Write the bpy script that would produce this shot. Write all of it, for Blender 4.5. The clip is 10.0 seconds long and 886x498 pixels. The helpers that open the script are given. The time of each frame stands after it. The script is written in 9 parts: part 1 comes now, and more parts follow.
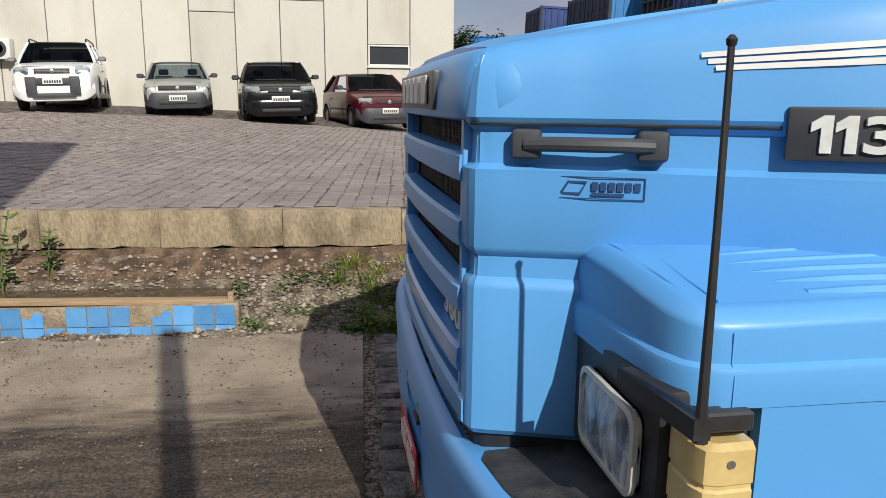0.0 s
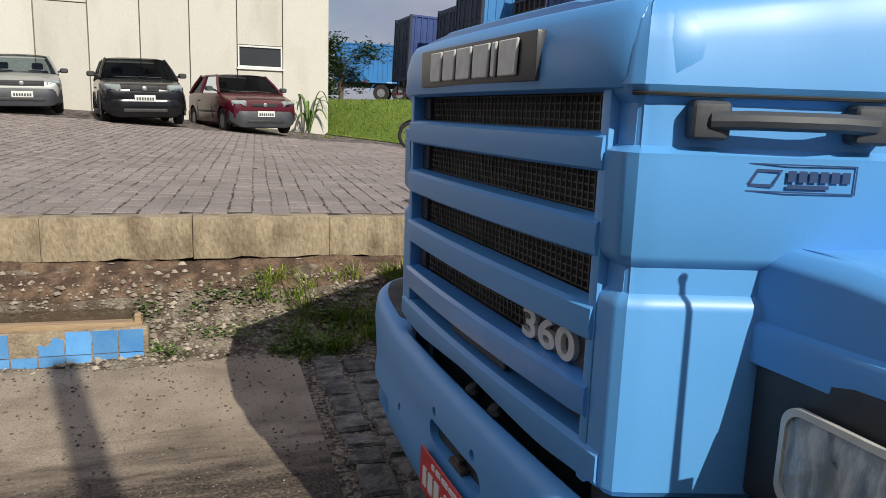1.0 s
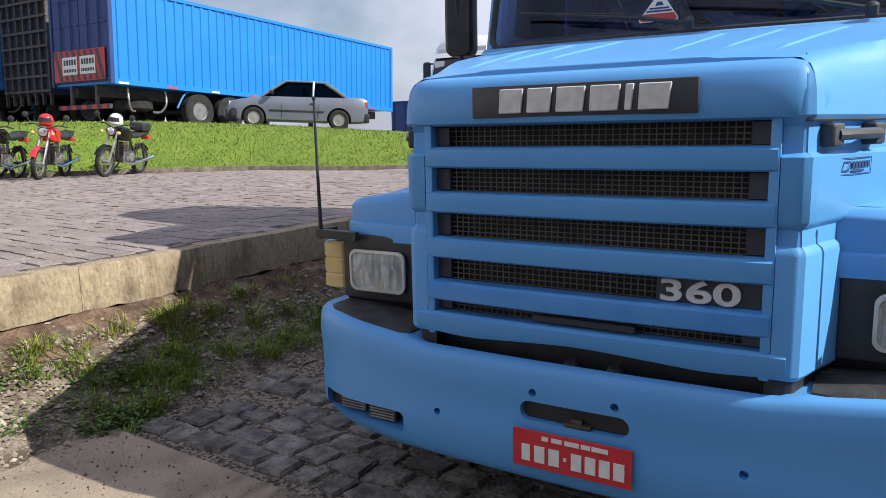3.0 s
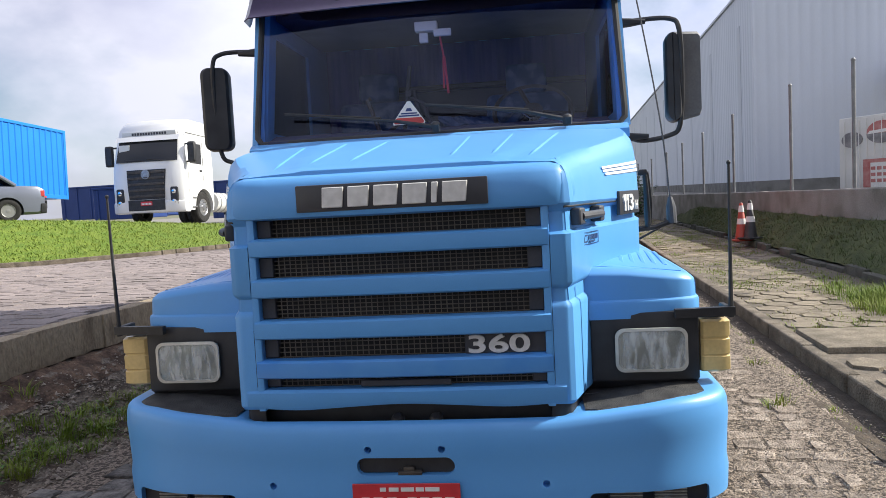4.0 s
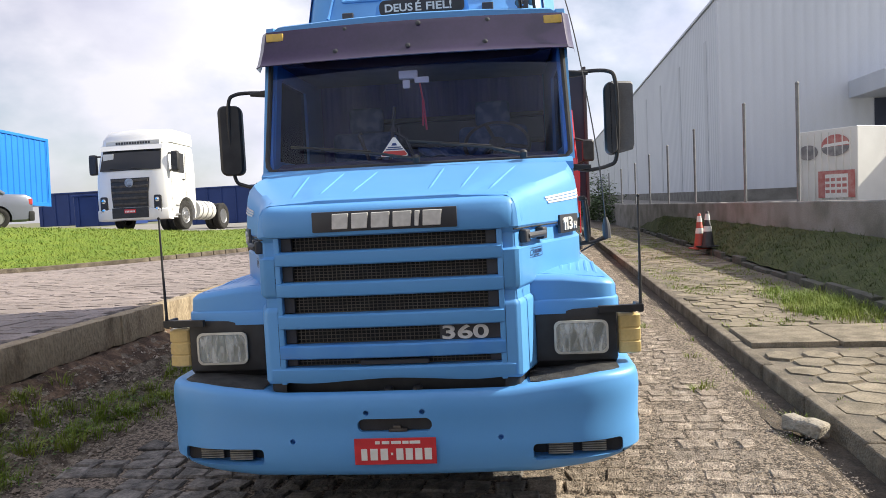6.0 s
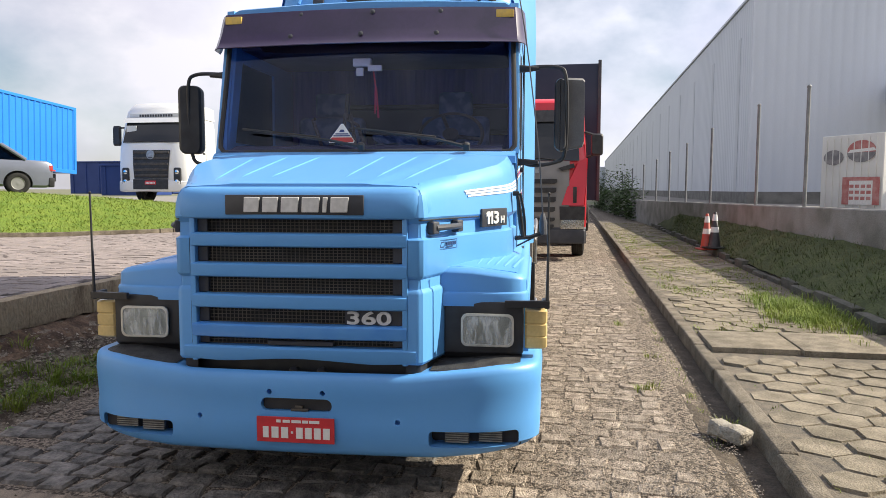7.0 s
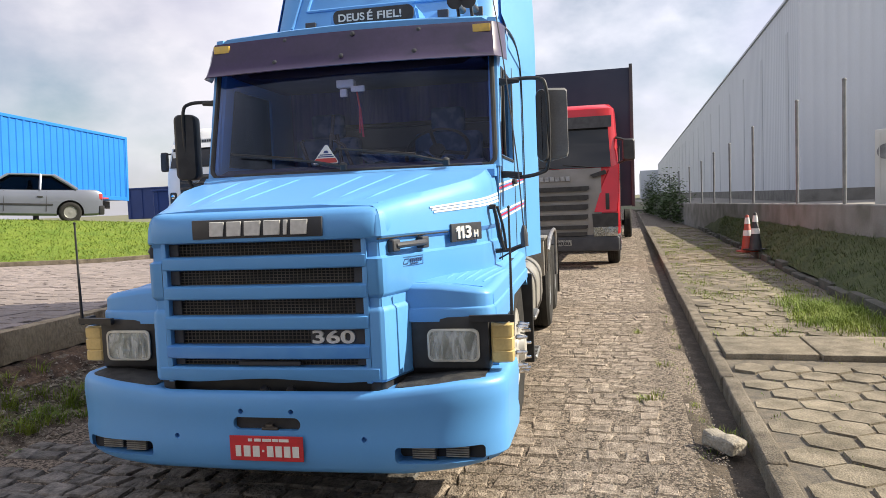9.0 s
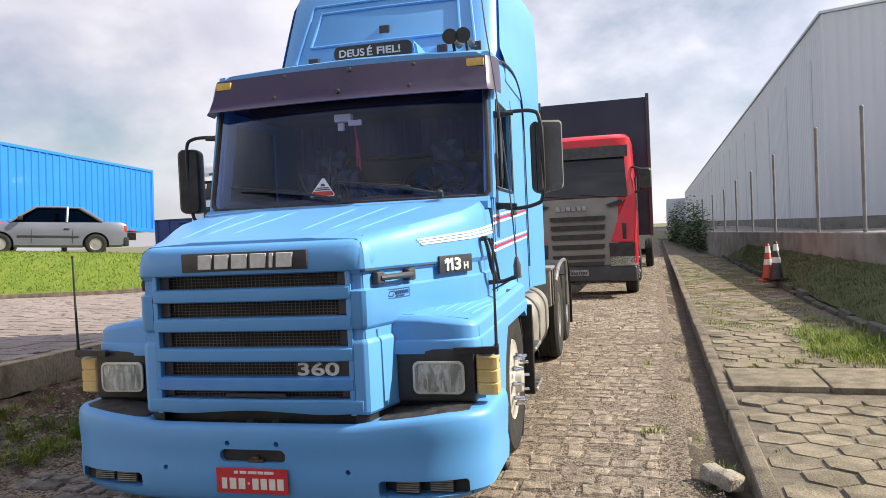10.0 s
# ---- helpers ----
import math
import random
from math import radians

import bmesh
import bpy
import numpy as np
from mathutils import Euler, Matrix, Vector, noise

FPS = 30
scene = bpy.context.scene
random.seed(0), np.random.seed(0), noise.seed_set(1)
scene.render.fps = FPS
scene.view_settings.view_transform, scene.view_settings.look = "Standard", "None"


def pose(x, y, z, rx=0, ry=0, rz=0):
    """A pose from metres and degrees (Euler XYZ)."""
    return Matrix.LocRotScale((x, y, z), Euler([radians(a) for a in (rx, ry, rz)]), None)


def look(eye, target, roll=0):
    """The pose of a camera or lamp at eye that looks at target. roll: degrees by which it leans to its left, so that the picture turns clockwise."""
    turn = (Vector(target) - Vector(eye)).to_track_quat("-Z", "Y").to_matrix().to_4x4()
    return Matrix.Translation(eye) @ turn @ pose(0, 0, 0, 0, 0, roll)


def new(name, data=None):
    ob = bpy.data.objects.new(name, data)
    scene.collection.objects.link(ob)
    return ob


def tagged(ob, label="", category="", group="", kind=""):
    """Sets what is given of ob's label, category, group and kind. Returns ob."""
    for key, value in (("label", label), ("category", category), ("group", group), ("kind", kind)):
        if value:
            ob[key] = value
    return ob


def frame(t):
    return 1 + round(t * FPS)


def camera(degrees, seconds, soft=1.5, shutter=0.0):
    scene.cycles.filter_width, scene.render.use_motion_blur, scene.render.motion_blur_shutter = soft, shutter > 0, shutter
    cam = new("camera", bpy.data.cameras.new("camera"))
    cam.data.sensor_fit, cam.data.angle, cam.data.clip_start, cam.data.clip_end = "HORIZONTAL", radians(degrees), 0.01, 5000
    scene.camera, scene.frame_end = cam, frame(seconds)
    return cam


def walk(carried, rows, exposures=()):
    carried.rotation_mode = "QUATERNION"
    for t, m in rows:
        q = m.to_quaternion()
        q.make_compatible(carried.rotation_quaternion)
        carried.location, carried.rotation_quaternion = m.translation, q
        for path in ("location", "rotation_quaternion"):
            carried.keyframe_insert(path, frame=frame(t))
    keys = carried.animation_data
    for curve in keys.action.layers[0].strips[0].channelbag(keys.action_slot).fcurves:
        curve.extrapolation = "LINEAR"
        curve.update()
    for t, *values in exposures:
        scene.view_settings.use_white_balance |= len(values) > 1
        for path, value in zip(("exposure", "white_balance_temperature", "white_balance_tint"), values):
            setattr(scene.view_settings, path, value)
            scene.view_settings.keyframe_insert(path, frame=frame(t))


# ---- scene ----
cam = camera(62.7, 10.0, soft=0.7)
PATH = [
    (0, (-0.263, -2.184, 1.456), (0.06, -0.25, 1.059), 0.6),
    (0.5, (-0.385, -1.929, 1.364), (0.211, -0.047, 1.04), 0.2),
    (1, (-0.655, -1.652, 1.365), (0.036, 0.19, 1.001), 2.0),
    (1.5, (-1.093, -1.462, 1.375), (-0.143, 0.243, 0.94), 1.2),
    (1.7, (-1.208, -1.308, 1.397), (-0.276, 0.411, 0.98), -2.0),
    (2, (-1.485, -1.128, 1.376), (-0.559, 0.606, 1.006), -1.1),
    (2.5, (-1.816, -0.971, 1.371), (-0.52, 0.485, 0.922), -0.4),
    (3, (-2.077, -0.783, 1.407), (-0.384, 0.231, 1.08), -1.1),
    (3.2, (-2.173, -0.716, 1.431), (-0.347, 0.055, 1.165), 1.2),
    (4.3, (-2.672, -0.413, 1.492), (-0.682, -0.309, 1.317), -2.6),
    (4.5, (-2.735, -0.378, 1.522), (-0.744, -0.357, 1.325), -0.4),
    (5, (-3.006, -0.348, 1.559), (-1.008, -0.294, 1.608), -1.9),
    (5.5, (-3.241, -0.414, 1.564), (-1.245, -0.318, 1.487), -1.6),
    (5.7, (-3.328, -0.446, 1.546), (-1.334, -0.33, 1.44), -2.5),
    (6.8, (-3.486, -1.07, 1.583), (-1.512, -0.79, 1.42), -1.0),
    (7, (-3.426, -1.169, 1.563), (-1.448, -0.921, 1.399), 0.1),
    (7.5, (-3.382, -1.384, 1.582), (-1.404, -1.088, 1.531), -2.5),
    (8, (-3.441, -1.606, 1.599), (-1.497, -1.145, 1.496), -1.3),
    (8.5, (-3.432, -1.645, 1.593), (-1.491, -1.185, 1.459), -1.5),
    (9, (-3.374, -1.637, 1.581), (-1.418, -1.242, 1.451), -2.3),
    (9.5, (-3.375, -1.764, 1.576), (-1.439, -1.279, 1.444), -1.9),
    (10, (-3.348, -1.849, 1.587), (-1.403, -1.387, 1.541), -2.6),
]
walk(cam, [(t, look(eye, target, roll)) for t, eye, target, roll in PATH], [(0, -0.15, 6400, 10), (1, -0.12, 6400, 10), (2, 0.10, 6400, 11), (3, 0.42, 6250, 12), (4.5, 0.70, 6500, 12),
                                                                           (5.5, 0.72, 6700, 11), (7.5, 0.70, 6900, 11), (10, 0.68, 6950, 11)])

# ---- world, sun ----
SUN_EL, SUN_AZ = radians(36.0), math.atan2(-0.975, 0.20)   # where the sun stands, seen from the truck
world = bpy.data.worlds.new("sky")
scene.world = world
world.use_nodes = True
wn, wl = world.node_tree.nodes, world.node_tree.links
bg = wn["Background"]
bg.inputs["Strength"].default_value = 0.069
sky = wn.new("ShaderNodeTexSky")
sky.sky_type, sky.sun_disc = "NISHITA", False
sky.sun_elevation, sky.sun_rotation = SUN_EL, math.pi / 2 - SUN_AZ
sky.air_density, sky.dust_density, sky.ozone_density = 1.0, 0.6, 1.6
coord = wn.new("ShaderNodeTexCoord")
stretch = wn.new("ShaderNodeMapping")
stretch.inputs["Scale"].default_value = (1.5, 1.5, 2.6)
stretch.inputs["Location"].default_value = (0.35, 1.1, 0.4)
puff = wn.new("ShaderNodeTexNoise")
puff.inputs["Scale"].default_value, puff.inputs["Detail"].default_value, puff.inputs["Roughness"].default_value = 1.25, 9, 0.53
cover = wn.new("ShaderNodeValToRGB")
cover.color_ramp.elements[0].position, cover.color_ramp.elements[1].position = 0.37, 0.56
shade = wn.new("ShaderNodeTexNoise")
shade.inputs["Scale"].default_value, shade.inputs["Detail"].default_value = 2.1, 6
tone = wn.new("ShaderNodeValToRGB")
tone.color_ramp.elements[0].position, tone.color_ramp.elements[0].color = 0.34, (5.7, 6.0, 7.9, 1)
tone.color_ramp.elements[1].position, tone.color_ramp.elements[1].color = 0.60, (9.3, 9.5, 10.8, 1)
blend = wn.new("ShaderNodeMixRGB")
wl.new(coord.outputs["Generated"], stretch.inputs["Vector"])
wl.new(stretch.outputs["Vector"], puff.inputs["Vector"])
wl.new(stretch.outputs["Vector"], shade.inputs["Vector"])
wl.new(puff.outputs["Fac"], cover.inputs["Fac"])
wl.new(shade.outputs["Fac"], tone.inputs["Fac"])
wl.new(cover.outputs["Color"], blend.inputs["Fac"])
wl.new(sky.outputs["Color"], blend.inputs["Color1"])
# clouds brighten smoothly towards the sun
toward, glow, lit = wn.new("ShaderNodeVectorMath"), wn.new("ShaderNodeMapRange"), wn.new("ShaderNodeVectorMath")
toward.operation, lit.operation = "DOT_PRODUCT", "SCALE"
toward.inputs[1].default_value = (math.cos(SUN_AZ) * math.cos(SUN_EL), math.sin(SUN_AZ) * math.cos(SUN_EL), math.sin(SUN_EL))
wl.new(coord.outputs["Generated"], toward.inputs[0])
wl.new(toward.outputs["Value"], glow.inputs["Value"])
glow.inputs["From Min"].default_value, glow.inputs["From Max"].default_value = -0.15, 0.75
glow.inputs["To Min"].default_value, glow.inputs["To Max"].default_value = 0.88, 1.45
wl.new(tone.outputs["Color"], lit.inputs[0])
wl.new(glow.outputs["Result"], lit.inputs["Scale"])
wl.new(lit.outputs["Vector"], blend.inputs["Color2"])
wl.new(blend.outputs["Color"], bg.inputs["Color"])

sun = new("sun", bpy.data.lights.new("sun", "SUN"))
sun.data.energy, sun.data.angle, sun.data.color = 4.9, radians(0.35), (1.0, 0.955, 0.82)
sun.matrix_world = look((30 * math.cos(SUN_AZ), 30 * math.sin(SUN_AZ), 30 * math.tan(SUN_EL)), (0, 0, 0))


# ---- materials ----
def material(name, colour, rough=0.6, metal=0.0, other=None, scale=6.0, mix=(0.35, 0.65), bump=0.0, bump_scale=60.0, fine=0.0,
             coat=0.0, detail=5.0, stretch=(1, 1, 1), per_piece=0.0, spec=0.5):
    """A Principled surface: two colours mixed by a noise in metres, a finer grain on top, relief, and a shade of its own for each piece."""
    m = bpy.data.materials.new(name)
    m.use_nodes = True
    n, l = m.node_tree.nodes, m.node_tree.links
    p = n["Principled BSDF"]
    p.inputs["Roughness"].default_value, p.inputs["Metallic"].default_value = rough, metal
    p.inputs["Coat Weight"].default_value, p.inputs["Coat Roughness"].default_value = coat, 0.08
    p.inputs["Specular IOR Level"].default_value = spec
    p.inputs["Base Color"].default_value = (*colour, 1)
    tc, mp = n.new("ShaderNodeTexCoord"), n.new("ShaderNodeMapping")
    mp.inputs["Scale"].default_value = stretch
    geo = n.new("ShaderNodeNewGeometry")
    l.new(geo.outputs["Position"], mp.inputs["Vector"])
    last = None
    if other is not None:
        big = n.new("ShaderNodeTexNoise")
        big.inputs["Scale"].default_value, big.inputs["Detail"].default_value = scale, detail
        l.new(mp.outputs["Vector"], big.inputs["Vector"])
        ramp = n.new("ShaderNodeValToRGB")
        a, b = ramp.color_ramp.elements
        a.position, a.color, b.position, b.color = mix[0], (*colour, 1), mix[1], (*other, 1)
        l.new(big.outputs["Fac"], ramp.inputs["Fac"])
        last = ramp.outputs["Color"]
    if fine:
        grain = n.new("ShaderNodeTexNoise")
        grain.inputs["Scale"].default_value, grain.inputs["Detail"].default_value = bump_scale, 4
        l.new(mp.outputs["Vector"], grain.inputs["Vector"])
        fac = n.new("ShaderNodeMapRange")
        fac.inputs["To Min"].default_value, fac.inputs["To Max"].default_value = 1 - fine, 1 + fine
        fac.inputs["From Min"].default_value, fac.inputs["From Max"].default_value = 0.3, 0.7
        l.new(grain.outputs["Fac"], fac.inputs["Value"])
        mul = n.new("ShaderNodeVectorMath")
        mul.operation = "MULTIPLY"
        if last is None:
            mul.inputs[0].default_value = colour
        else:
            l.new(last, mul.inputs[0])
        l.new(fac.outputs["Result"], mul.inputs[1])
        last = mul.outputs["Vector"]
    if per_piece:
        info = n.new("ShaderNodeObjectInfo")
        add = n.new("ShaderNodeMath")
        add.operation = "ADD"
        l.new(info.outputs["Random"], add.inputs[0])
        l.new(geo.outputs["Random Per Island"], add.inputs[1])
        fr = n.new("ShaderNodeMath")
        fr.operation = "FRACT"
        l.new(add.outputs["Value"], fr.inputs[0])
        rng = n.new("ShaderNodeMapRange")
        rng.inputs["To Min"].default_value, rng.inputs["To Max"].default_value = 1 - per_piece, 1 + per_piece
        l.new(fr.outputs["Value"], rng.inputs["Value"])
        mul2 = n.new("ShaderNodeVectorMath")
        mul2.operation = "MULTIPLY"
        if last is None:
            mul2.inputs[0].default_value = colour
        else:
            l.new(last, mul2.inputs[0])
        l.new(rng.outputs["Result"], mul2.inputs[1])
        last = mul2.outputs["Vector"]
    if last is not None:
        l.new(last, p.inputs["Base Color"])
    if bump:
        rough_noise = n.new("ShaderNodeTexNoise")
        rough_noise.inputs["Scale"].default_value, rough_noise.inputs["Detail"].default_value = bump_scale, 6
        l.new(mp.outputs["Vector"], rough_noise.inputs["Vector"])
        bm_ = n.new("ShaderNodeBump")
        bm_.inputs["Strength"].default_value, bm_.inputs["Distance"].default_value = min(1.0, bump), 0.02 * max(1.0, bump)
        l.new(rough_noise.outputs["Fac"], bm_.inputs["Height"])
        l.new(bm_.outputs["Normal"], p.inputs["Normal"])
    return m


def glass(name, tint, gloss=0.06, ior=1.5):
    m = bpy.data.materials.new(name)
    m.use_nodes = True
    n, l = m.node_tree.nodes, m.node_tree.links
    n.remove(n["Principled BSDF"])
    clear, shine, mix, fr = n.new("ShaderNodeBsdfTransparent"), n.new("ShaderNodeBsdfGlossy"), n.new("ShaderNodeMixShader"), n.new("ShaderNodeFresnel")
    clear.inputs["Color"].default_value = (*tint, 1)
    shine.inputs["Roughness"].default_value = gloss
    shine.inputs["Color"].default_value = (0.82, 0.9, 1, 1)
    fr.inputs["IOR"].default_value = ior
    l.new(fr.outputs["Fac"], mix.inputs["Fac"])
    l.new(clear.outputs["BSDF"], mix.inputs[1])
    l.new(shine.outputs["BSDF"], mix.inputs[2])
    l.new(mix.outputs["Shader"], n["Material Output"].inputs["Surface"])
    return m


TRUCK_BLUE = material("truck_blue_paint", (0.092, 0.325, 0.70), 0.44, other=(0.107, 0.346, 0.72), scale=1.7, fine=0.03, bump_scale=300, coat=0.14)
TRUCK_BLUE.node_tree.nodes["Principled BSDF"].inputs["Coat Roughness"].default_value = 0.3
DEEP_BLUE = material("reflection_deep_blue", (0.055, 0.25, 0.68), 0.36, other=(0.09, 0.31, 0.70), scale=4, coat=0.4)
VISOR_PURPLE = material("faded_purple_acrylic", (0.020, 0.009, 0.044), 0.34, other=(0.036, 0.018, 0.066), scale=2.2, fine=0.10, bump_scale=40, coat=0.35)
BLACK_PLASTIC = material("black_plastic", (0.018, 0.018, 0.02), 0.5, other=(0.035, 0.035, 0.037), scale=9, fine=0.1, bump_scale=200)
GREY_PLASTIC = material("grey_plastic", (0.034, 0.037, 0.046), 0.55, other=(0.055, 0.058, 0.068), scale=5, fine=0.1, bump_scale=120)
LOGO_GREY = material("dark_grey_badge_plate", (0.035, 0.037, 0.045), 0.4, other=(0.05, 0.052, 0.06), scale=7)
MESH_BLACK = material("sooty_wire_mesh", (0.012, 0.012, 0.013), 0.6, other=(0.03, 0.028, 0.026), scale=12, mix=(0.45, 0.75))
RUBBER = material("tyre_rubber", (0.012, 0.012, 0.012), 0.9, other=(0.028, 0.026, 0.024), scale=8, fine=0.15, bump=0.2, bump_scale=120)
BADGE_SILVER = material("worn_silver_letters", (0.70, 0.70, 0.68), 0.45, other=(0.58, 0.58, 0.56), scale=30)
STEEL = material("steel", (0.45, 0.45, 0.45), 0.4, metal=0.8, other=(0.3, 0.29, 0.28), scale=12, fine=0.1)
ALU = material("brushed_aluminium", (0.62, 0.62, 0.62), 0.3, metal=0.9, other=(0.5, 0.5, 0.5), scale=7)
WHEEL_ALU = material("polished_wheel", (0.72, 0.70, 0.66), 0.36, metal=0.45, other=(0.55, 0.53, 0.49), scale=9)
CHROME = material("reflector_chrome", (0.78, 0.78, 0.76), 0.12, metal=1.0)
WIRE = material("dusty_wire", (0.16, 0.14, 0.115), 0.6, other=(0.09, 0.08, 0.07), scale=10)
AMBER = material("yellowed_amber_lens", (0.66, 0.50, 0.22), 0.3, other=(0.56, 0.41, 0.17), scale=8, fine=0.06, bump_scale=70, coat=0.3)
MARKER = material("yellow_marker_lens", (0.75, 0.50, 0.10), 0.3, other=(0.62, 0.42, 0.12), scale=30)
RED_PLATE = material("red_number_plate", (0.62, 0.035, 0.045), 0.45, other=(0.52, 0.03, 0.04), scale=20)
WHITE_MARK = material("white_markings", (0.78, 0.78, 0.76), 0.5, other=(0.68, 0.68, 0.66), scale=20)
WHITE_STRIPE = material("white_vinyl_stripe", (0.80, 0.79, 0.76), 0.4, other=(0.70, 0.69, 0.68), scale=6)
RED_STRIPE = material("red_vinyl_stripe", (0.55, 0.03, 0.10), 0.4, other=(0.45, 0.03, 0.09), scale=6)
STICKER_NAVY = material("navy_sticker_print", (0.025, 0.06, 0.16), 0.45)
FRAME_DARK = material("oily_chassis_steel", (0.05, 0.047, 0.045), 0.6, metal=0.2, other=(0.10, 0.085, 0.07), scale=9, fine=0.15)
PLATE_TREAD = material("ribbed_step_rubber", (0.022, 0.022, 0.024), 0.55, other=(0.07, 0.068, 0.065), scale=14, bump=0.6, bump_scale=260)
TANK_GREY = material("dull_tank_metal", (0.42, 0.41, 0.38), 0.45, metal=0.5, other=(0.30, 0.28, 0.25), scale=5, fine=0.1)
LAMP_GLASS = glass("lamp_glass", (0.93, 0.95, 0.95), 0.03)
SCREEN = glass("windscreen_glass", (0.74, 0.74, 0.90), 0.02, 1.44)
CAR_GLASS = glass("tinted_car_glass", (0.08, 0.09, 0.10), 0.03, 1.10)
CLEAR_CAR_GLASS = glass("clear_car_glass", (0.50, 0.56, 0.58), 0.03, 1.25)
FLUTED = glass("fluted_lamp_lens", (0.93, 0.95, 0.95), 0.05)


def glint_streaked(m, amount):
    """Mixes pale streaks into a clear lens: the glints and scatter of its flutes, painted in."""
    n, l = m.node_tree.nodes, m.node_tree.links
    out = n["Material Output"].inputs["Surface"]
    old = out.links[0].from_socket
    haze, mix = n.new("ShaderNodeBsdfDiffuse"), n.new("ShaderNodeMixShader")
    wave = n.new("ShaderNodeTexNoise")
    wave.inputs["Scale"].default_value, wave.inputs["Detail"].default_value = 1.0, 3
    geo, flute = n.new("ShaderNodeNewGeometry"), n.new("ShaderNodeMapping")
    flute.inputs["Scale"].default_value = (1, 42, 11)
    l.new(geo.outputs["Position"], flute.inputs["Vector"])
    l.new(flute.outputs["Vector"], wave.inputs["Vector"])
    rng = n.new("ShaderNodeMapRange")
    rng.inputs["From Min"].default_value, rng.inputs["From Max"].default_value = 0.42, 0.66
    rng.inputs["To Min"].default_value, rng.inputs["To Max"].default_value = amount * 0.1, amount * 2.0
    l.new(wave.outputs["Fac"], rng.inputs["Value"])
    l.new(rng.outputs["Result"], mix.inputs["Fac"])
    haze.inputs["Color"].default_value = (0.84, 0.85, 0.81, 1)
    l.new(old, mix.inputs[1])
    l.new(haze.outputs["BSDF"], mix.inputs[2])
    l.new(mix.outputs["Shader"], out)


glint_streaked(FLUTED, 0.22)
SHELL_GREY = material("dusty_grey_plastic", (0.12, 0.122, 0.126), 0.6, other=(0.16, 0.162, 0.165), scale=7, fine=0.1, bump_scale=90)
FILM = material("dark_sun_film", (0.010, 0.008, 0.016), 0.55, other=(0.016, 0.012, 0.024), scale=4)
CAB_DARK = material("dark_cab_lining", (0.035, 0.038, 0.075), 0.8, other=(0.055, 0.06, 0.11), scale=6)
CURTAIN = material("navy_cab_curtain", (0.05, 0.06, 0.26), 0.85, other=(0.085, 0.085, 0.32), scale=5, stretch=(6, 6, 0.5))
SEAT_CLOTH = material("blue_seat_cloth", (0.03, 0.08, 0.20), 0.9, other=(0.10, 0.16, 0.30), scale=11, mix=(0.45, 0.6))
MIRROR = material("mirror_silver", (0.85, 0.86, 0.87), 0.03, metal=1.0)

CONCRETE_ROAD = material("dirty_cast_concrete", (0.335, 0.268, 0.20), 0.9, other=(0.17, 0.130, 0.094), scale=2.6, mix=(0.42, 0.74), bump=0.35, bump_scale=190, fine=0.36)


def dark_banded(m, dark, lo, hi):
    """A ragged, streaked dark band across the driveway that fades out between two lines across the road."""
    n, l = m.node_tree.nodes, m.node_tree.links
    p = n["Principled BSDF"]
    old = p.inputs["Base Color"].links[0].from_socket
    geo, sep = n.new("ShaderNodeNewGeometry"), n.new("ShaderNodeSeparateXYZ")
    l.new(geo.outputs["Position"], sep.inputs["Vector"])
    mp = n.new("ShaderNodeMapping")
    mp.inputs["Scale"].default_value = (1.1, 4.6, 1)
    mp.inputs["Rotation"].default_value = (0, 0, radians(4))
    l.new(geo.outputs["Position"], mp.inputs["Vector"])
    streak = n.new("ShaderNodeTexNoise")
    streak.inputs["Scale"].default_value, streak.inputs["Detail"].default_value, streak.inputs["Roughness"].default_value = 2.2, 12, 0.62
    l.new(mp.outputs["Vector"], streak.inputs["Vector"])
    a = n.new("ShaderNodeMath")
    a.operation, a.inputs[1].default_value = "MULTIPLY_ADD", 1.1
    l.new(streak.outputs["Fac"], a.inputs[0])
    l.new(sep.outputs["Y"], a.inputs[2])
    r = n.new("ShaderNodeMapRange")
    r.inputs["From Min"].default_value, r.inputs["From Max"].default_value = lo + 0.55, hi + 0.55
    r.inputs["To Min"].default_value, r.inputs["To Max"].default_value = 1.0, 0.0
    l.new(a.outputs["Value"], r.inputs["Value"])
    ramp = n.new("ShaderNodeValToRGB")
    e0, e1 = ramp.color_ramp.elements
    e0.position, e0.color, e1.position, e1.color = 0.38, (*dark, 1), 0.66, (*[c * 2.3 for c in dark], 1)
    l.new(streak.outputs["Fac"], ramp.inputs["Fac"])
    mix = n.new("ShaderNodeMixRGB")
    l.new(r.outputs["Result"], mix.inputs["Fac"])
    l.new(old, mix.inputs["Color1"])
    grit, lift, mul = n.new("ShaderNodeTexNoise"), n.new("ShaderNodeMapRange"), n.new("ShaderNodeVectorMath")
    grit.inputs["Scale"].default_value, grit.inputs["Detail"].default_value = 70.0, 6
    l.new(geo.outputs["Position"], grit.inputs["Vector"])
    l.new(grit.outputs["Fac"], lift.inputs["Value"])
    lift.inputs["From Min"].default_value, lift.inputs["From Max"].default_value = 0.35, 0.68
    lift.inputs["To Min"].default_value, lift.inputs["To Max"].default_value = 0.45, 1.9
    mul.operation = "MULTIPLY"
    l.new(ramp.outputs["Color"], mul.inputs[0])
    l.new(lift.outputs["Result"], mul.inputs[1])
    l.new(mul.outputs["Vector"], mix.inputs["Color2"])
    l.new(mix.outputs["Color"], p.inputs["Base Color"])


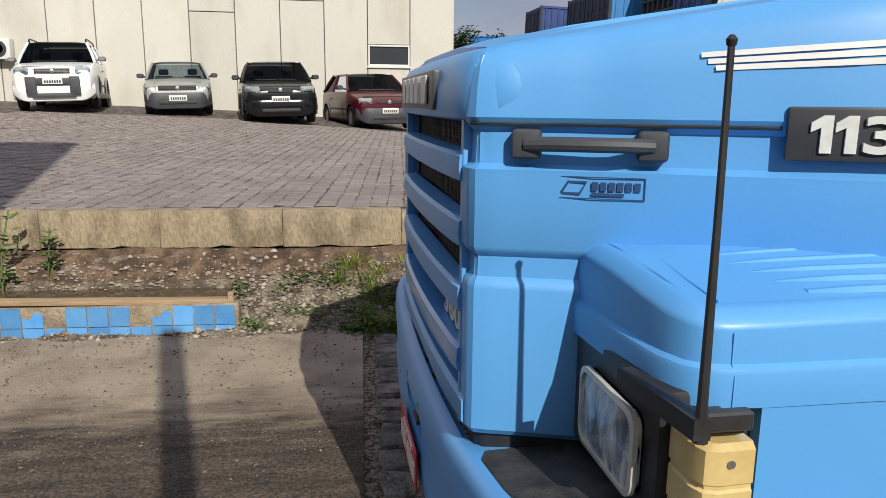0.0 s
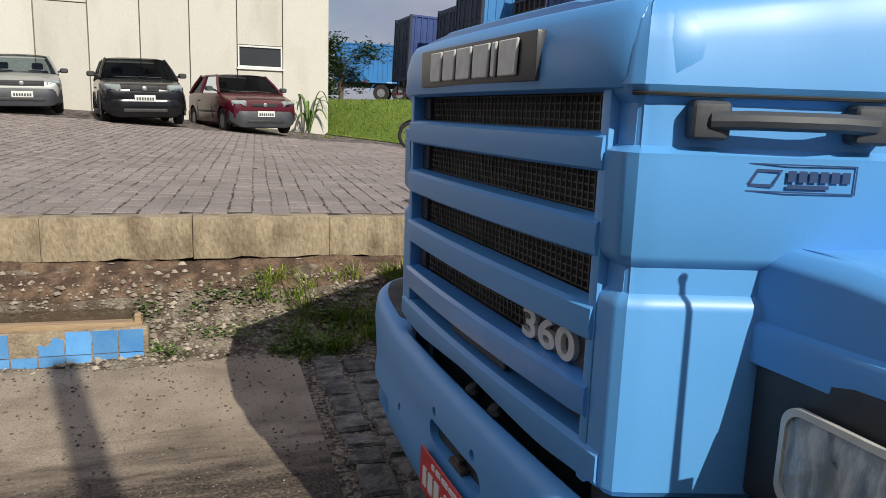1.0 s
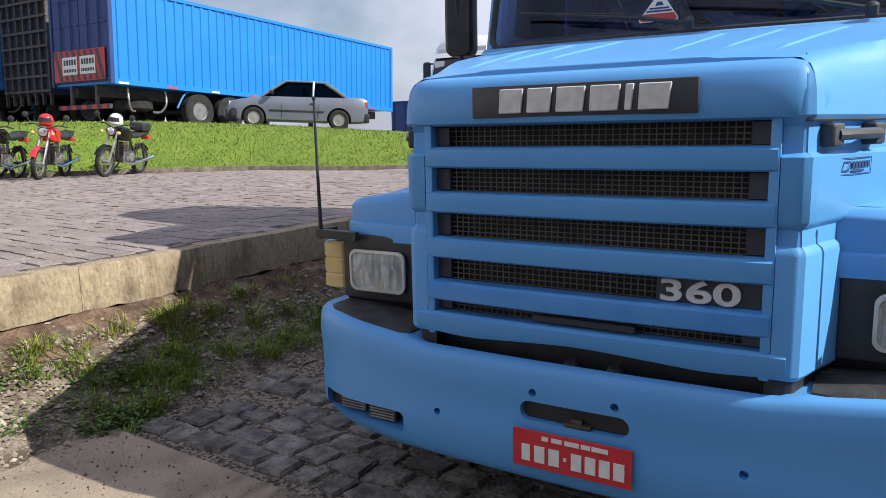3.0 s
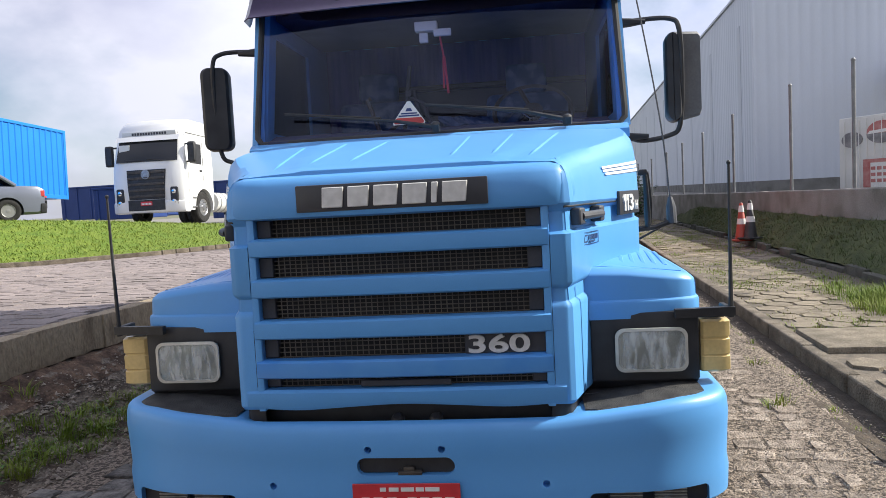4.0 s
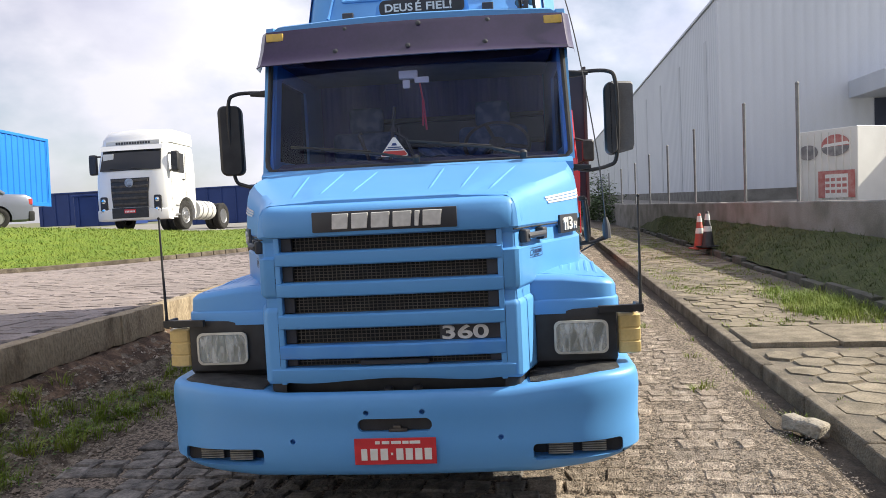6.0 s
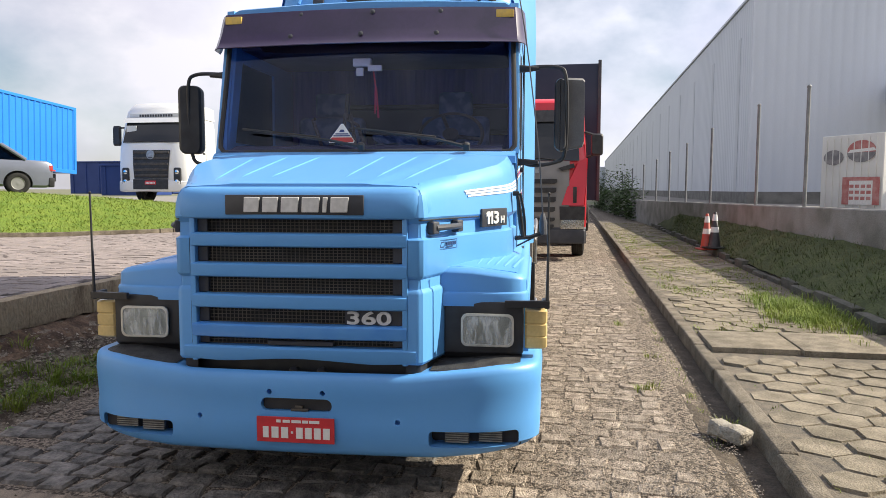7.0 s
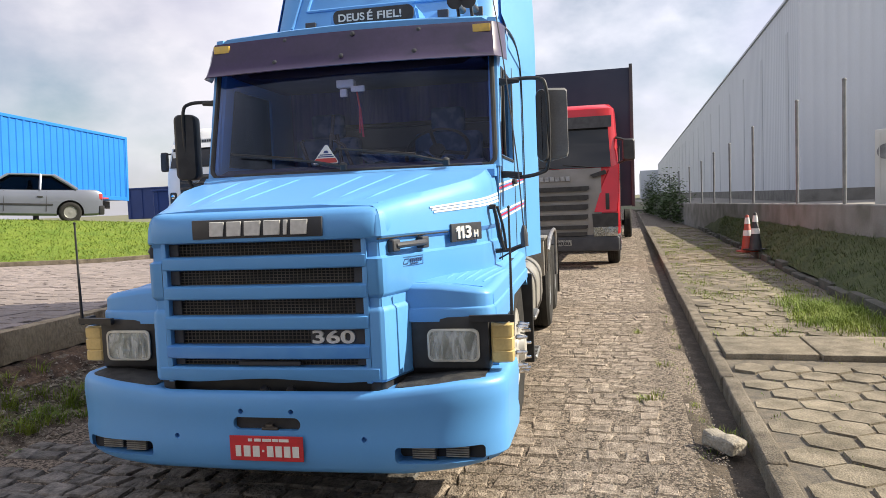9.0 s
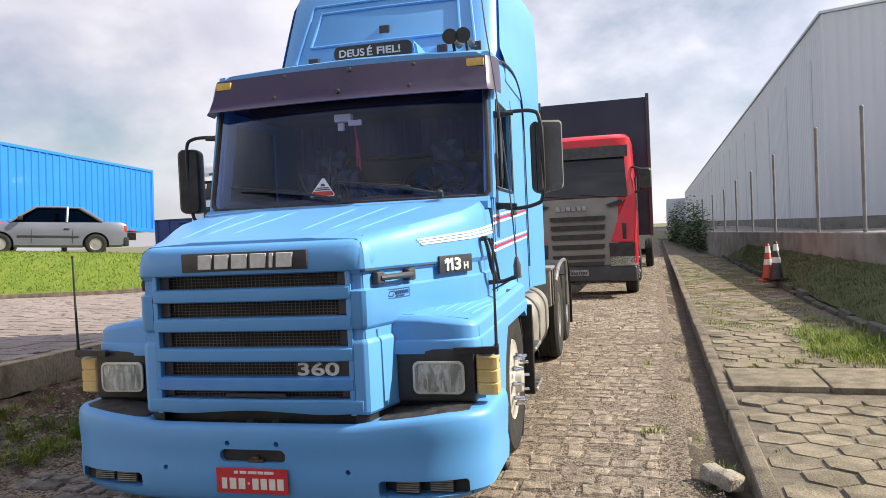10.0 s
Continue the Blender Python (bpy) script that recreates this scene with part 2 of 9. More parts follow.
dark_banded(CONCRETE_ROAD, (0.042, 0.031, 0.023), 0.95, 1.45)
KERB = material("weathered_kerb_concrete", (0.345, 0.275, 0.185), 0.9, other=(0.165, 0.122, 0.078), scale=7.0, mix=(0.46, 0.72), stretch=(1, 1, 0.45), bump=0.8, bump_scale=55, fine=0.22, per_piece=0.05)
KERB_RIGHT = material("grey_brown_kerb", (0.215, 0.180, 0.136), 0.9, other=(0.105, 0.085, 0.062), scale=5, bump=0.8, bump_scale=70, fine=0.30, per_piece=0.08)
SHADED_BASALT = material("shade_darkened_basalt_sett", (0.19, 0.170, 0.150), 0.62, other=(0.055, 0.050, 0.045), scale=9, mix=(0.38, 0.64), bump=1.0, bump_scale=42, fine=0.30, per_piece=0.32)
YARD_SETT = material("pinkish_granite_sett", (0.285, 0.238, 0.222), 0.85, other=(0.215, 0.180, 0.166), scale=2.2, bump=0.5, bump_scale=55, fine=0.20, per_piece=0.09)
ROAD_SETT = material("worn_sandy_sett", (0.385, 0.315, 0.250), 0.85, other=(0.175, 0.138, 0.106), scale=14, mix=(0.38, 0.66), bump=1.0, bump_scale=85, fine=0.42, per_piece=0.2)
JOINT_DIRT = material("joint_dirt", (0.105, 0.09, 0.072), 0.95, other=(0.17, 0.14, 0.105), scale=12, bump=0.5, bump_scale=90, fine=0.25)
YARD_JOINT = material("sandy_joint", (0.190, 0.156, 0.140), 0.95, other=(0.040, 0.032, 0.028), scale=7, mix=(0.44, 0.56), bump=0.4, bump_scale=90, fine=0.22)
ROAD_JOINT = material("gritty_road_bed", (0.29, 0.232, 0.178), 0.95, other=(0.06, 0.046, 0.034), scale=46, mix=(0.44, 0.58), bump=1.0, bump_scale=85, fine=0.45)
HEX_PAVER = material("hexagonal_concrete_paver", (0.26, 0.218, 0.160), 0.9, other=(0.135, 0.112, 0.078), scale=6, mix=(0.38, 0.68), bump=0.6, bump_scale=80, fine=0.28, per_piece=0.15)
SOIL = material("gravelly_soil", (0.09, 0.066, 0.048), 0.95, other=(0.23, 0.19, 0.145), scale=9, mix=(0.42, 0.62), bump=1.0, bump_scale=60, fine=0.35)
RED_SOIL = material("reddish_clay", (0.07, 0.043, 0.029), 0.95, other=(0.19, 0.122, 0.078), scale=9, mix=(0.42, 0.66), bump=1.0, bump_scale=50, fine=0.3)
PEBBLE = material("pale_pebbles", (0.36, 0.31, 0.25), 0.85, other=(0.22, 0.17, 0.13), scale=16, per_piece=0.35)
GRASS_SOIL = material("grassed_earth", (0.095, 0.160, 0.014), 0.95, other=(0.145, 0.200, 0.022), scale=3.0, bump=1.0, bump_scale=26, fine=0.35)
GRASS = material("sunlit_grass_blades", (0.138, 0.212, 0.017), 0.65, other=(0.215, 0.258, 0.034), scale=1.6, per_piece=0.28)
WEED = material("low_weed_leaves", (0.065, 0.135, 0.022), 0.6, other=(0.115, 0.18, 0.036), scale=5, per_piece=0.35)
DRY_GRASS = material("dry_yellow_grass", (0.25, 0.22, 0.075), 0.7, other=(0.15, 0.18, 0.045), scale=6, per_piece=0.3)
LEAF = material("tree_leaves", (0.035, 0.075, 0.018), 0.6, other=(0.07, 0.12, 0.03), scale=2.5, per_piece=0.4)
# verge earth and verge grass: darker greens that carry the low wall's shade
VERGE_SOIL = material("shade_dark_verge_earth", (0.05, 0.065, 0.022), 0.95, other=(0.085, 0.10, 0.035), scale=3.0, bump=1.0, bump_scale=26, fine=0.35)
LOW_WALL = material("dark_mossy_concrete", (0.290, 0.280, 0.262), 0.9, other=(0.150, 0.148, 0.128), scale=1.6, mix=(0.4, 0.7), bump=0.4, bump_scale=40, fine=0.18)
EDGING = material("mossy_edging_stone", (0.105, 0.100, 0.082), 0.9, other=(0.050, 0.052, 0.038), scale=4, mix=(0.4, 0.7), bump=0.5, bump_scale=40, fine=0.2, per_piece=0.12)
VERGE_GRASS = material("olive_verge_grass", (0.075, 0.115, 0.028), 0.65, other=(0.12, 0.12, 0.045), scale=2.0, per_piece=0.35)
LAMP_RIM = material("cream_lamp_rim", (0.62, 0.60, 0.53), 0.35, metal=0.1, other=(0.5, 0.48, 0.42), scale=14)
LAMP_MIRROR = material("lamp_reflector", (0.88, 0.89, 0.86), 0.10, metal=1.0, other=(0.50, 0.51, 0.48), scale=26, mix=(0.48, 0.6))
CAR_LAMP = material("white_car_lamp", (0.72, 0.73, 0.72), 0.22, metal=0.25, other=(0.50, 0.51, 0.50), scale=18)
FADED_RED = material("faded_red_print", (0.42, 0.12, 0.11), 0.6, other=(0.5, 0.25, 0.23), scale=5)
FADED_DARK = material("faded_dark_print", (0.16, 0.16, 0.17), 0.6, other=(0.28, 0.27, 0.27), scale=5)
RIB_GREY = material("pale_grey_rib", (0.32, 0.31, 0.28), 0.5, other=(0.2, 0.19, 0.17), scale=20)
GUTTER_BROWN = material("dark_brown_gutter", (0.060, 0.045, 0.032), 0.95, other=(0.12, 0.092, 0.066), scale=9, mix=(0.45, 0.75), bump=0.8, bump_scale=70, fine=0.3)
BARK = material("bark", (0.09, 0.07, 0.05), 0.9, other=(0.14, 0.11, 0.08), scale=9, bump=0.6)
TILE_BLUE = material("blue_glazed_tile", (0.085, 0.29, 0.66), 0.25, other=(0.13, 0.35, 0.68), scale=6, fine=0.05, per_piece=0.2, coat=0.4)
TILE_WALL = material("tile_wall_mortar", (0.36, 0.29, 0.20), 0.9, other=(0.20, 0.155, 0.11), scale=9, bump=0.7, bump_scale=60, fine=0.2)
BOARD = material("weathered_board", (0.42, 0.30, 0.18), 0.8, other=(0.30, 0.20, 0.12), scale=5, stretch=(0.6, 9, 9), fine=0.12, bump=0.3, bump_scale=30)
WALL_WHITE = material("stained_white_wall_panel", (0.575, 0.545, 0.485), 0.85, other=(0.46, 0.425, 0.36), scale=0.9, mix=(0.48, 0.80), bump=0.2, bump_scale=40, fine=0.05, per_piece=0.05, stretch=(1.4, 1.4, 0.5))
WALL_JOINT = material("dark_panel_joint", (0.13, 0.12, 0.105), 0.9, other=(0.2, 0.18, 0.15), scale=5)
CLADDING = material("grey_steel_cladding", (0.56, 0.595, 0.65), 0.5, other=(0.52, 0.555, 0.61), scale=0.5, fine=0.02, bump_scale=30, stretch=(1, 1, 0.3))
CLAD_BAND = material("darker_grey_cladding", (0.47, 0.50, 0.55), 0.5, other=(0.44, 0.47, 0.52), scale=0.5, stretch=(1, 1, 0.3))
RAW_CONCRETE = material("raw_grey_concrete", (0.20, 0.195, 0.18), 0.9, other=(0.12, 0.116, 0.105), scale=1.6, mix=(0.4, 0.7), bump=0.4, bump_scale=40, fine=0.15)
GALV = material("galvanised_post", (0.24, 0.245, 0.25), 0.5, metal=0.4, other=(0.17, 0.175, 0.18), scale=6)
BLUE_BOX = material("bright_blue_steel", (0.006, 0.18, 0.58), 0.45, other=(0.010, 0.20, 0.62), scale=0.8, fine=0.03, bump_scale=20, coat=0.2)
# next two also serve the parked trailers' rear ends, darkened for shade
DARK_BOX = material("dark_navy_steel", (0.022, 0.032, 0.060), 0.55, other=(0.034, 0.044, 0.072), scale=1.2, spec=0.3)
BLUE_DULL = material("dull_blue_door", (0.014, 0.04, 0.16), 0.5, other=(0.02, 0.05, 0.19), scale=1.0)
BLUE_PALE = material("mid_blue_tarpaulin", (0.035, 0.20, 0.48), 0.6, other=(0.028, 0.16, 0.40), scale=0.8)
BOX_WHITE = material("white_box_body", (0.72, 0.72, 0.69), 0.5, other=(0.62, 0.62, 0.59), scale=0.7, fine=0.03)
WHITE_PAINT = material("white_vehicle_paint", (0.80, 0.80, 0.79), 0.3, other=(0.74, 0.74, 0.73), scale=1.4, coat=0.5)
SILVER_PAINT = material("silver_vehicle_paint", (0.19, 0.208, 0.255), 0.32, metal=0.3, other=(0.165, 0.182, 0.228), scale=1.4, coat=0.1)
OLD_SILVER = material("dull_silver_paint", (0.36, 0.36, 0.345), 0.4, metal=0.35, other=(0.30, 0.30, 0.285), scale=2, coat=0.2)
BLACK_PAINT = material("black_vehicle_paint", (0.006, 0.006, 0.007), 0.14, other=(0.009, 0.009, 0.010), scale=2, coat=0.0, spec=0.35)
WINE_PAINT = material("wine_red_paint", (0.085, 0.006, 0.014), 0.2, other=(0.065, 0.005, 0.012), scale=2, coat=0.0, spec=0.4)
RED_PAINT = material("bright_red_paint", (0.62, 0.015, 0.03), 0.3, other=(0.55, 0.012, 0.025), scale=2, coat=0.5)
GRILLE_GREY = material("warm_grey_front_panel", (0.23, 0.222, 0.215), 0.5, other=(0.19, 0.183, 0.175), scale=3)
CONE_ORANGE = material("orange_cone_plastic", (0.42, 0.06, 0.035), 0.5, other=(0.36, 0.055, 0.035), scale=9)
ASPHALT = material("grey_lot_surface", (0.19, 0.18, 0.165), 0.9, other=(0.26, 0.245, 0.22), scale=1.5, fine=0.12, bump=0.3)
FAR_GROUND = material("far_ground", (0.12, 0.14, 0.07), 0.95, other=(0.17, 0.15, 0.10), scale=0.05)
WET_PIT = material("muddy_water", (0.075, 0.055, 0.035), 0.12, other=(0.10, 0.072, 0.045), scale=5)
RED_PRINT = material("red_print", (0.55, 0.05, 0.045), 0.5, other=(0.45, 0.05, 0.045), scale=9)
DARK_PRINT = material("dark_print", (0.05, 0.05, 0.055), 0.5)
HELMET_WHITE = material("white_helmet", (0.75, 0.75, 0.75), 0.25, coat=0.5)


# ---- mesh helpers ----
def soften(bm, angle=34):
    for f in bm.faces:
        f.smooth = True
    for e in bm.edges:
        e.smooth = len(e.link_faces) != 2 or e.calc_face_angle(0) < radians(angle)


def part(name, bm, mat, parent=None, label="", angle=34):
    bmesh.ops.recalc_face_normals(bm, faces=bm.faces[:])
    soften(bm, angle)
    me = bpy.data.meshes.new(name)
    bm.to_mesh(me)
    bm.free()
    me.materials.append(mat)
    ob = new(name, me)
    if parent is not None:
        ob.parent = parent
    if label:
        ob["label"] = label
    return ob


def thing(name, m, label, category, group=""):
    ob = new(name)
    ob.empty_display_size = 0.2
    ob.matrix_basis = m
    return tagged(ob, label, category, group)


def B():
    return bmesh.new()


def box(bm, x0, x1, y0, y1, z0, z1, bev=0.0, seg=2, m=None):
    vs = [bm.verts.new(v) for v in ((x0, y0, z0), (x1, y0, z0), (x1, y1, z0), (x0, y1, z0), (x0, y0, z1), (x1, y0, z1), (x1, y1, z1), (x0, y1, z1))]
    fs = [bm.faces.new([vs[i] for i in q]) for q in ((0, 3, 2, 1), (4, 5, 6, 7), (0, 1, 5, 4), (1, 2, 6, 5), (2, 3, 7, 6), (3, 0, 4, 7))]
    out = vs
    if bev:
        es = list({e for f in fs for e in f.edges})
        r = bmesh.ops.bevel(bm, geom=es, offset=bev, segments=seg, affect="EDGES", profile=0.6)
        out = list({v for f in r["faces"] for v in f.verts} | {v for v in vs if v.is_valid})
    if m is not None:
        bmesh.ops.transform(bm, matrix=m, verts=[v for v in out if v.is_valid])
    return out


def loft(bm, rings, closed=True, caps=True):
    rows = [[bm.verts.new(p) for p in r] for r in rings]
    n = len(rows[0])
    for a, b in zip(rows, rows[1:]):
        for i in range(n if closed else n - 1):
            j = (i + 1) % n
            bm.faces.new((a[i], a[j], b[j], b[i]))
    if caps and closed:
        bm.faces.new(rows[0][::-1])
        bm.faces.new(rows[-1])
    return rows


def frame_of(d):
    d = Vector(d).normalized()
    u = d.orthogonal().normalized()
    return u, d.cross(u)


def cyl(bm, p0, p1, r0, r1=None, seg=16, caps=True):
    p0, p1 = Vector(p0), Vector(p1)
    r1 = r0 if r1 is None else r1
    u, v = frame_of(p1 - p0)
    rings = []
    for p, r in ((p0, r0), (p1, r1)):
        rings.append([p + r * (math.cos(a) * u + math.sin(a) * v) for a in (2 * math.pi * i / seg for i in range(seg))])
    return loft(bm, rings, True, caps)


def tube(bm, pts, r, seg=8):
    pts = [Vector(p) for p in pts]
    rings, u = [], None
    for i, p in enumerate(pts):
        d = (pts[min(i + 1, len(pts) - 1)] - pts[max(i - 1, 0)]).normalized()
        u = d.orthogonal().normalized() if u is None else (u - u.dot(d) * d).normalized()
        v = d.cross(u)
        rr = r[i] if isinstance(r, (list, tuple)) else r
        rings.append([p + rr * (math.cos(a) * u + math.sin(a) * v) for a in (2 * math.pi * k / seg for k in range(seg))])
    return loft(bm, rings)


def smooth_path(pts, n=6):
    """A Catmull-Rom line through the points."""
    pts = [Vector(p) for p in pts]
    out = []
    for i in range(len(pts) - 1):
        a, b, c, d = pts[max(i - 1, 0)], pts[i], pts[i + 1], pts[min(i + 2, len(pts) - 1)]
        for k in range(n):
            t = k / n
            out.append(0.5 * ((2 * b) + (c - a) * t + (2 * a - 5 * b + 4 * c - d) * t * t + (3 * b - a - 3 * c + d) * t ** 3))
    return out + [pts[-1]]


def lathe(bm, profile, origin, axis=(0, 1, 0), seg=28, closed=False):
    o, ax = Vector(origin), Vector(axis).normalized()
    u, v = frame_of(ax)
    rings = [[o + ax * h + r * (math.cos(a) * u + math.sin(a) * v) for a in (2 * math.pi * i / seg for i in range(seg))] for r, h in profile]
    if closed:
        rings.append(rings[0])
    return loft(bm, rings, True, not closed)


def prism(bm, poly, axis, a, b):
    """A polygon of (p, q) pushed along an axis; the other two axes keep their order."""
    def at(p, q, s):
        return {"x": (s, p, q), "y": (p, s, q), "z": (p, q, s)}[axis]
    return loft(bm, [[at(p, q, a) for p, q in poly], [at(p, q, b) for p, q in poly]])


def rounded(w, h, r, n=5, cx=0.0, cy=0.0):
    out = []
    for k, (sx, sy) in enumerate(((1, 1), (-1, 1), (-1, -1), (1, -1))):
        for i in range(n + 1):
            a = math.pi / 2 * (k + i / n)
            out.append((cx + sx * (w / 2 - r) + r * math.cos(a), cy + sy * (h / 2 - r) + r * math.sin(a)))
    return out


def grid(bm, fn, nu, nv):
    rows = [[bm.verts.new(fn(i / nu, j / nv)) for j in range(nv + 1)] for i in range(nu + 1)]
    for i in range(nu):
        for j in range(nv):
            bm.faces.new((rows[i][j], rows[i + 1][j], rows[i + 1][j + 1], rows[i][j + 1]))
    return rows


def cut(ob, cutters):
    """Takes the cutters' volumes out of a closed mesh for good."""
    for c in cutters:
        c.matrix_basis = ob.parent.matrix_basis.copy() if ob.parent is not None else c.matrix_basis
        mod = ob.modifiers.new("cut", "BOOLEAN")
        mod.operation, mod.solver, mod.object = "DIFFERENCE", "EXACT", c
    deps = bpy.context.evaluated_depsgraph_get()
    me = bpy.data.meshes.new_from_object(ob.evaluated_get(deps))
    ob.modifiers.clear()
    ob.data = me
    for c in cutters:
        bpy.data.objects.remove(c)
    return ob


def cutter(bm):
    me = bpy.data.meshes.new("cutter")
    bmesh.ops.recalc_face_normals(bm, faces=bm.faces[:])
    bm.to_mesh(me)
    bm.free()
    return new("cutter", me)


def lettering(name, words, height, mat, m, parent, width=None, depth=0.004, label="", bold=0.0):
    cu = bpy.data.curves.new("words", "FONT")
    cu.body, cu.size, cu.align_x, cu.align_y, cu.extrude, cu.offset = words, 1.0, "CENTER", "CENTER", 0.02, bold
    tmp = new("words", cu)
    me = bpy.data.meshes.new_from_object(tmp.evaluated_get(bpy.context.evaluated_depsgraph_get()))
    bpy.data.objects.remove(tmp)
    co = np.array([v.co for v in me.vertices])
    lo, hi = co.min(0), co.max(0)
    sy = height / (hi[1] - lo[1])
    sx = sy if width is None else width / (hi[0] - lo[0])
    mid = (lo + hi) / 2
    for v in me.vertices:
        v.co = ((v.co.x - mid[0]) * sx, (v.co.y - mid[1]) * sy, v.co.z / 0.04 * depth)
    me.materials.clear()
    me.materials.append(mat)
    ob = new(name, me)
    ob.parent = parent
    ob.matrix_local = m
    if label:
        ob["label"] = label
    return ob


def bars(bm, poses, m):
    """Plain bars (x, y, width, height) on a plane given by m."""
    for x, y, w, h in poses:
        box(bm, x - w / 2, x + w / 2, y - h / 2, y + h / 2, -0.001, 0.003, m=m)


FACE_FRONT = pose(0, 0, 0, 90, 0, -90)      # writing that reads from in front of a vehicle whose nose points to -x


def tyre(bm, c, r, w, rim, side=1):
    """A tyre round the y axis."""
    h = w / 2
    lathe(bm, [(rim, -h * 0.8), (rim + (r - rim) * 0.45, -h), (r - 0.03, -h * 0.92), (r, -h * 0.7), (r, -h * 0.22), (r - 0.012, -h * 0.2), (r - 0.012, -h * 0.12),
               (r, -h * 0.1), (r, h * 0.1), (r - 0.012, h * 0.12), (r - 0.012, h * 0.2), (r, h * 0.22), (r, h * 0.7), (r - 0.03, h * 0.92),
               (rim + (r - rim) * 0.45, h), (rim, h * 0.8)], c, (0, 1, 0), 32, True)


def wheel(parent, c, r, w, rim, side, rim_mat, spokes=0, dish=0.0, name="wheel"):
    """A wheel whose outer face looks to side (+1 or -1 along y): a tyre with its rim, hub and nuts."""
    bm = B()
    tyre(bm, c, r, w, rim)
    t = part(name, bm, RUBBER, parent)
    bm = B()
    s, h = side, w / 2
    o = Vector(c)
    lathe(bm, [(rim * 1.01, s * h * 0.70), (rim * 0.97, s * h * 0.84), (rim * 0.92, s * h * 0.78), (rim * 0.86, s * (h * 0.25 - dish)), (rim * 0.5, s * (h * 0.42 - dish)),
               (rim * 0.34, s * (h * 0.46 - dish)), (rim * 0.30, s * (h * 0.75 - dish)), (rim * 0.05, s * (h * 0.80 - dish))], o, (0, 1, 0), 28)
    part("rim", bm, rim_mat, t)
    bm = B()
    if spokes:
        for k in range(spokes):
            a = 2 * math.pi * k / spokes
            d = Vector((math.cos(a), 0, math.sin(a)))
            cyl(bm, o + d * rim * 0.66 + Vector((0, s * (h * 0.40 - dish), 0)), o + d * rim * 0.66 + Vector((0, s * (h * 0.60 - dish), 0)), rim * 0.13, rim * 0.11, 8)
        part("hand_hole", bm, BLACK_PLASTIC, t)
    else:
        for k in range(10):
            a = 2 * math.pi * k / 10
            d = Vector((math.cos(a), 0, math.sin(a)))
            bm = B()
            cyl(bm, o + d * rim * 0.58 + Vector((0, s * (h * 0.5 - dish), 0)), o + d * rim * 0.58 + Vector((0, s * (h * 0.85 - dish), 0)), 0.016, 0.013, 6)
            part("wheel_nut", bm, STEEL, t)
    return t
from mathutils import kdtree


# ---- ground, yard, bank, kerbs ----
YAW = -3.0                                   # the road runs three degrees off the truck
CY, SY = math.cos(radians(YAW)), math.sin(radians(YAW))


def site(u, v, z=0.0):
    """A place from metres along (u) and across (v) the road."""
    return Vector((u * CY - v * SY, u * SY + v * CY, z))


def lerp_rows(rows, x):
    for a, b in zip(rows, rows[1:]):
        if x <= b[0]:
            t = (x - a[0]) / (b[0] - a[0])
            return [p + (q - p) * t for p, q in zip(a, b)]
    return list(rows[-1])


KERB_V = 3.02
# station, kerb line u, foot of the bank x y z, top of the bank x y z
EDGE = [(0, -60, -60, 40, 1.9, -60, 46, 2.2), (1, -9, -9, 25.5, 1.58, -9, 28.5, 2.0), (2, -3, -2, 23.6, 1.22, 0, 26.6, 1.95), (3, 0, 3.55, 20.1, 0.66, 3.6, 23.0, 1.68),
        (4, 1.6, 5.0, 15.2, 0.58, 6.4, 17.9, 1.74), (5, 3.2, 8.0, 13.1, 0.57, 10.4, 15.7, 1.72), (6, 4.8, 10.1, 11.7, 0.54, 13.2, 14.0, 1.58),
        (7, 6.4, 11.4, 9.8, 0.48, 15.8, 10.9, 1.30), (8, 8.0, 12.8, 7.9, 0.50, 18.0, 8.9, 1.04), (9, 11, 15.0, 6.0, 0.54, 22.0, 7.0, 0.90), (10, 20, 24.0, 4.6, 0.6, 30.0, 6.4, 0.82),
        (11, 70, 80, 6, 0.7, 90, 9, 1.0)]


def yard_at(s, t):
    """A place on the paved yard: s along the stations, t from the kerb (0) to the bank's foot (1)."""
    _, u, fx, fy, fz, *_ = lerp_rows(EDGE, s)
    k = site(u, KERB_V + 0.13, 0.680)
    p = k.lerp(Vector((fx, fy, fz)), t)
    return p


SAMPLES = [(yard_at(0.9 + 9.1 * a / 260, (b / 90) ** 1.3), b / 90) for a in range(261) for b in range(91)]
kd = kdtree.KDTree(len(SAMPLES))
for i, (p, t) in enumerate(SAMPLES):
    kd.insert((p.x, p.y, 0), i)
kd.balance()


def yard_z(x, y):
    near = kd.find_n((x, y, 0), 4)
    w = [1 / (d + 0.01) for _, _, d in near]
    return sum(SAMPLES[i][0].z * k for (_, i, _), k in zip(near, w)) / sum(w), SAMPLES[near[0][1]][1], near[0][2]


def bank_at(s, t):
    _, u, fx, fy, fz, tx, ty, tz = lerp_rows(EDGE, s)
    p = Vector((fx, fy, fz)).lerp(Vector((tx, ty, tz)), t)
    p.z = fz + 0.02 + (tz - fz) * (math.sin(math.pi * (min(t, 1) - 0.5)) * 0.5 + 0.5) ** 0.8
    return p


def lot_at(s, t):
    _, u, fx, fy, fz, tx, ty, tz = lerp_rows(EDGE, s)
    p = Vector((tx, ty, tz + 0.005))
    d = (p - Vector((4.0, -4.0, tz))).normalized()
    return Vector((tx + d.x * 60 * t, ty + abs(d.y) * 60 * t + 25 * t, tz + 0.004 - 0.25 * t - 0.10 * min(1.0, t / 0.04) * max(0.0, min(1.0, s - 6.0))))


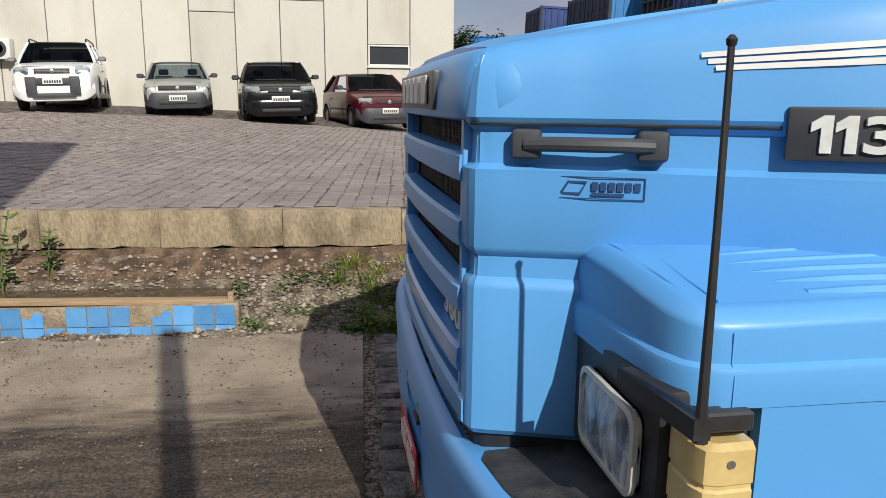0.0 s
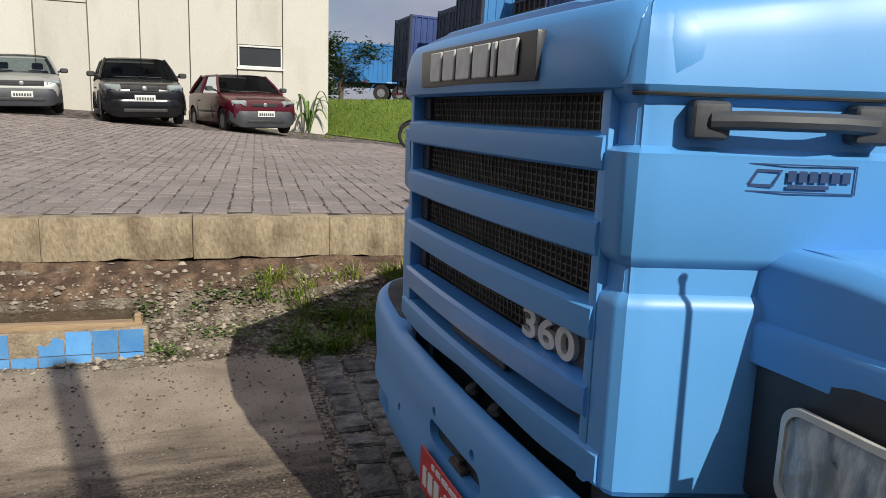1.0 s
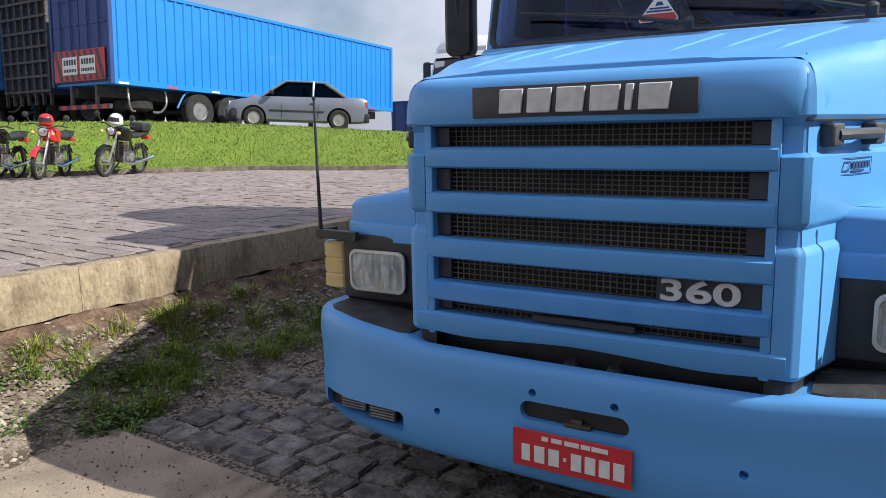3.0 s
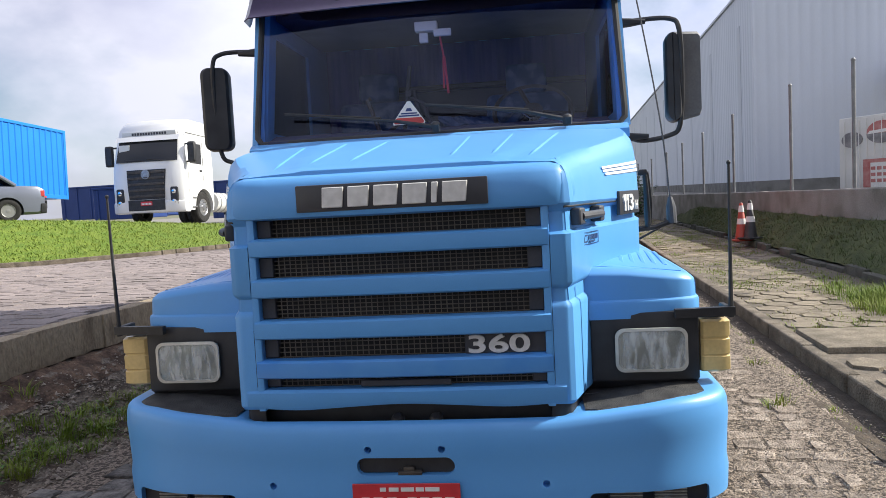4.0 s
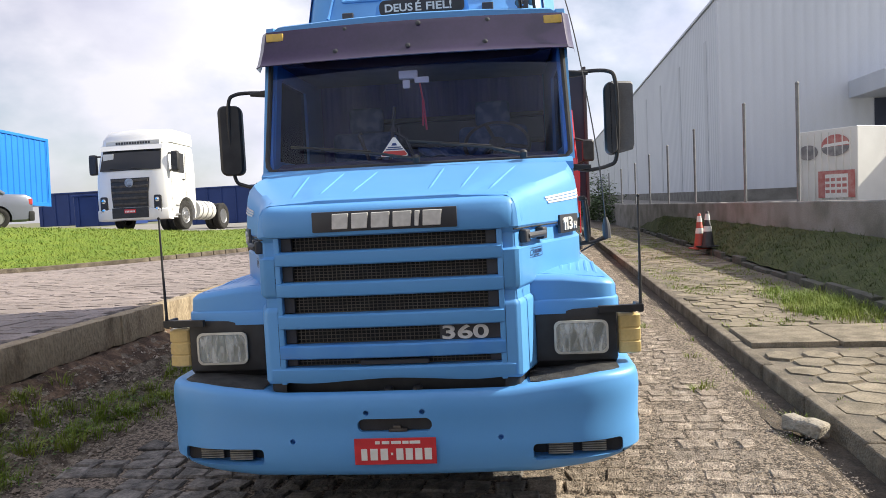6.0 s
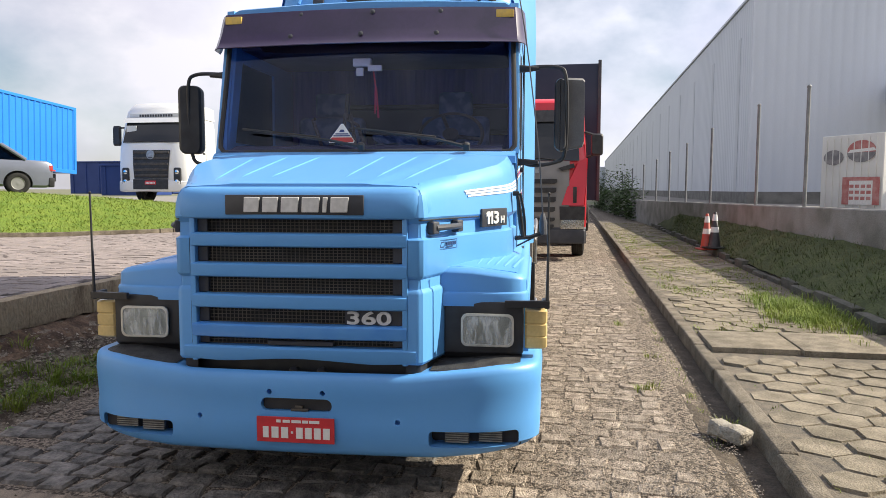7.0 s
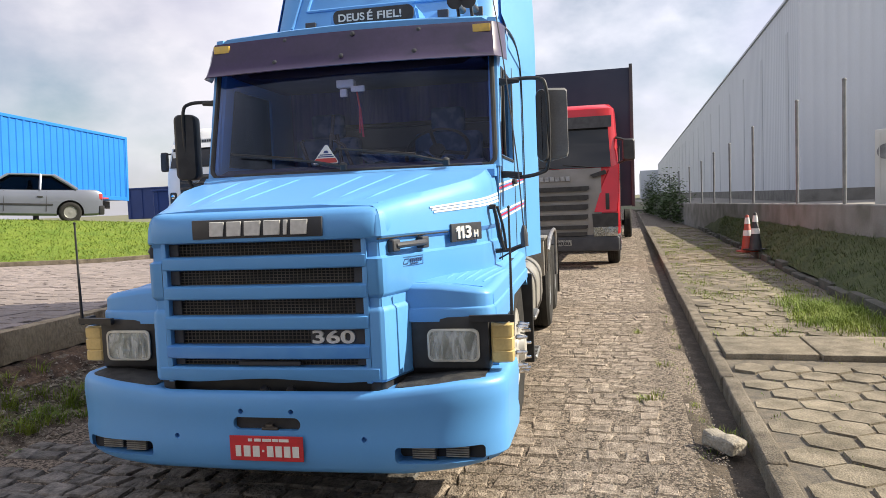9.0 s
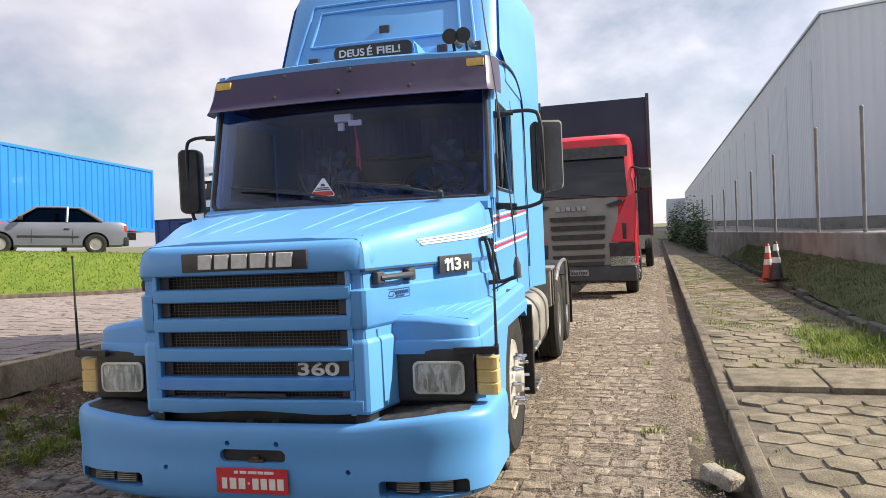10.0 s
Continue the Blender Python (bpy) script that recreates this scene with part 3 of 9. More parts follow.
def patch(name, fn, s0, s1, ns, nt, mat, label, category, t0=0.0, t1=1.0, power=1.6):
    bm = B()
    grid(bm, lambda a, b: fn(s0 + (s1 - s0) * a, t0 + (t1 - t0) * b ** power), ns, nt)
    ob = part(name, bm, mat)
    return tagged(ob, label, category, kind="structure")


bm = B()
grid(bm, lambda a, b: Vector(((a - 0.5) * 3000, (b - 0.5) * 3000, -0.24)), 30, 30)
tagged(part("ground", bm, FAR_GROUND), "flat brown-green ground reaching the horizon", "ground", kind="structure")

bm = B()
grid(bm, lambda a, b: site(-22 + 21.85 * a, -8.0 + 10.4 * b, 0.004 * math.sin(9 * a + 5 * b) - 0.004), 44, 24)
concrete = tagged(part("concrete_apron", bm, CONCRETE_ROAD), "dusty cast concrete driveway with a ragged dark band", "driveway", kind="structure")

bm = B()

def bed_z(u, v):
    """The road's bed: sand nearly fills the joints on the open side, and lies lower under the lorry."""
    sand = -0.011 + 0.011 * noise.noise(Vector((u * 1.1, v * 1.5, 4))) + 0.004 * noise.noise(Vector((u * 5, v * 5, 9)))
    deep = -0.013 + 0.008 * noise.noise(Vector((u * 4, v * 4, 6)))
    k = max(0.0, min(1.0, (v + 1.1) / 0.6)) if u < 3 else 0.0
    return sand + (deep - sand) * k - 0.07 * max(0.0, 1 - (v + 2.43) / 0.26)


grid(bm, lambda a, b: site(-0.18 + 75 * a ** 2, -2.43 + 4.82 * b, bed_z(-0.18 + 75 * a ** 2, -2.43 + 4.82 * b)), 220, 90)
tagged(part("road", bm, ROAD_JOINT), "gritty sandy bed of an old cobbled road", "road", kind="structure")

patch("yard", yard_at, 0, 11, 66, 30, YARD_JOINT, "raised yard paved with pinkish granite setts", "yard")
patch("grass_bank", bank_at, 1, 11, 80, 14, GRASS_SOIL, "bright green grass bank below the lorry park", "grass bank", power=1.0)
patch("lorry_park", lot_at, 1, 11, 40, 8, ASPHALT, "grey lorry park on top of the grass bank", "parking lot")

# soil strip between the concrete and the raised kerb
SOIL_ROWS = [(-0.80, -0.03), (-0.66, 0.012), (-0.50, 0.07), (-0.34, 0.16), (-0.18, 0.315), (-0.02, 0.405), (0.10, 0.43)]


def soil_z(u, w):
    a = lerp_rows([(x, z) for x, z in SOIL_ROWS], w)[1]
    pit = max(0.0, min(1.0, (-0.95 - u) / 0.15)) * max(0.0, 1 - abs(w + 0.42) / 0.24)
    return a + 0.035 * noise.noise(Vector((u * 3.2, w * 5, 3.0))) + 0.014 * noise.noise(Vector((u * 14, w * 14, 8.0))) - 0.13 * pit


bm = B()
grid(bm, lambda a, b: site(-12 + 42 * a, KERB_V - 0.80 + 0.9 * b, soil_z(-12 + 42 * a, -0.80 + 0.9 * b)), 560, 20)
tagged(part("soil_strip", bm, SOIL), "stony soil slope below the raised kerb", "soil", kind="structure")
bm = B()
grid(bm, lambda a, b: site(-12 + 42 * a, KERB_V - 0.23 + 0.25 * b, soil_z(-12 + 42 * a, -0.23 + 0.25 * b) + 0.006 + 0.02 * noise.noise(Vector((a * 300, b * 4, 1.0)))), 560, 8)
tagged(part("clay_edge", bm, RED_SOIL), "reddish crumbling clay under the raised kerb", "soil", kind="structure")

# raised kerb: cast lengths side by side
kerb = tagged(new("raised_kerb"), "weathered yellowish concrete kerb of the raised yard", "kerb", kind="structure")
u = -14.16
k = 0
while u < 32:
    n = (0.85, 0.85, 0.85, 0.85, 0.80)[k % 5]
    bm = B()
    box(bm, 0.0012, n - 0.0012, 0, 0.15, 0.0, 0.262, 0.007, 2)
    bmesh.ops.subdivide_edges(bm, edges=[e for e in bm.edges if abs(e.verts[0].co.x - e.verts[1].co.x) > 0.3], cuts=11)
    for v in bm.verts:
        low = 0.014 if v.co.z < 0.05 else 0.0
        v.co += Vector((0, 0.006 * noise.noise(Vector((v.co.x * 9 + u, v.co.z * 9, 0))), (0.004 + low) * noise.noise(Vector((v.co.x * 7 + u, 0, 4)))))
    ob = part("kerb_stone", bm, KERB, kerb)
    ob.matrix_local = Matrix.Translation(site(u, KERB_V + random.uniform(-0.008, 0.008), 0.422 + random.uniform(-0.006, 0.006))) @ pose(0, 0, 0, 0, 0, YAW)
    u += n
    k += 1

bank_kerb = tagged(new("bank_kerb"), "low pale kerb stones along the foot of the grass bank", "kerb", kind="structure")
st = 3.9
while st < 9.0:
    p, q = bank_at(st, 0.0), bank_at(st + 0.11, 0.0)
    d = q - p
    ln = max(0.3, Vector((d.x, d.y, 0)).length)
    bm = B()
    box(bm, 0.01, ln - 0.01, -0.10, 0.02, -0.1, 0.085, 0.015, 2)
    ob = part("kerb_stone", bm, KERB_RIGHT, bank_kerb)
    ob.matrix_local = Matrix.Translation(p) @ pose(0, 0, 0, 0, 0, math.degrees(math.atan2(d.y, d.x)) + random.uniform(-1.5, 1.5))
    st += 0.11

# right-hand kerb, gutter, pavement, low wall
RV = -2.505
kerb2 = tagged(new("road_kerb"), "worn grey-brown concrete kerb along the pavement", "kerb", kind="structure")
u, k = -3.0, 0
while u < 60:
    n = 0.98
    bm = B()
    box(bm, 0.003, n - 0.003, -0.118, 0, -0.16, 0.084, 0.024, 3)
    ob = part("kerb_stone", bm, KERB_RIGHT, kerb2)
    ob.matrix_local = Matrix.Translation(site(u, RV + random.uniform(-0.006, 0.006), random.uniform(-0.006, 0.006))) @ pose(0, 0, 0, 0, 0, YAW + random.uniform(-0.3, 0.3))
    u += n
    k += 1
bm = B()
grid(bm, lambda a, b: site(-0.15 + 60 * a, RV - 0.01 + 0.33 * b, -0.052 + 0.035 * max(0.0, b - 0.6) / 0.4 + 0.010 * noise.noise(Vector((a * 160, b * 4, 2)))), 400, 8)
tagged(part("gutter", bm, GUTTER_BROWN), "dark brown sunken gutter along the kerb", "gutter", kind="structure")
bm = B()
grid(bm, lambda a, b: site(-8 + 70 * a, RV - 0.11 - 2.15 * b, 0.062 + 0.010 * noise.noise(Vector((a * 90, b * 4, 7)))), 500, 20)
tagged(part("pavement", bm, JOINT_DIRT), "weedy pavement bed beside the kerb", "pavement", kind="structure")


WALL_Y = -6.0                                # the low wall runs along the lorry, closing in on the kerb


def verge_at(u, w):
    """A place on the grass between the edging stones (w = 0) and the low wall (w = 1)."""
    p = site(u, -4.62)
    return Vector((p.x, p.y + (min(p.y - 0.25, WALL_Y + 0.02) - p.y) * w, verge_z(u, w)))


def verge_z(u, w):
    """Grass rising from the edging stones to the low wall; w from 0 to 1."""
    return 0.17 + 0.58 * w ** 0.8 + 0.05 * noise.noise(Vector((u * 1.4, w * 3, 2))) + 0.02 * noise.noise(Vector((u * 6, w * 9, 5)))


bm = B()
grid(bm, lambda a, b: verge_at(-8 + 70 * a, b), 240, 10)
tagged(part("verge", bm, VERGE_SOIL), "shaded grass verge below the low wall", "verge", kind="structure")
edging = tagged(new("edging"), "mossy grey edging stones along the pavement", "edging", kind="structure")
u = -8.0
rnd_edge = random.Random(3)
while u < 50:
    bm = B()
    box(bm, 0.006, rnd_edge.uniform(0.6, 0.79), -0.14, rnd_edge.uniform(-0.03, 0.03), -0.02, rnd_edge.uniform(0.13, 0.22), 0.035, 2)
    ob = part("edging_stone", bm, EDGING, edging)
    ob.matrix_local = Matrix.Translation(site(u, -4.52 + random.uniform(-0.02, 0.02), random.uniform(-0.02, 0.01))) @ pose(0, 0, 0, 0, 0, YAW + random.uniform(-0.8, 0.8))
    u += 0.8
bm = B()
rings = []
for i in range(121):
    a = -8 + 0.5 * i
    top = 1.27 - 0.009 * max(-10.0, a - 9) + 0.012 * noise.noise(Vector((a * 1.7, 0, 3)))
    g = 0.006 if i % 5 == 0 else 0.0
    rings.append([(a, -0.15 + g, -0.2), (a, 0.0 - g, -0.2), (a, 0.0 - g, top - 0.02), (a, -0.02, top), (a, -0.13, top), (a, -0.15 + g, top - 0.02)])
loft(bm, rings)
bmesh.ops.transform(bm, matrix=Matrix.Translation((0, WALL_Y, 0)), verts=bm.verts)
tagged(part("low_wall", bm, LOW_WALL), "low raw concrete wall carrying fence posts", "wall", kind="structure")
bm = B()
grid(bm, lambda a, b: Vector((-8 + 90 * a, WALL_Y - 0.1 - 40 * b, 0.86)), 30, 10)
tagged(part("side_lot", bm, ASPHALT), "grey lot behind the low wall", "parking lot", kind="structure")

for x, top in ((7.38, 3.37), (10.62, 3.42), (13.58, 3.42), (17.85, 3.25), (21.2, 3.04), (24.2, 2.92), (27.1, 2.75), (30.6, 2.66), (34.4, 2.6), (38.6, 2.5)):
    th = thing("fence_post", pose(x, WALL_Y - 0.07, 1.0), "slim grey galvanised fence post on the low wall", "fence post", "fence posts on the low wall")
    bm = B()
    cyl(bm, (0, 0, 0.0), (0, 0, top - 1.0), 0.032, seg=12)
    part("pole", bm, GALV, th)
    bm = B()
    lathe(bm, [(0.037, 0), (0.038, 0.03), (0.02, 0.055)], (0, 0, top - 1.02), (0, 0, 1), 12)
    part("cap", bm, GALV, th, "small metal cap")

# ---- white panel wall behind the parked cars ----
WY = 19.94
wall = tagged(new("wall_panelled"), "stained white concrete panel wall of a hall", "wall", kind="structure")
bm = B()
box(bm, -42, 3.66, WY + 0.06, WY + 0.5, -0.2, 9.8)
part("wall_core", bm, WALL_JOINT, wall)
joints = [-5.10 + 1.246 * i for i in range(-28, 7)]
joints = [j for j in joints if j > -41] + [3.70]
for a, b in zip(joints, joints[1:]):
    splits = [0.2, 9.8]
    if abs(a - 1.13) < 0.2:
        splits = [0.2, 2.47, 3.08, 9.8]
    elif abs(a + 3.854) < 0.2:
        splits = [0.2, 3.87, 9.8]
    elif abs(a + 1.362) < 0.2:
        splits = [0.2, 4.25, 9.8]
    for lo, hi in zip(splits, splits[1:]):
        if (lo, hi) == (2.47, 3.08):
            continue
        bm = B()
        dz = 0.012
        box(bm, a + 0.014, b - 0.014, 0, 0.07, lo + (dz if lo > 0.3 else 0), hi - (dz if hi < 8 else 0), 0.006, 1)
        ob = part("wall_panel", bm, WALL_WHITE, wall)
        ob.matrix_local = pose(0, WY - random.uniform(0, 0.006), 0)
win = tagged(new("window_1"), "small dark window in a white aluminium frame", "window", kind="structure")
win.matrix_basis = pose(1.145, WY, 2.47) @ Matrix.Diagonal((1.10, 1.0, 1.10, 1.0))
bm = B()
for x0, x1, z0, z1 in ((0.0, 1.11, 0.0, 0.045), (0.0, 1.11, 0.505, 0.55), (0.0, 0.04, 0.045, 0.505), (1.07, 1.11, 0.045, 0.505)):
    box(bm, x0, x1, -0.02, 0.05, z0, z1, 0.004, 1)
part("window_frame", bm, BOX_WHITE, win)
bm = B()
box(bm, 0.04, 1.07, 0.03, 0.036, 0.045, 0.505)
part("pane", bm, material("dark_window_pane", (0.035, 0.037, 0.04), 0.15), win)
bm = B()
box(bm, -0.03, 1.14, -0.06, 0.0, -0.05, -0.004, 0.004, 1)
part("window_sill", bm, BOX_WHITE, win)

# ---- grey warehouse beyond the low wall ----
wh = tagged(new("warehouse"), "tall grey steel-clad warehouse with a sloping roof edge", "warehouse", kind="structure")
WHV, U0, U1, WHH = 0.0, 0.0, 225.0, 11.25
WH = Matrix.Translation((35.3, -11.9, 0.0)) @ pose(0, 0, 0, 0, 0, -3.5)


def hall(u, v, z=0.0):
    """A place from metres along (u) and across (v) the warehouse's corner."""
    return WH @ Vector((u, v, z))



def ribbed(bm, p0, p1, z0, z1, pitch=0.34, depth=0.035, slope=0.0):
    p0, p1 = Vector(p0), Vector(p1)
    d = p1 - p0
    n = d.cross(Vector((0, 0, 1))).normalized()
    count = max(1, int(d.length / pitch))
    ring = []
    for i in range(count):
        for f, o in ((0, 0), (0.62, 0), (0.70, depth), (0.92, depth)):
            t = (i + f) / count
            ring.append((p0 + d * t + n * o, t))
    ring.append((p1.copy(), 1.0))
    lo = [bm.verts.new((p.x, p.y, z0)) for p, t in ring]
    hi = [bm.verts.new((p.x, p.y, z1 + slope * t)) for p, t in ring]
    for i in range(len(ring) - 1):
        bm.faces.new((lo[i], lo[i + 1], hi[i + 1], hi[i]))


bm = B()
ribbed(bm, hall(U0, WHV, 0), hall(U1, WHV, 0), 1.0, WHH, 0.5, 0.012)
part("side_cladding", bm, CLADDING, wh)
bm = B()
ribbed(bm, hall(U0, -50, 0), hall(U0, WHV, 0), 1.0, WHH + 4.0, 0.5, 0.012, -4.0)
part("gable_cladding", bm, CLADDING, wh)
bm = B()
for i in range(26):
    uu = U0 + 3 + i * 8.0
    m_ = WH @ Matrix.Translation((uu, WHV + 0.06, 0))
    box(bm, -0.30, 0.30, -0.06, -0.040, 1.5, WHH - 1.6, m=m_)
part("cladding_band", bm, CLAD_BAND, wh, "slightly darker upright sheets")["kind"] = "stuff"
bm = B()
box(bm, U0 - 0.03, U1, -50, WHV + 0.03, -0.2, 1.46, m=WH)
part("plinth", bm, RAW_CONCRETE, wh)
bm = B()
loft(bm, [[hall(U0 - 0.1, WHV + 0.1, WHH + 0.02), hall(U0 - 0.1, WHV + 0.1, WHH + 0.14), hall(U0 - 0.1, -50, WHH + 4.16), hall(U0 - 0.1, -50, WHH + 4.0)],
          [hall(U1, WHV + 0.1, WHH + 0.02), hall(U1, WHV + 0.1, WHH + 0.14), hall(U1, -50, WHH + 4.16), hall(U1, -50, WHH + 4.0)]])
part("roof", bm, CLADDING, wh)
bm = B()
box(bm, U0 - 4.0, U0, -32, -6.2, 5.75, 6.6, 0.02, 1, m=WH)
part("canopy", bm, CLADDING, wh, "light grey loading canopy")
bm = B()
box(bm, U0 - 0.08, U0 + 1.0, -32, -7.4, 1.46, 5.7, m=WH)
part("dock_opening", bm, DARK_BOX, wh, "dark loading dock under the canopy")
bm = B()
box(bm, U1, U1 + 60, -70, WHV + 6.0, -0.2, 9.6, 0.05, 1, m=WH)
part("low_hall", bm, CLADDING, wh, "lower grey hall behind")


# ---- the blue bonneted tractor unit ----
truck = thing("tractor_unit", pose(0, 0, 0), "light blue bonneted lorry tractor unit with a purple sun visor", "lorry")


def hood_plan(s):
    """The bonnet's side line in plan: s from 0 (front, beside the grille) to 1 (the cab); gives x and half width."""
    pts = [(0.055, 0.560), (0.056, 0.612), (0.067, 0.633), (0.098, 0.646), (0.17, 0.668), (0.30, 0.712), (0.50, 0.803), (0.72, 0.905), (0.95, 1.000), (1.14, 1.030), (1.49, 1.045)]
    f = s * (len(pts) - 1)
    i = min(int(f), len(pts) - 2)
    t = f - i
    a, b = pts[i], pts[i + 1]
    return a[0] + (b[0] - a[0]) * t, a[1] + (b[1] - a[1]) * t


def hood_top(x):
    return 1.572 + 0.158 * (x - 0.06)


HOOD_LEVELS = [(0.694, -0.012), (0.709, 0.0), (1.045, 0.0), (1.06, -0.004), (1.072, -0.016), (1.118, -0.018), (1.130, -0.004), (1.142, 0.003), (1.30, 0.003), (1.314, 0.004),
               (1.326, -0.016), (1.395, -0.018), (1.410, -0.004), (1.425, 0.006)]
for side in (1, -1):
    bm = B()
    n = 40
    rings = []
    for i in range(n + 1):
        x, y = hood_plan(i / n)
        x2, y2 = hood_plan(min(1, (i + 0.3) / n))
        x1, y1 = hood_plan(max(0, (i - 0.3) / n))
        nx, ny = (y2 - y1), (x2 - x1)
        l = math.hypot(nx, ny)
        nx, ny = -nx / l, ny / l
        zt = hood_top(x)
        col = [(x + nx * o, side * (y + ny * o), z) for z, o in HOOD_LEVELS]
        for f, o in ((0.45, 0.0), (0.72, -0.010), (0.88, -0.024), (1.0, -0.052)):
            col.append((x + nx * o, side * (y + ny * o), 1.425 + (zt - 1.425) * f))
        col.append((x - nx * 0.115, side * (y - ny * 0.115), hood_top(x - nx * 0.115) + 0.001))
        rings.append(col)
    loft(bm, rings, closed=False)
    hs = part("bonnet_side", bm, TRUCK_BLUE, truck)
    bm = B()
    tube(bm, [(hood_plan(0.12 + 0.54 * i / 24)[0], side * (hood_plan(0.12 + 0.54 * i / 24)[1] - 0.0025), 1.411) for i in range(25)], 0.004, 6)
    part("lid_seam", bm, BLACK_PLASTIC, hs)
# bonnet top with a raised middle
bm = B()


def hood_top_at(a, b):
    x, y = hood_plan(0.10 + 0.90 * a)
    x = max(x, 0.10)
    half = y - 0.062
    yy = (2 * b - 1) * half
    edge = max(0.0, abs(2 * b - 1) - 0.5) / 0.5
    lift = 0.0
    mid = 0.30 + 0.34 * a
    if abs(yy) < mid:
        lift = 0.006
    z = hood_top(x) + 0.020 * (1 - edge ** 2) * min(1, a * 3) + lift * min(1.0, a * 3) - 0.004
    return Vector((x - 0.02 * (1 - abs(2 * b - 1) ** 2) * (1 - a), yy, z))


grid(bm, hood_top_at, 30, 40)
part("bonnet_top", bm, TRUCK_BLUE, truck, angle=50)
# pressed ridges along the bonnet
for ya, yb in ((0.20, 0.21), (0.36, 0.43), (0.50, 0.66)):
    for s in (1, -1):
        bm = B()
        rings = []
        for i in range(15):
            x = 0.22 + 0.98 * i / 14
            y = ya + (yb - ya) * i / 14
            q = 0.0
            while hood_plan(q)[0] < x and q < 1:
                q += 0.005
            half = hood_plan(q)[1] - 0.062
            e2 = max(0.0, abs(y) / half - 0.5) / 0.5
            z = hood_top(x) + 0.020 * (1 - e2 ** 2) + (0.006 if abs(y) < 0.30 + 0.34 * q else 0.0) - 0.004
            h = 0.006 * min(1.0, i * 0.5, (14 - i) * 0.5) + 0.0003
            rings.append([(x, s * (y - 0.016), z - 0.006), (x, s * (y - 0.004), z + h), (x, s * (y + 0.004), z + h), (x, s * (y + 0.016), z - 0.006)])
        loft(bm, rings)
        part("bonnet_ridge", bm, TRUCK_BLUE, truck)
# header above the grille, wrapping round the corners
bm = B()
line = [(0.04 - 0.022 * (1 - (y / 0.615) ** 2), y) for y in (-0.52 + 1.04 * i / 20 for i in range(21))]
turn = [(0.0405, 0.555), (0.047, 0.588), (0.060, 0.614), (0.080, 0.634), (0.110, 0.6505), (0.150, 0.662), (0.20, 0.675)]
line = [(x, -y) for x, y in turn[::-1]] + line + turn
rings = []
for i, (x, y) in enumerate(line):
    a, b_ = line[max(i - 1, 0)], line[min(i + 1, len(line) - 1)]
    dx, dy = b_[0] - a[0], b_[1] - a[1]
    l = math.hypot(dx, dy)
    nx, ny = -dy / l, dx / l
    zt = hood_top(max(x, 0.06))
    e = -0.004 if i in (0, len(line) - 1) else 0.001
    rings.append([(x + nx * o, y + ny * o, z) for o, z in ((-0.125, hood_top(max(0.06, x - nx * 0.125)) + 0.001), (-0.055 + e, zt + 0.001), (-0.026 + e, 1.562), (-0.011 + e, 1.538), (e, 1.495), (0.003 + e, 1.437), (-0.003 + e, 1.420), (-0.03 + e, 1.413))])
loft(bm, rings, closed=False)
part("grille_header", bm, TRUCK_BLUE, truck, angle=50)
# cheeks beside the mesh and the lower rail
for side in (1, -1):
    bm = B()
    box(bm, 0.052, 0.10, side * 0.545 - 0.014, side * 0.545 + 0.014, 0.69, 1.42, 0.006, 2)
    part("grille_cheek", bm, TRUCK_BLUE, truck)
bm = B()
rings = []
for i in range(33):
    y = -0.60 + 1.20 * i / 32
    bow = 0.022 * (1 - (y / 0.615) ** 2)
    dip = 0.013 * math.exp(-(y / 0.20) ** 2) - 0.007 * math.exp(-((abs(y) - 0.40) / 0.12) ** 2)
    rings.append([(0.10, y, 0.772), (0.062 - bow, y, 0.772), (0.050 - bow, y, 0.762), (0.050 - bow, y, 0.715 + dip), (0.058 - bow, y, 0.702 + dip), (0.10, y, 0.702 + dip)])
loft(bm, rings)
part("lower_rail", bm, TRUCK_BLUE, truck)
# painted slats
# the lowest slat's deep blue reflections are put into its colour
for z0, z1, mat, lab in ((1.275, 1.343, TRUCK_BLUE, ""), (1.122, 1.192, TRUCK_BLUE, ""), (0.965, 1.035, TRUCK_BLUE, ""), (0.815, 0.884, DEEP_BLUE, "slat in a deeper blue that holds its reflections")):
    bm = B()
    rings = []
    for i in range(25):
        y = -0.553 + 1.106 * i / 24
        bow = 0.022 * (1 - (y / 0.615) ** 2)
        e = 0.004 if i in (0, 24) else 0
        rings.append([(0.085, y, z0 + 0.004), (0.058 - bow + e, y, z0), (0.048 - bow + e, y, z0 + 0.006), (0.044 - bow + e, y, z0 + 0.03), (0.046 - bow + e, y, z1 - 0.008), (0.056 - bow + e, y, z1), (0.085, y, z1 + 0.003)])
    loft(bm, rings)
    part("grille_slat", bm, mat, truck, lab)
# wire mesh in the four openings and the low one
for z0, z1 in ((1.346, 1.412), (1.196, 1.272), (1.039, 1.118), (0.888, 0.961), (0.776, 0.811)):
    bm = B()
    nz = max(2, round((z1 - z0) / 0.0165))
    for i in range(nz + 1):
        z = z0 + (z1 - z0) * i / nz
        box(bm, 0.098, 0.101, -0.48, 0.48, z - 0.0016, z + 0.0016)
    for i in range(45):
        y = -0.48 + 0.96 * i / 44
        box(bm, 0.096, 0.099, y - 0.0016, y + 0.0016, z0, z1)
    part("grille_mesh", bm, WIRE, truck)
    for side in (1, -1):
        bm = B()
        box(bm, 0.086, 0.12, side * 0.505 - 0.027, side * 0.505 + 0.027, z0, z1, 0.003, 1)
        part("mesh_border", bm, GREY_PLASTIC, truck)
bm = B()
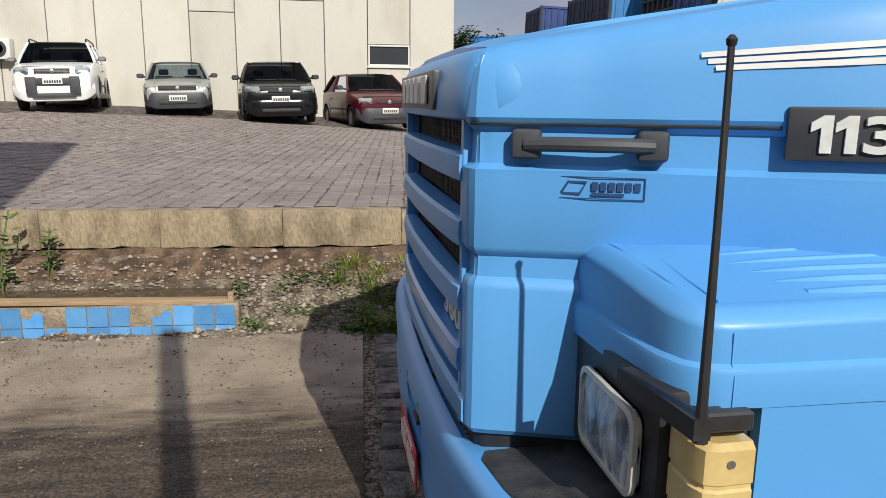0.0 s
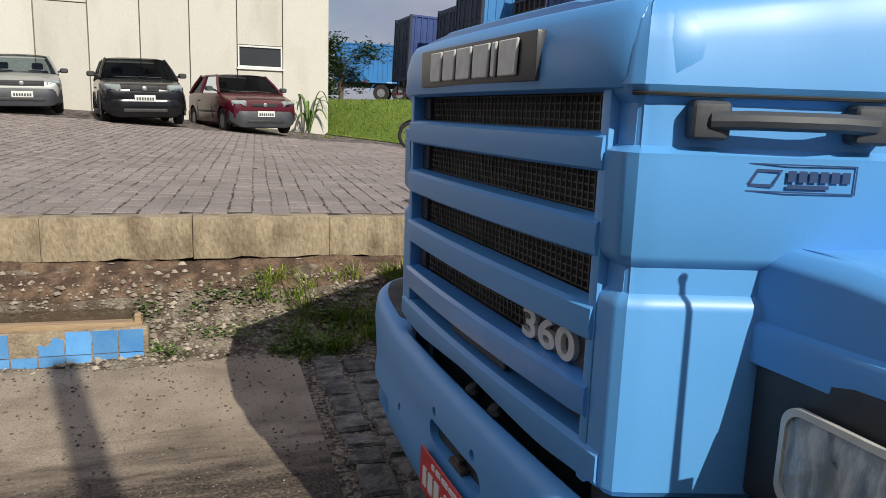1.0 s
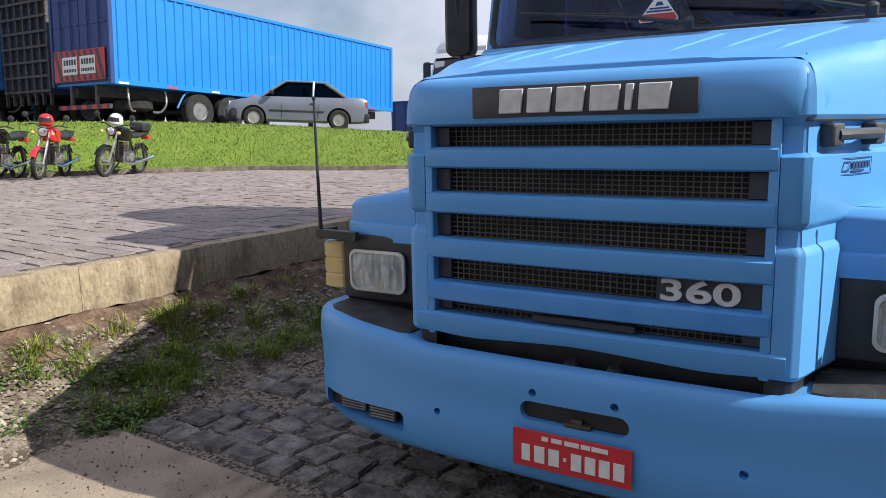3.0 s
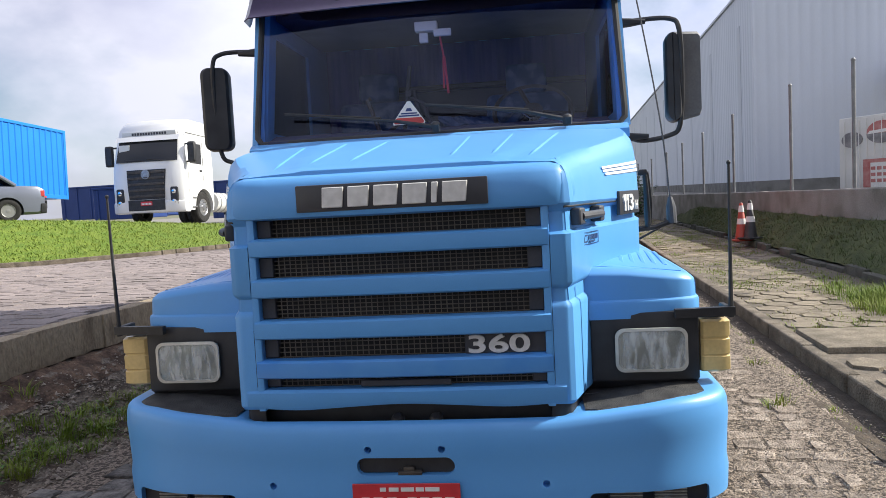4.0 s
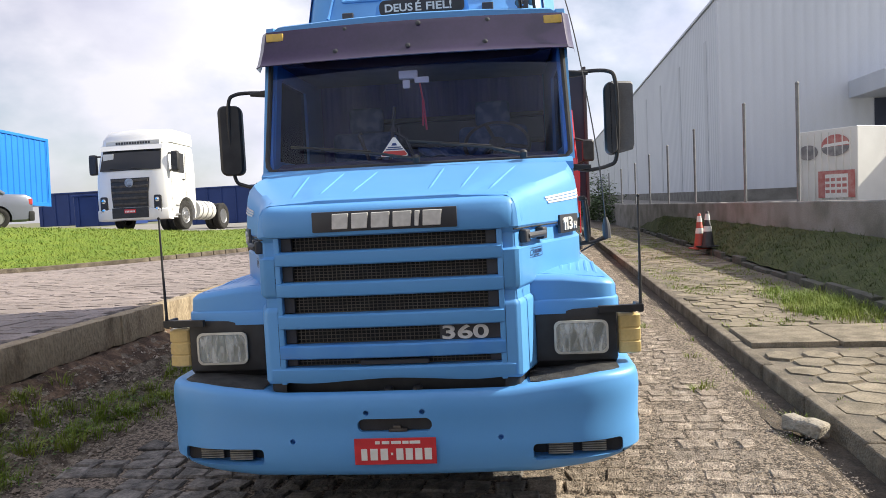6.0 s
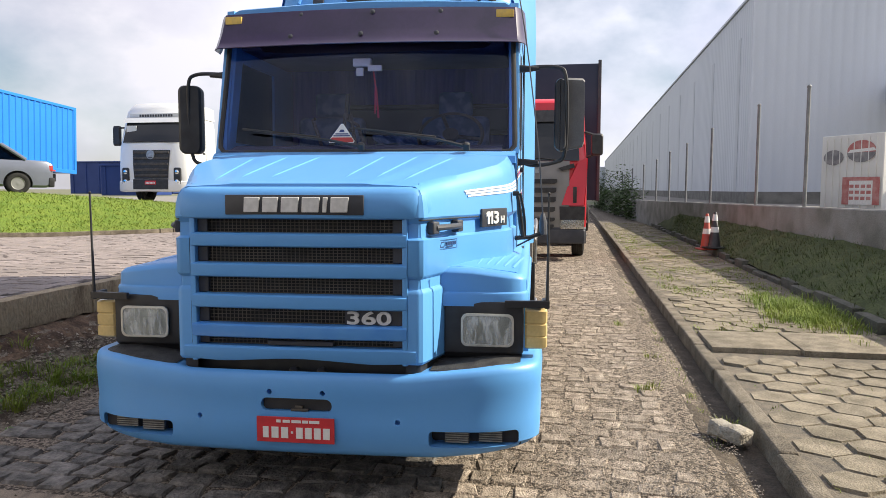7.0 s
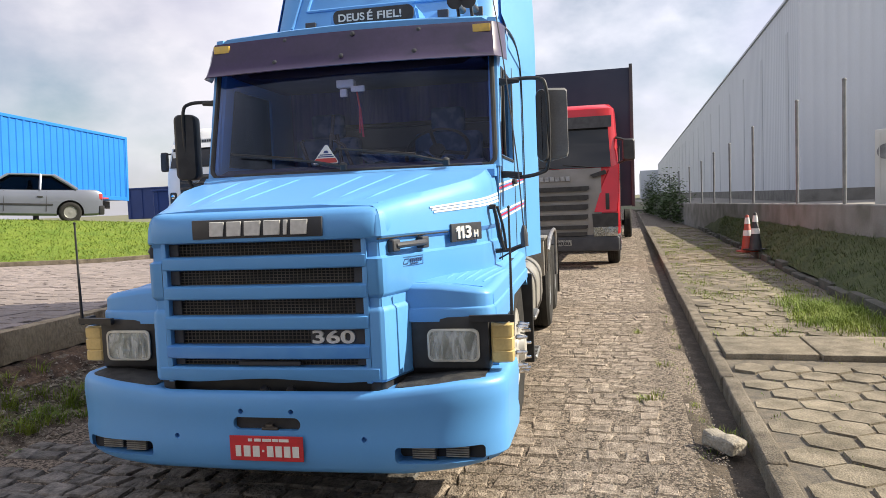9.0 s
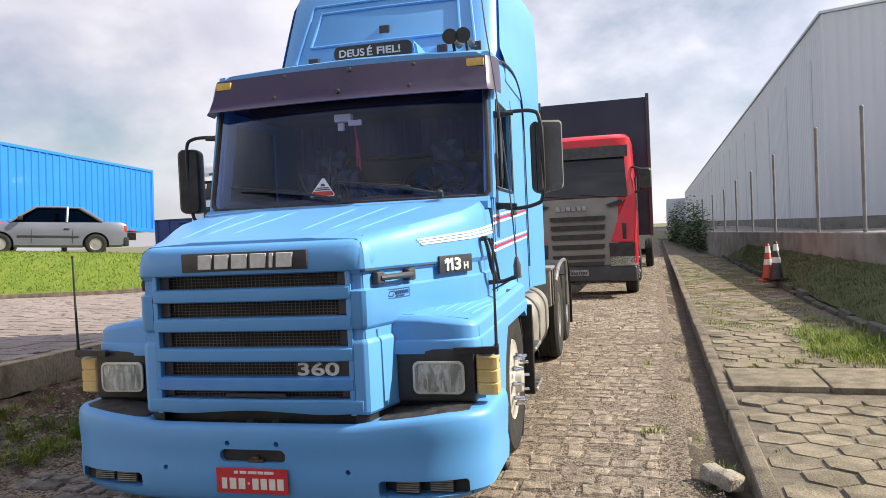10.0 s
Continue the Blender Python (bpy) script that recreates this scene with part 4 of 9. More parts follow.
box(bm, 0.15, 0.17, -0.56, 0.56, 0.70, 1.42)
part("radiator", bm, MESH_BLACK, truck)
bm = B()
box(bm, 0.060, 0.075, -0.18, 0.16, 0.776, 0.800, 0.003, 1)
part("lower_mesh_strip", bm, GREY_PLASTIC, truck)
# badge plate with its raised shapes (drawn as plain slanted blocks)
bm = B()
box(bm, 0.012, 0.034, -0.350, 0.350, 1.436, 1.534, 0.006, 2)
badge = part("badge_plate", bm, LOGO_GREY, truck, "dark grey badge plate")


def stroke(bm, pts, w, m, t=0.006):
    """A flat bent band through (x, y) points, in a plane given by m."""
    pts = [Vector((p[0], p[1], 0)) for p in pts]
    left, right = [], []
    for i, p in enumerate(pts):
        d = (pts[min(i + 1, len(pts) - 1)] - pts[max(i - 1, 0)]).normalized()
        q = Vector((-d.y, d.x, 0)) * w / 2
        left.append(p + q)
        right.append(p - q)
    lo = [m @ p for p in left], [m @ p for p in right]
    up = Vector((0, 0, t))
    hi = [m @ (p + up) for p in left], [m @ (p + up) for p in right]
    rings = [[lo[0][i], lo[1][i], hi[1][i], hi[0][i]] for i in range(len(pts))]
    loft(bm, rings)


plane = pose(0.0105, 0, 1.486) @ FACE_FRONT
W6 = [0.088, 0.088, 0.098, 0.098, 0.032, 0.098]
xx = -0.258
for k, w in enumerate(W6):
    bm = B()
    # six pale raised blocks, leaning a little
    prism(bm, [(xx + 0.006, -0.037), (xx + w - 0.006, -0.037), (xx + w + 0.002, 0.037), (xx + 0.010, 0.037)], "z", 0, 0.007)
    bmesh.ops.bevel(bm, geom=bm.edges[:], offset=0.0025, segments=1, affect="EDGES")
    bmesh.ops.transform(bm, matrix=plane, verts=bm.verts)
    part("badge_block", bm, BADGE_SILVER, badge, "pale raised badge block")
    xx += w + 0.0068
lettering("model_number", "360", 0.068, BADGE_SILVER, pose(0.072, -0.362, 0.924) @ FACE_FRONT, truck, 0.225, 0.012, "pale raised figures", 0.022)
bm = B()
box(bm, 0.078, 0.098, -0.535, -0.235, 0.886, 0.963, 0.003, 1)
part("figure_backing", bm, LOGO_GREY, truck)

# fenders, headlights, indicators
AXLE = 1.80
for side in (1, -1):
    s = side
    plan = [(0.287, 0.58), (0.290, 0.70), (0.297, 0.85), (0.307, 0.98), (0.315, 1.050), (0.332, 1.098), (0.358, 1.122), (0.395, 1.132), (0.46, 1.137), (0.70, 1.139), (1.0, 1.139), (1.43, 1.139), (2.36, 1.139)]

    def fender_top(x, y=1.2):
        """Height of the fender: level at the outer edge, rising towards the bonnet."""
        out, inn = 1.124 + 0.02 * max(0.0, x - 0.40), 1.163 + 0.085 * max(0.0, x - 0.40)
        return out + (inn - out) * max(0.0, min(1.0, (1.125 - y) / 0.32))
    bm = B()
    rings = []
    for i, (x, y) in enumerate(plan):
        a, b = plan[max(i - 1, 0)], plan[min(i + 1, len(plan) - 1)]
        nx, ny = -(b[1] - a[1]), (b[0] - a[0])
        l = math.hypot(nx, ny)
        nx, ny = nx / l, ny / l
        zt = fender_top(x, y)
        prof = [(0.960, 0.012), (1.018, 0.013), (1.027, 0.010), (1.034, 0.001), (zt - 0.034, -0.002), (zt - 0.029, -0.003), (zt - 0.022, -0.007), (zt - 0.006, -0.025), (zt - 0.0015, -0.034), (zt, -0.046)]
        rings.append([(x + nx * o, s * (y + ny * o), z) for z, o in prof])
    loft(bm, rings, closed=False)
    edge = [Vector(r[-1]) for r in rings]

    def fender_top_at(a, b):
        f = b * (len(edge) - 1)
        k = min(int(f), len(edge) - 2)
        e = edge[k].lerp(edge[k + 1], f - k)
        xi = max(0.33, e.x)
        q = 0.0
        while hood_plan(q)[0] < xi and q < 1:
            q += 0.01
        inn = Vector((xi, s * (hood_plan(q)[1] - 0.03), 0))
        p = inn.lerp(e, 1 - (1 - a) ** 1.8)
        if a < 1:
            p.z = fender_top(p.x, abs(p.y) + 0.046 * a)
        return p
    grid(bm, fender_top_at, 14, 44)
    bmesh.ops.remove_doubles(bm, verts=bm.verts[:], dist=0.0004)
    fender = part("fender", bm, TRUCK_BLUE, truck, angle=33)
    for pts in ([(0.402, 0.72, 0), (0.396, 0.86, 0), (0.395, 0.98, 0), (0.399, 1.08, 0)],):
        bm = B()
        tube(bm, [(x, s * y, fender_top(x, y + 0.03) + 0.001) for x, y, _ in pts], 0.0022, 5)
        tube(bm, [(0.400, s * 1.1335, 1.088), (0.400, s * 1.1345, 1.037), (0.400, s * 1.1465, 1.016), (0.400, s * 1.1465, 0.96)], 0.0012, 5)
        part("panel_seam", bm, TRUCK_BLUE, fender)
    for k in range(5):
        bm = B()
        rings = []
        for i in range(11):
            x = 0.46 + 0.03 * k + 0.62 * i / 10
            y = 0.86 + 0.048 * k + 0.055 * i / 10
            h = 0.006 * min(1.0, i * 0.6, (10 - i) * 0.6 + 0.02) + 0.0005
            z = fender_top(x, y + 0.02) - 0.001
            rings.append([(x, s * (y - 0.014), z - 0.004), (x, s * (y - 0.006), z + h), (x, s * (y + 0.006), z + h), (x, s * (y + 0.014), z - 0.004)])
        loft(bm, rings)
        part("rib", bm, TRUCK_BLUE, fender)
    # side panel with the wheel arch
    arc = [(AXLE + 0.66 * math.cos(a), min(0.99, 0.50 + 0.62 * math.sin(a))) for a in (math.pi * (1 - 0.02) * (1 - i / 20) + 0.02 for i in range(21))]
    poly = [(0.455, 0.995), (0.455, 0.52), (0.70, 0.52)] + [p for p in arc if 0.70 < p[0] < AXLE + 0.50] + [(AXLE + 0.56, 0.90), (AXLE + 0.56, 0.995)]
    bm = B()
    prism(bm, poly, "y", s * 1.085, s * 1.1465)
    part("fender_side", bm, TRUCK_BLUE, truck)
    bm = B()
    lathe(bm, [(0.64, -0.24), (0.66, -0.24), (0.66, 0.24), (0.64, 0.24)], (AXLE, s * 0.86, 0.50), (0, 1, 0), 32, True)
    part("wheel_housing", bm, BLACK_PLASTIC, truck)
    # lamp box
    before = set(truck.children)
    bm = B()
    box(bm, 0.262, 0.50, s * 0.915 - 0.205, s * 0.915 + 0.205, 0.715, 0.985, 0.012, 2)
    lamp_box = part("lamp_housing", bm, BLACK_PLASTIC, truck)
    ob = cut(lamp_box, [cutter((lambda b: (prism(b, rounded(0.262, 0.160, 0.028, 5, s * 0.936, 0.840), "x", 0.20, 0.40), b)[1])(B()))])
    head = None
    bm = B()
    outer, inn = rounded(0.272, 0.170, 0.034, 6, s * 0.936, 0.840), rounded(0.250, 0.148, 0.030, 6, s * 0.936, 0.840)
    loft(bm, [[(0.250, y, z) for y, z in outer], [(0.240, y, z) for y, z in outer], [(0.238, y, z) for y, z in inn], [(0.262, y, z) for y, z in inn]])
    head = part("headlight", bm, LAMP_RIM, truck, "headlight with a pale cream rim")
    bm = B()
    grid(bm, lambda a, b: Vector((0.352 - 0.098 * min(1.0, ((2 * a - 1) ** 2 * 0.95 + (2 * b - 1) ** 2 * 0.55)) + (0.0030 * math.sin(a * 17) + 0.0018 * math.sin(a * 29 + 1)) * (1 if b < 0.55 else 0.6), s * (0.936 + 0.128 * (2 * a - 1)), 0.840 + 0.076 * (2 * b - 1))), 48, 14)
    part("reflector", bm, LAMP_MIRROR, head)
    bm = B()
    lathe(bm, [(0.012, -0.03), (0.014, 0.0), (0.008, 0.02)], (0.31, s * 0.936, 0.845), (1, 0, 0), 12)
    part("bulb", bm, WHITE_MARK, head)
    bm = B()
    rings = []
    for k in range(5):
        q = k / 4
        sc = 1 - q
        rings.append([(0.243 - 0.007 * (1 - sc ** 2), s * 0.936 + (y - s * 0.936) * max(sc, 0.02), 0.840 + (z - 0.840) * max(sc, 0.02)) for y, z in inn])
    loft(bm, rings)
    ob = part("lens", bm, FLUTED, head)
    ob.visible_shadow = False
    for z in (0.80, 0.93):
        bm = B()
        lathe(bm, [(0.009, 0), (0.011, 0.006), (0.006, 0.010)], (0.27, s * 0.655, z), (-1, 0, 0), 12)
        part("rubber_stop", bm, BLACK_PLASTIC, truck)
    # indicator
    bm = B()
    prof = [(0.300, 1.128), (0.290, 1.138), (0.287, 1.16), (0.288, 1.212), (0.298, 1.236), (0.320, 1.243), (0.379, 1.240), (0.379, 1.128)]
    rings = []
    for z, e in ((0.742, 0.01), (0.750, 0), (0.800, 0), (0.804, 0.004), (0.808, 0.004), (0.812, 0), (0.866, 0), (0.870, 0.004), (0.876, 0.004), (0.880, 0), (0.936, 0), (0.946, 0.01)):
        rings.append([(x + (e if x < 0.305 else 0), s * (y - (e if y > 1.165 else 0)), z) for x, y in prof])
    loft(bm, rings)
    ind = part("indicator_lamp", bm, AMBER, truck, "yellowed indicator lamp")
    bm = B()
    lathe(bm, [(0.007, 0), (0.007, 0.004)], (0.338, s * 1.241, 0.915), (0, s, 0), 10)
    part("screw", bm, STEEL, ind)
    # corner bracket with the position rod
    bm = B()
    rings = [[(x + dx, s * y, z) for dx, z in ((-0.014, 0.962), (-0.014, 0.996), (0.014, 0.996), (0.014, 0.962))] for x, y in ((0.254, 1.025), (0.262, 1.10), (0.273, 1.18), (0.280, 1.252))]
    loft(bm, rings)
    box(bm, 0.286, 0.373, s * 1.228 - 0.012, s * 1.228 + 0.012, 0.966, 0.998, 0.004, 1)
    box(bm, 0.300, 0.373, s * 1.14, s * 1.22, 0.952, 0.966, 0.003, 1)
    part("rod_bracket", bm, BLACK_PLASTIC, truck)
    bm = B()
    tube(bm, [(0.284, s * 1.240, 0.955), (0.283, s * 1.240, 1.02), (0.281, s * 1.242, 1.28), (0.279, s * 1.242, 1.540)], [0.0125, 0.0085, 0.0060, 0.0050], 8)
    lathe(bm, [(0.003, -0.010), (0.007, -0.005), (0.008, 0.002), (0.003, 0.008)], (0.279, s * 1.242, 1.541), (0, 0, 1), 10)
    part("corner_rod", bm, BLACK_PLASTIC, truck, "thin black corner marker rod")
    # skirt under the lamp box, black for the shade there, and the step pad
    bm = B()
    loft(bm, [[(0.290, s * 0.70, 0.714), (0.290, s * 1.115, 0.714), (0.45, s * 1.115, 0.714), (0.45, s * 0.70, 0.714)], [(0.352, s * 0.70, 0.650), (0.352, s * 1.10, 0.650), (0.45, s * 1.10, 0.650), (0.45, s * 0.70, 0.650)]])
    part("lamp_skirt", bm, BLACK_PLASTIC, truck)

    for o in set(truck.children) - before:
        o.matrix_local = Matrix.Translation((0.024 if o.name.split(".")[0] in ("lamp_housing", "headlight", "rubber_stop") else 0.008, 0, 0)) @ o.matrix_local
# bumper
def bumper_line(t):
    """Plan of the bumper's face; t from -1 to 1 across."""
    a = abs(t)
    if a < 0.62:
        return 0.008 + 0.035 * (a / 0.62) ** 2, math.copysign(0.88 * a / 0.62, t)
    q = (a - 0.62) / 0.38
    if q < 0.7:
        w = q / 0.7 * math.pi / 2
        return 0.043 + 0.20 * (1 - math.cos(w)) + 0.045 * math.sin(w), math.copysign(0.88 + 0.332 * math.sin(w), t)
    return 0.288 + (q - 0.7) / 0.3 * 0.42, math.copysign(1.212 + 0.010 * (q - 0.7) / 0.3, t)


def bumper_top(y):
    a = abs(y)
    return 0.645 + 0.048 * max(0.0, min(1.0, (a - 0.56) / 0.45))


bm = B()
N = 72
rings = []
for i in range(N + 1):
    t = -1 + 2 * i / N
    x, y = bumper_line(t)
    x2, y2 = bumper_line(min(1, t + 0.01))
    x1, y1 = bumper_line(max(-1, t - 0.01))
    nx, ny = -(y2 - y1), (x2 - x1)
    l = math.hypot(nx, ny)
    nx, ny = nx / l, ny / l
    zt = bumper_top(y)
    zb = 0.228 + 0.05 * max(0, (abs(y) - 0.7) / 0.5) + (0.10 * max(0.0, (abs(t) - 0.88) / 0.12))
    pod = max(0.0, min(1.0, (abs(y) - 0.56) / 0.10))
    rise, dp = -0.012 + 0.010 * pod, 0.42 + 0.58 * pod
    prof = [(0.15 * dp, zt + rise - 0.03), (0.14 * dp, zt + rise), (0.11 * dp, zt + rise + 0.004), (0.040, zt + 0.004), (0.020, zt - 0.002), (0.008, zt - 0.014), (0.001, zt - 0.036), (-0.003, zt - 0.09), (0.0, zt - 0.13), (0.006, 0.44), (0.0, 0.40), (0.004, 0.31), (0.018, zb + 0.035), (0.028, zb + 0.012), (0.045, zb), (0.11, zb + 0.004)]
    rings.append([(x - nx * d, y - ny * d, z) for d, z in prof])
loft(bm, rings)
bumper = part("front_bumper", bm, TRUCK_BLUE, truck, angle=40)
cutters = []
b = B()
prism(b, rounded(0.365, 0.068, 0.033, 6, 0.0, 0.487), "x", -0.1, 0.060)
cutters.append(cutter(b))
for s in (1, -1):
    b = B()
    prism(b, rounded(0.44, 0.082, 0.022, 4, s * 0.885, 0.333), "x", -0.1, 0.20)
    cutters.append(cutter(b))
for y, z in ((0.512, 0.412), (-0.512, 0.414), (0.137, 0.552), (-0.137, 0.552)):
    b = B()
    cyl(b, (-0.1, y, z), (0.06, y, z), 0.0135, seg=14)
    cutters.append(cutter(b))
cut(bumper, cutters)
# black plate stands in for the shade inside the tow slot
bm = B()
box(bm, 0.038, 0.062, -0.178, 0.178, 0.456, 0.518)
part("tow_slot_back", bm, BLACK_PLASTIC, bumper)
bm = B()
box(bm, 0.012, 0.04, -0.06, 0.03, 0.454, 0.468, 0.004, 2)
box(bm, 0.018, 0.04, -0.03, 0.01, 0.466, 0.482, 0.004, 2)
part("tow_bracket", bm, FRAME_DARK, bumper)
for s in (1, -1):
    bm = B()
    box(bm, 0.16, 0.18, s * 0.885 - 0.23, s * 0.885 + 0.23, 0.285, 0.385)
    part("vent_back", bm, BLACK_PLASTIC, bumper)
    for k, yy in enumerate((0.80, 0.965)):
        bm = B()
        box(bm, 0.09 + 0.035 * k, 0.13, s * yy - 0.062, s * yy + 0.062, 0.302, 0.362, 0.004, 1)
        part("fog_lamp_insert", bm, BLACK_PLASTIC, bumper)
        for i in range(5):
            bm = B()
            box(bm, 0.082 + 0.035 * k, 0.092 + 0.035 * k, s * yy - 0.058, s * yy + 0.058, 0.306 + 0.0115 * i, 0.312 + 0.0115 * i)
            part("rib", bm, RIB_GREY, bumper)
    # ledge behind the bumper's rim and the step pad on it
    ledge_rows, pad_rows = [], []
    for i in range(13):
        t = 0.440 + 0.355 * i / 12
        p, q = Vector((*bumper_line(t), 0)), Vector((*bumper_line(t + 0.01), 0))
        d = (q - p).normalized()
        w = p + Vector((d.y, -d.x, 0)) * 0.034
        z = bumper_top(p.y) + 0.006
        end = Vector((max(0.345, w.x + 0.03), min(w.y, 1.14), 0))
        ledge_rows.append([(v.x, s * v.y, zz) for v, zz in ((w, z - 0.03), (w, z - 0.006), (w.lerp(end, 0.3), z - 0.003), (end + Vector((0.05, 0, 0)), z - 0.003), (end + Vector((0.05, 0, 0)), z - 0.03))])
        if 1 <= i <= 11:
            k0 = 0.10 if i in (1, 11) else 0.03
            row = [(w.lerp(end, k0), z - 0.006), (w.lerp(end, k0 + 0.02), z + 0.003), (w.lerp(end, 0.32), z + 0.005), (w.lerp(end, 0.94 - k0), z + 0.006), (w.lerp(end, 0.97 - k0), z - 0.002)]
            pad_rows.append([(v.x, s * v.y, zz) for v, zz in row])
    bm = B()
    loft(bm, ledge_rows, closed=False)
    part("ledge", bm, TRUCK_BLUE, bumper)
    bm = B()
    loft(bm, pad_rows, closed=False)
    part("step_pad", bm, PLATE_TREAD, bumper, "black ribbed rubber step pad")
# gap between grille and bumper: a dark rubber skirt under the bonnet
bm = B()
box(bm, 0.16, 0.30, -0.60, 0.60, 0.50, 0.72, 0.02, 2)
for s in (1, -1):
    box(bm, 0.27, 0.40, s * 0.88 - 0.24, s * 0.88 + 0.24, 0.50, 0.68, 0.02, 2)
part("gap_panel", bm, BLACK_PLASTIC, truck)
for s in (1, -1):
    bm = B()
    rings = []
    for i in range(19):
        x, y = hood_plan(0.50 * i / 18)
        rings.append([(x + 0.035, s * (y - 0.022), 0.60), (x + 0.028, s * (y - 0.016), 0.655), (x + 0.028, s * (y - 0.016), 0.712)])
    loft(bm, rings, closed=False)
    part("bonnet_skirt", bm, BLACK_PLASTIC, truck)
for y in (0.03, -0.115):
    bm = B()
    lathe(bm, [(0.024, -0.02), (0.026, 0.0), (0.016, 0.012)], (0.075, y, 0.650), (-0.6, 0, 1), 14)
    part("latch_pin", bm, BLACK_PLASTIC, truck)
# number plate
bm = B()
box(bm, -0.008, -0.003, -0.200, 0.200, 0.300, 0.430, 0.002, 1)
plate = part("number_plate", bm, RED_PLATE, truck, "red number plate with plain white bars")
bm = B()
pm = pose(-0.0085, 0, 0.365) @ FACE_FRONT
for bx_, by_, bw_, bh_ in [(-0.152, -0.014, 0.034, 0.062), (-0.104, -0.014, 0.042, 0.062), (-0.054, -0.014, 0.042, 0.062), (-0.016, -0.012, 0.012, 0.012), (0.022, -0.014, 0.040, 0.062), (0.068, -0.014, 0.040, 0.062), (0.114, -0.014, 0.040, 0.062), (0.160, -0.014, 0.040, 0.062)]:
    bm = B()
    bars(bm, [(bx_, by_, bw_ * 0.86, bh_ * 0.9)], pm)
    part("plate_bar", bm, WHITE_MARK, plate)
bm = B()
bars(bm, [(-0.085, 0.044, 0.022, 0.014), (-0.045, 0.044, 0.036, 0.014), (0.006, 0.044, 0.048, 0.014), (0.052, 0.044, 0.030, 0.014), (0.098, 0.044, 0.052, 0.014)], pm)
part("town_bar", bm, WHITE_MARK, plate)["kind"] = "stuff"

# handle, badge, sticker, stripes on the bonnet's sides
def side_frame(x, side, z):
    """A plane on the bonnet's side at x, facing outwards: its x runs to the rear on the near side."""
    s = 0.0
    while hood_plan(s)[0] < x:
        s += 0.005
    a, b = hood_plan(s - 0.02), hood_plan(s + 0.02)
    y = hood_plan(s)[1]
    ang = math.degrees(math.atan2(b[1] - a[1], b[0] - a[0]))
    if side < 0:
        return pose(x, -y, z, 90, 0, -ang)
    return pose(x, y, z, 90, 0, 180 + ang)


SIDE_IN = [(0.0, 0.006), (0.45, 0.0), (0.72, -0.010), (0.88, -0.024), (1.0, -0.052)]
for s in (-1, 1):
    f = side_frame(0.292, s, 1.368)
    bm = B()
    for x in (-0.130, 0.130):
        box(bm, x - 0.032, x + 0.032, -0.030, 0.034, -0.016, 0.030, 0.012, 3, m=f)
    tube(bm, [f @ Vector(p) for p in ((-0.13, 0.002, 0.022), (-0.07, 0.004, 0.040), (0.07, 0.004, 0.040), (0.13, 0.002, 0.022))], 0.016, 10)
    part("bonnet_handle", bm, GREY_PLASTIC, truck, "dark plastic bonnet handle")
    f = side_frame(0.787, s, 1.402)
    bm = B()
    box(bm, -0.165, 0.165, -0.052, 0.052, -0.004, 0.013, 0.006, 2, m=f)
    bp = part("model_badge", bm, LOGO_GREY, truck, "dark grey model badge")
    for cx_ in (-0.104, -0.060):
        bm = B()
        prism(bm, [(cx_ - 0.002, -0.036), (cx_ + 0.019, -0.036), (cx_ + 0.019, 0.036), (cx_ + 0.002, 0.036), (cx_ - 0.020, 0.022), (cx_ - 0.020, 0.004), (cx_ - 0.002, 0.013)], "z", 0.012, 0.019)
        bmesh.ops.transform(bm, matrix=f, verts=bm.verts)
        part("badge_figure", bm, BADGE_SILVER, bp)
    lettering("badge_figure", "3", 0.072, BADGE_SILVER, f @ pose(0.002, 0.0, 0.017), bp, 0.064, 0.008, "", 0.03)
    lettering("badge_letter", "H", 0.042, BADGE_SILVER, f @ pose(0.088, -0.014, 0.017), bp, 0.046, 0.008, "", 0.03)
    f = side_frame(0.317, s, 1.280) @ Matrix.Scale(0.92, 4)
    bm = B()
    for x0, x1, y0, y1 in ((-0.102, 0.102, 0.0235, 0.026), (-0.102, 0.102, -0.026, -0.0235), (-0.102, -0.0995, -0.0235, 0.0235), (0.0995, 0.102, -0.0235, 0.0235)):
        box(bm, x0, x1, y0, y1, 0.0065, 0.0075, m=f)
    stroke(bm, [(-0.088, -0.014), (-0.072, 0.013), (-0.03, 0.013), (-0.045, -0.014), (-0.088, -0.014)], 0.006, f @ pose(0, 0, 0.0066), 0.001)
    for k in range(6):
        box(bm, -0.018 + 0.019 * k, -0.018 + 0.019 * k + 0.014, -0.006, 0.014, 0.0065, 0.0075, m=f)
    box(bm, -0.018, 0.055, -0.018, -0.011, 0.0065, 0.0075, m=f)
    part("dealer_sticker", bm, STICKER_NAVY, truck, "navy outlined dealer sticker")
    # three white stripes sweeping back over bonnet and door
    for k in range(3):
        bm = B()
        rows = []
        for i in range(24):
            x = 0.485 + 0.012 * (2 - k) + (1.488 - 0.485 - 0.012 * (2 - k)) * i / 23
            q = 0.0
            while hood_plan(q)[0] < x and q < 1:
                q += 0.004
            y = hood_plan(min(q, 1))[1] + 0.0022
            zc = 1.526 + 0.045 * (x - 0.6) + (0.0135 + 0.010 * (x - 0.5)) * k
            zc1 = zc + 0.010 + 0.007 * (x - 0.5)
            rows.append([(x, s * (y + lerp_rows(SIDE_IN, (zz - 1.425) / (hood_top(x) - 1.425))[1]), zz) for zz in (zc, (zc + zc1) / 2, zc1)])
        loft(bm, rows, closed=False)
        part("stripe", bm, WHITE_STRIPE, truck, "white vinyl stripe")

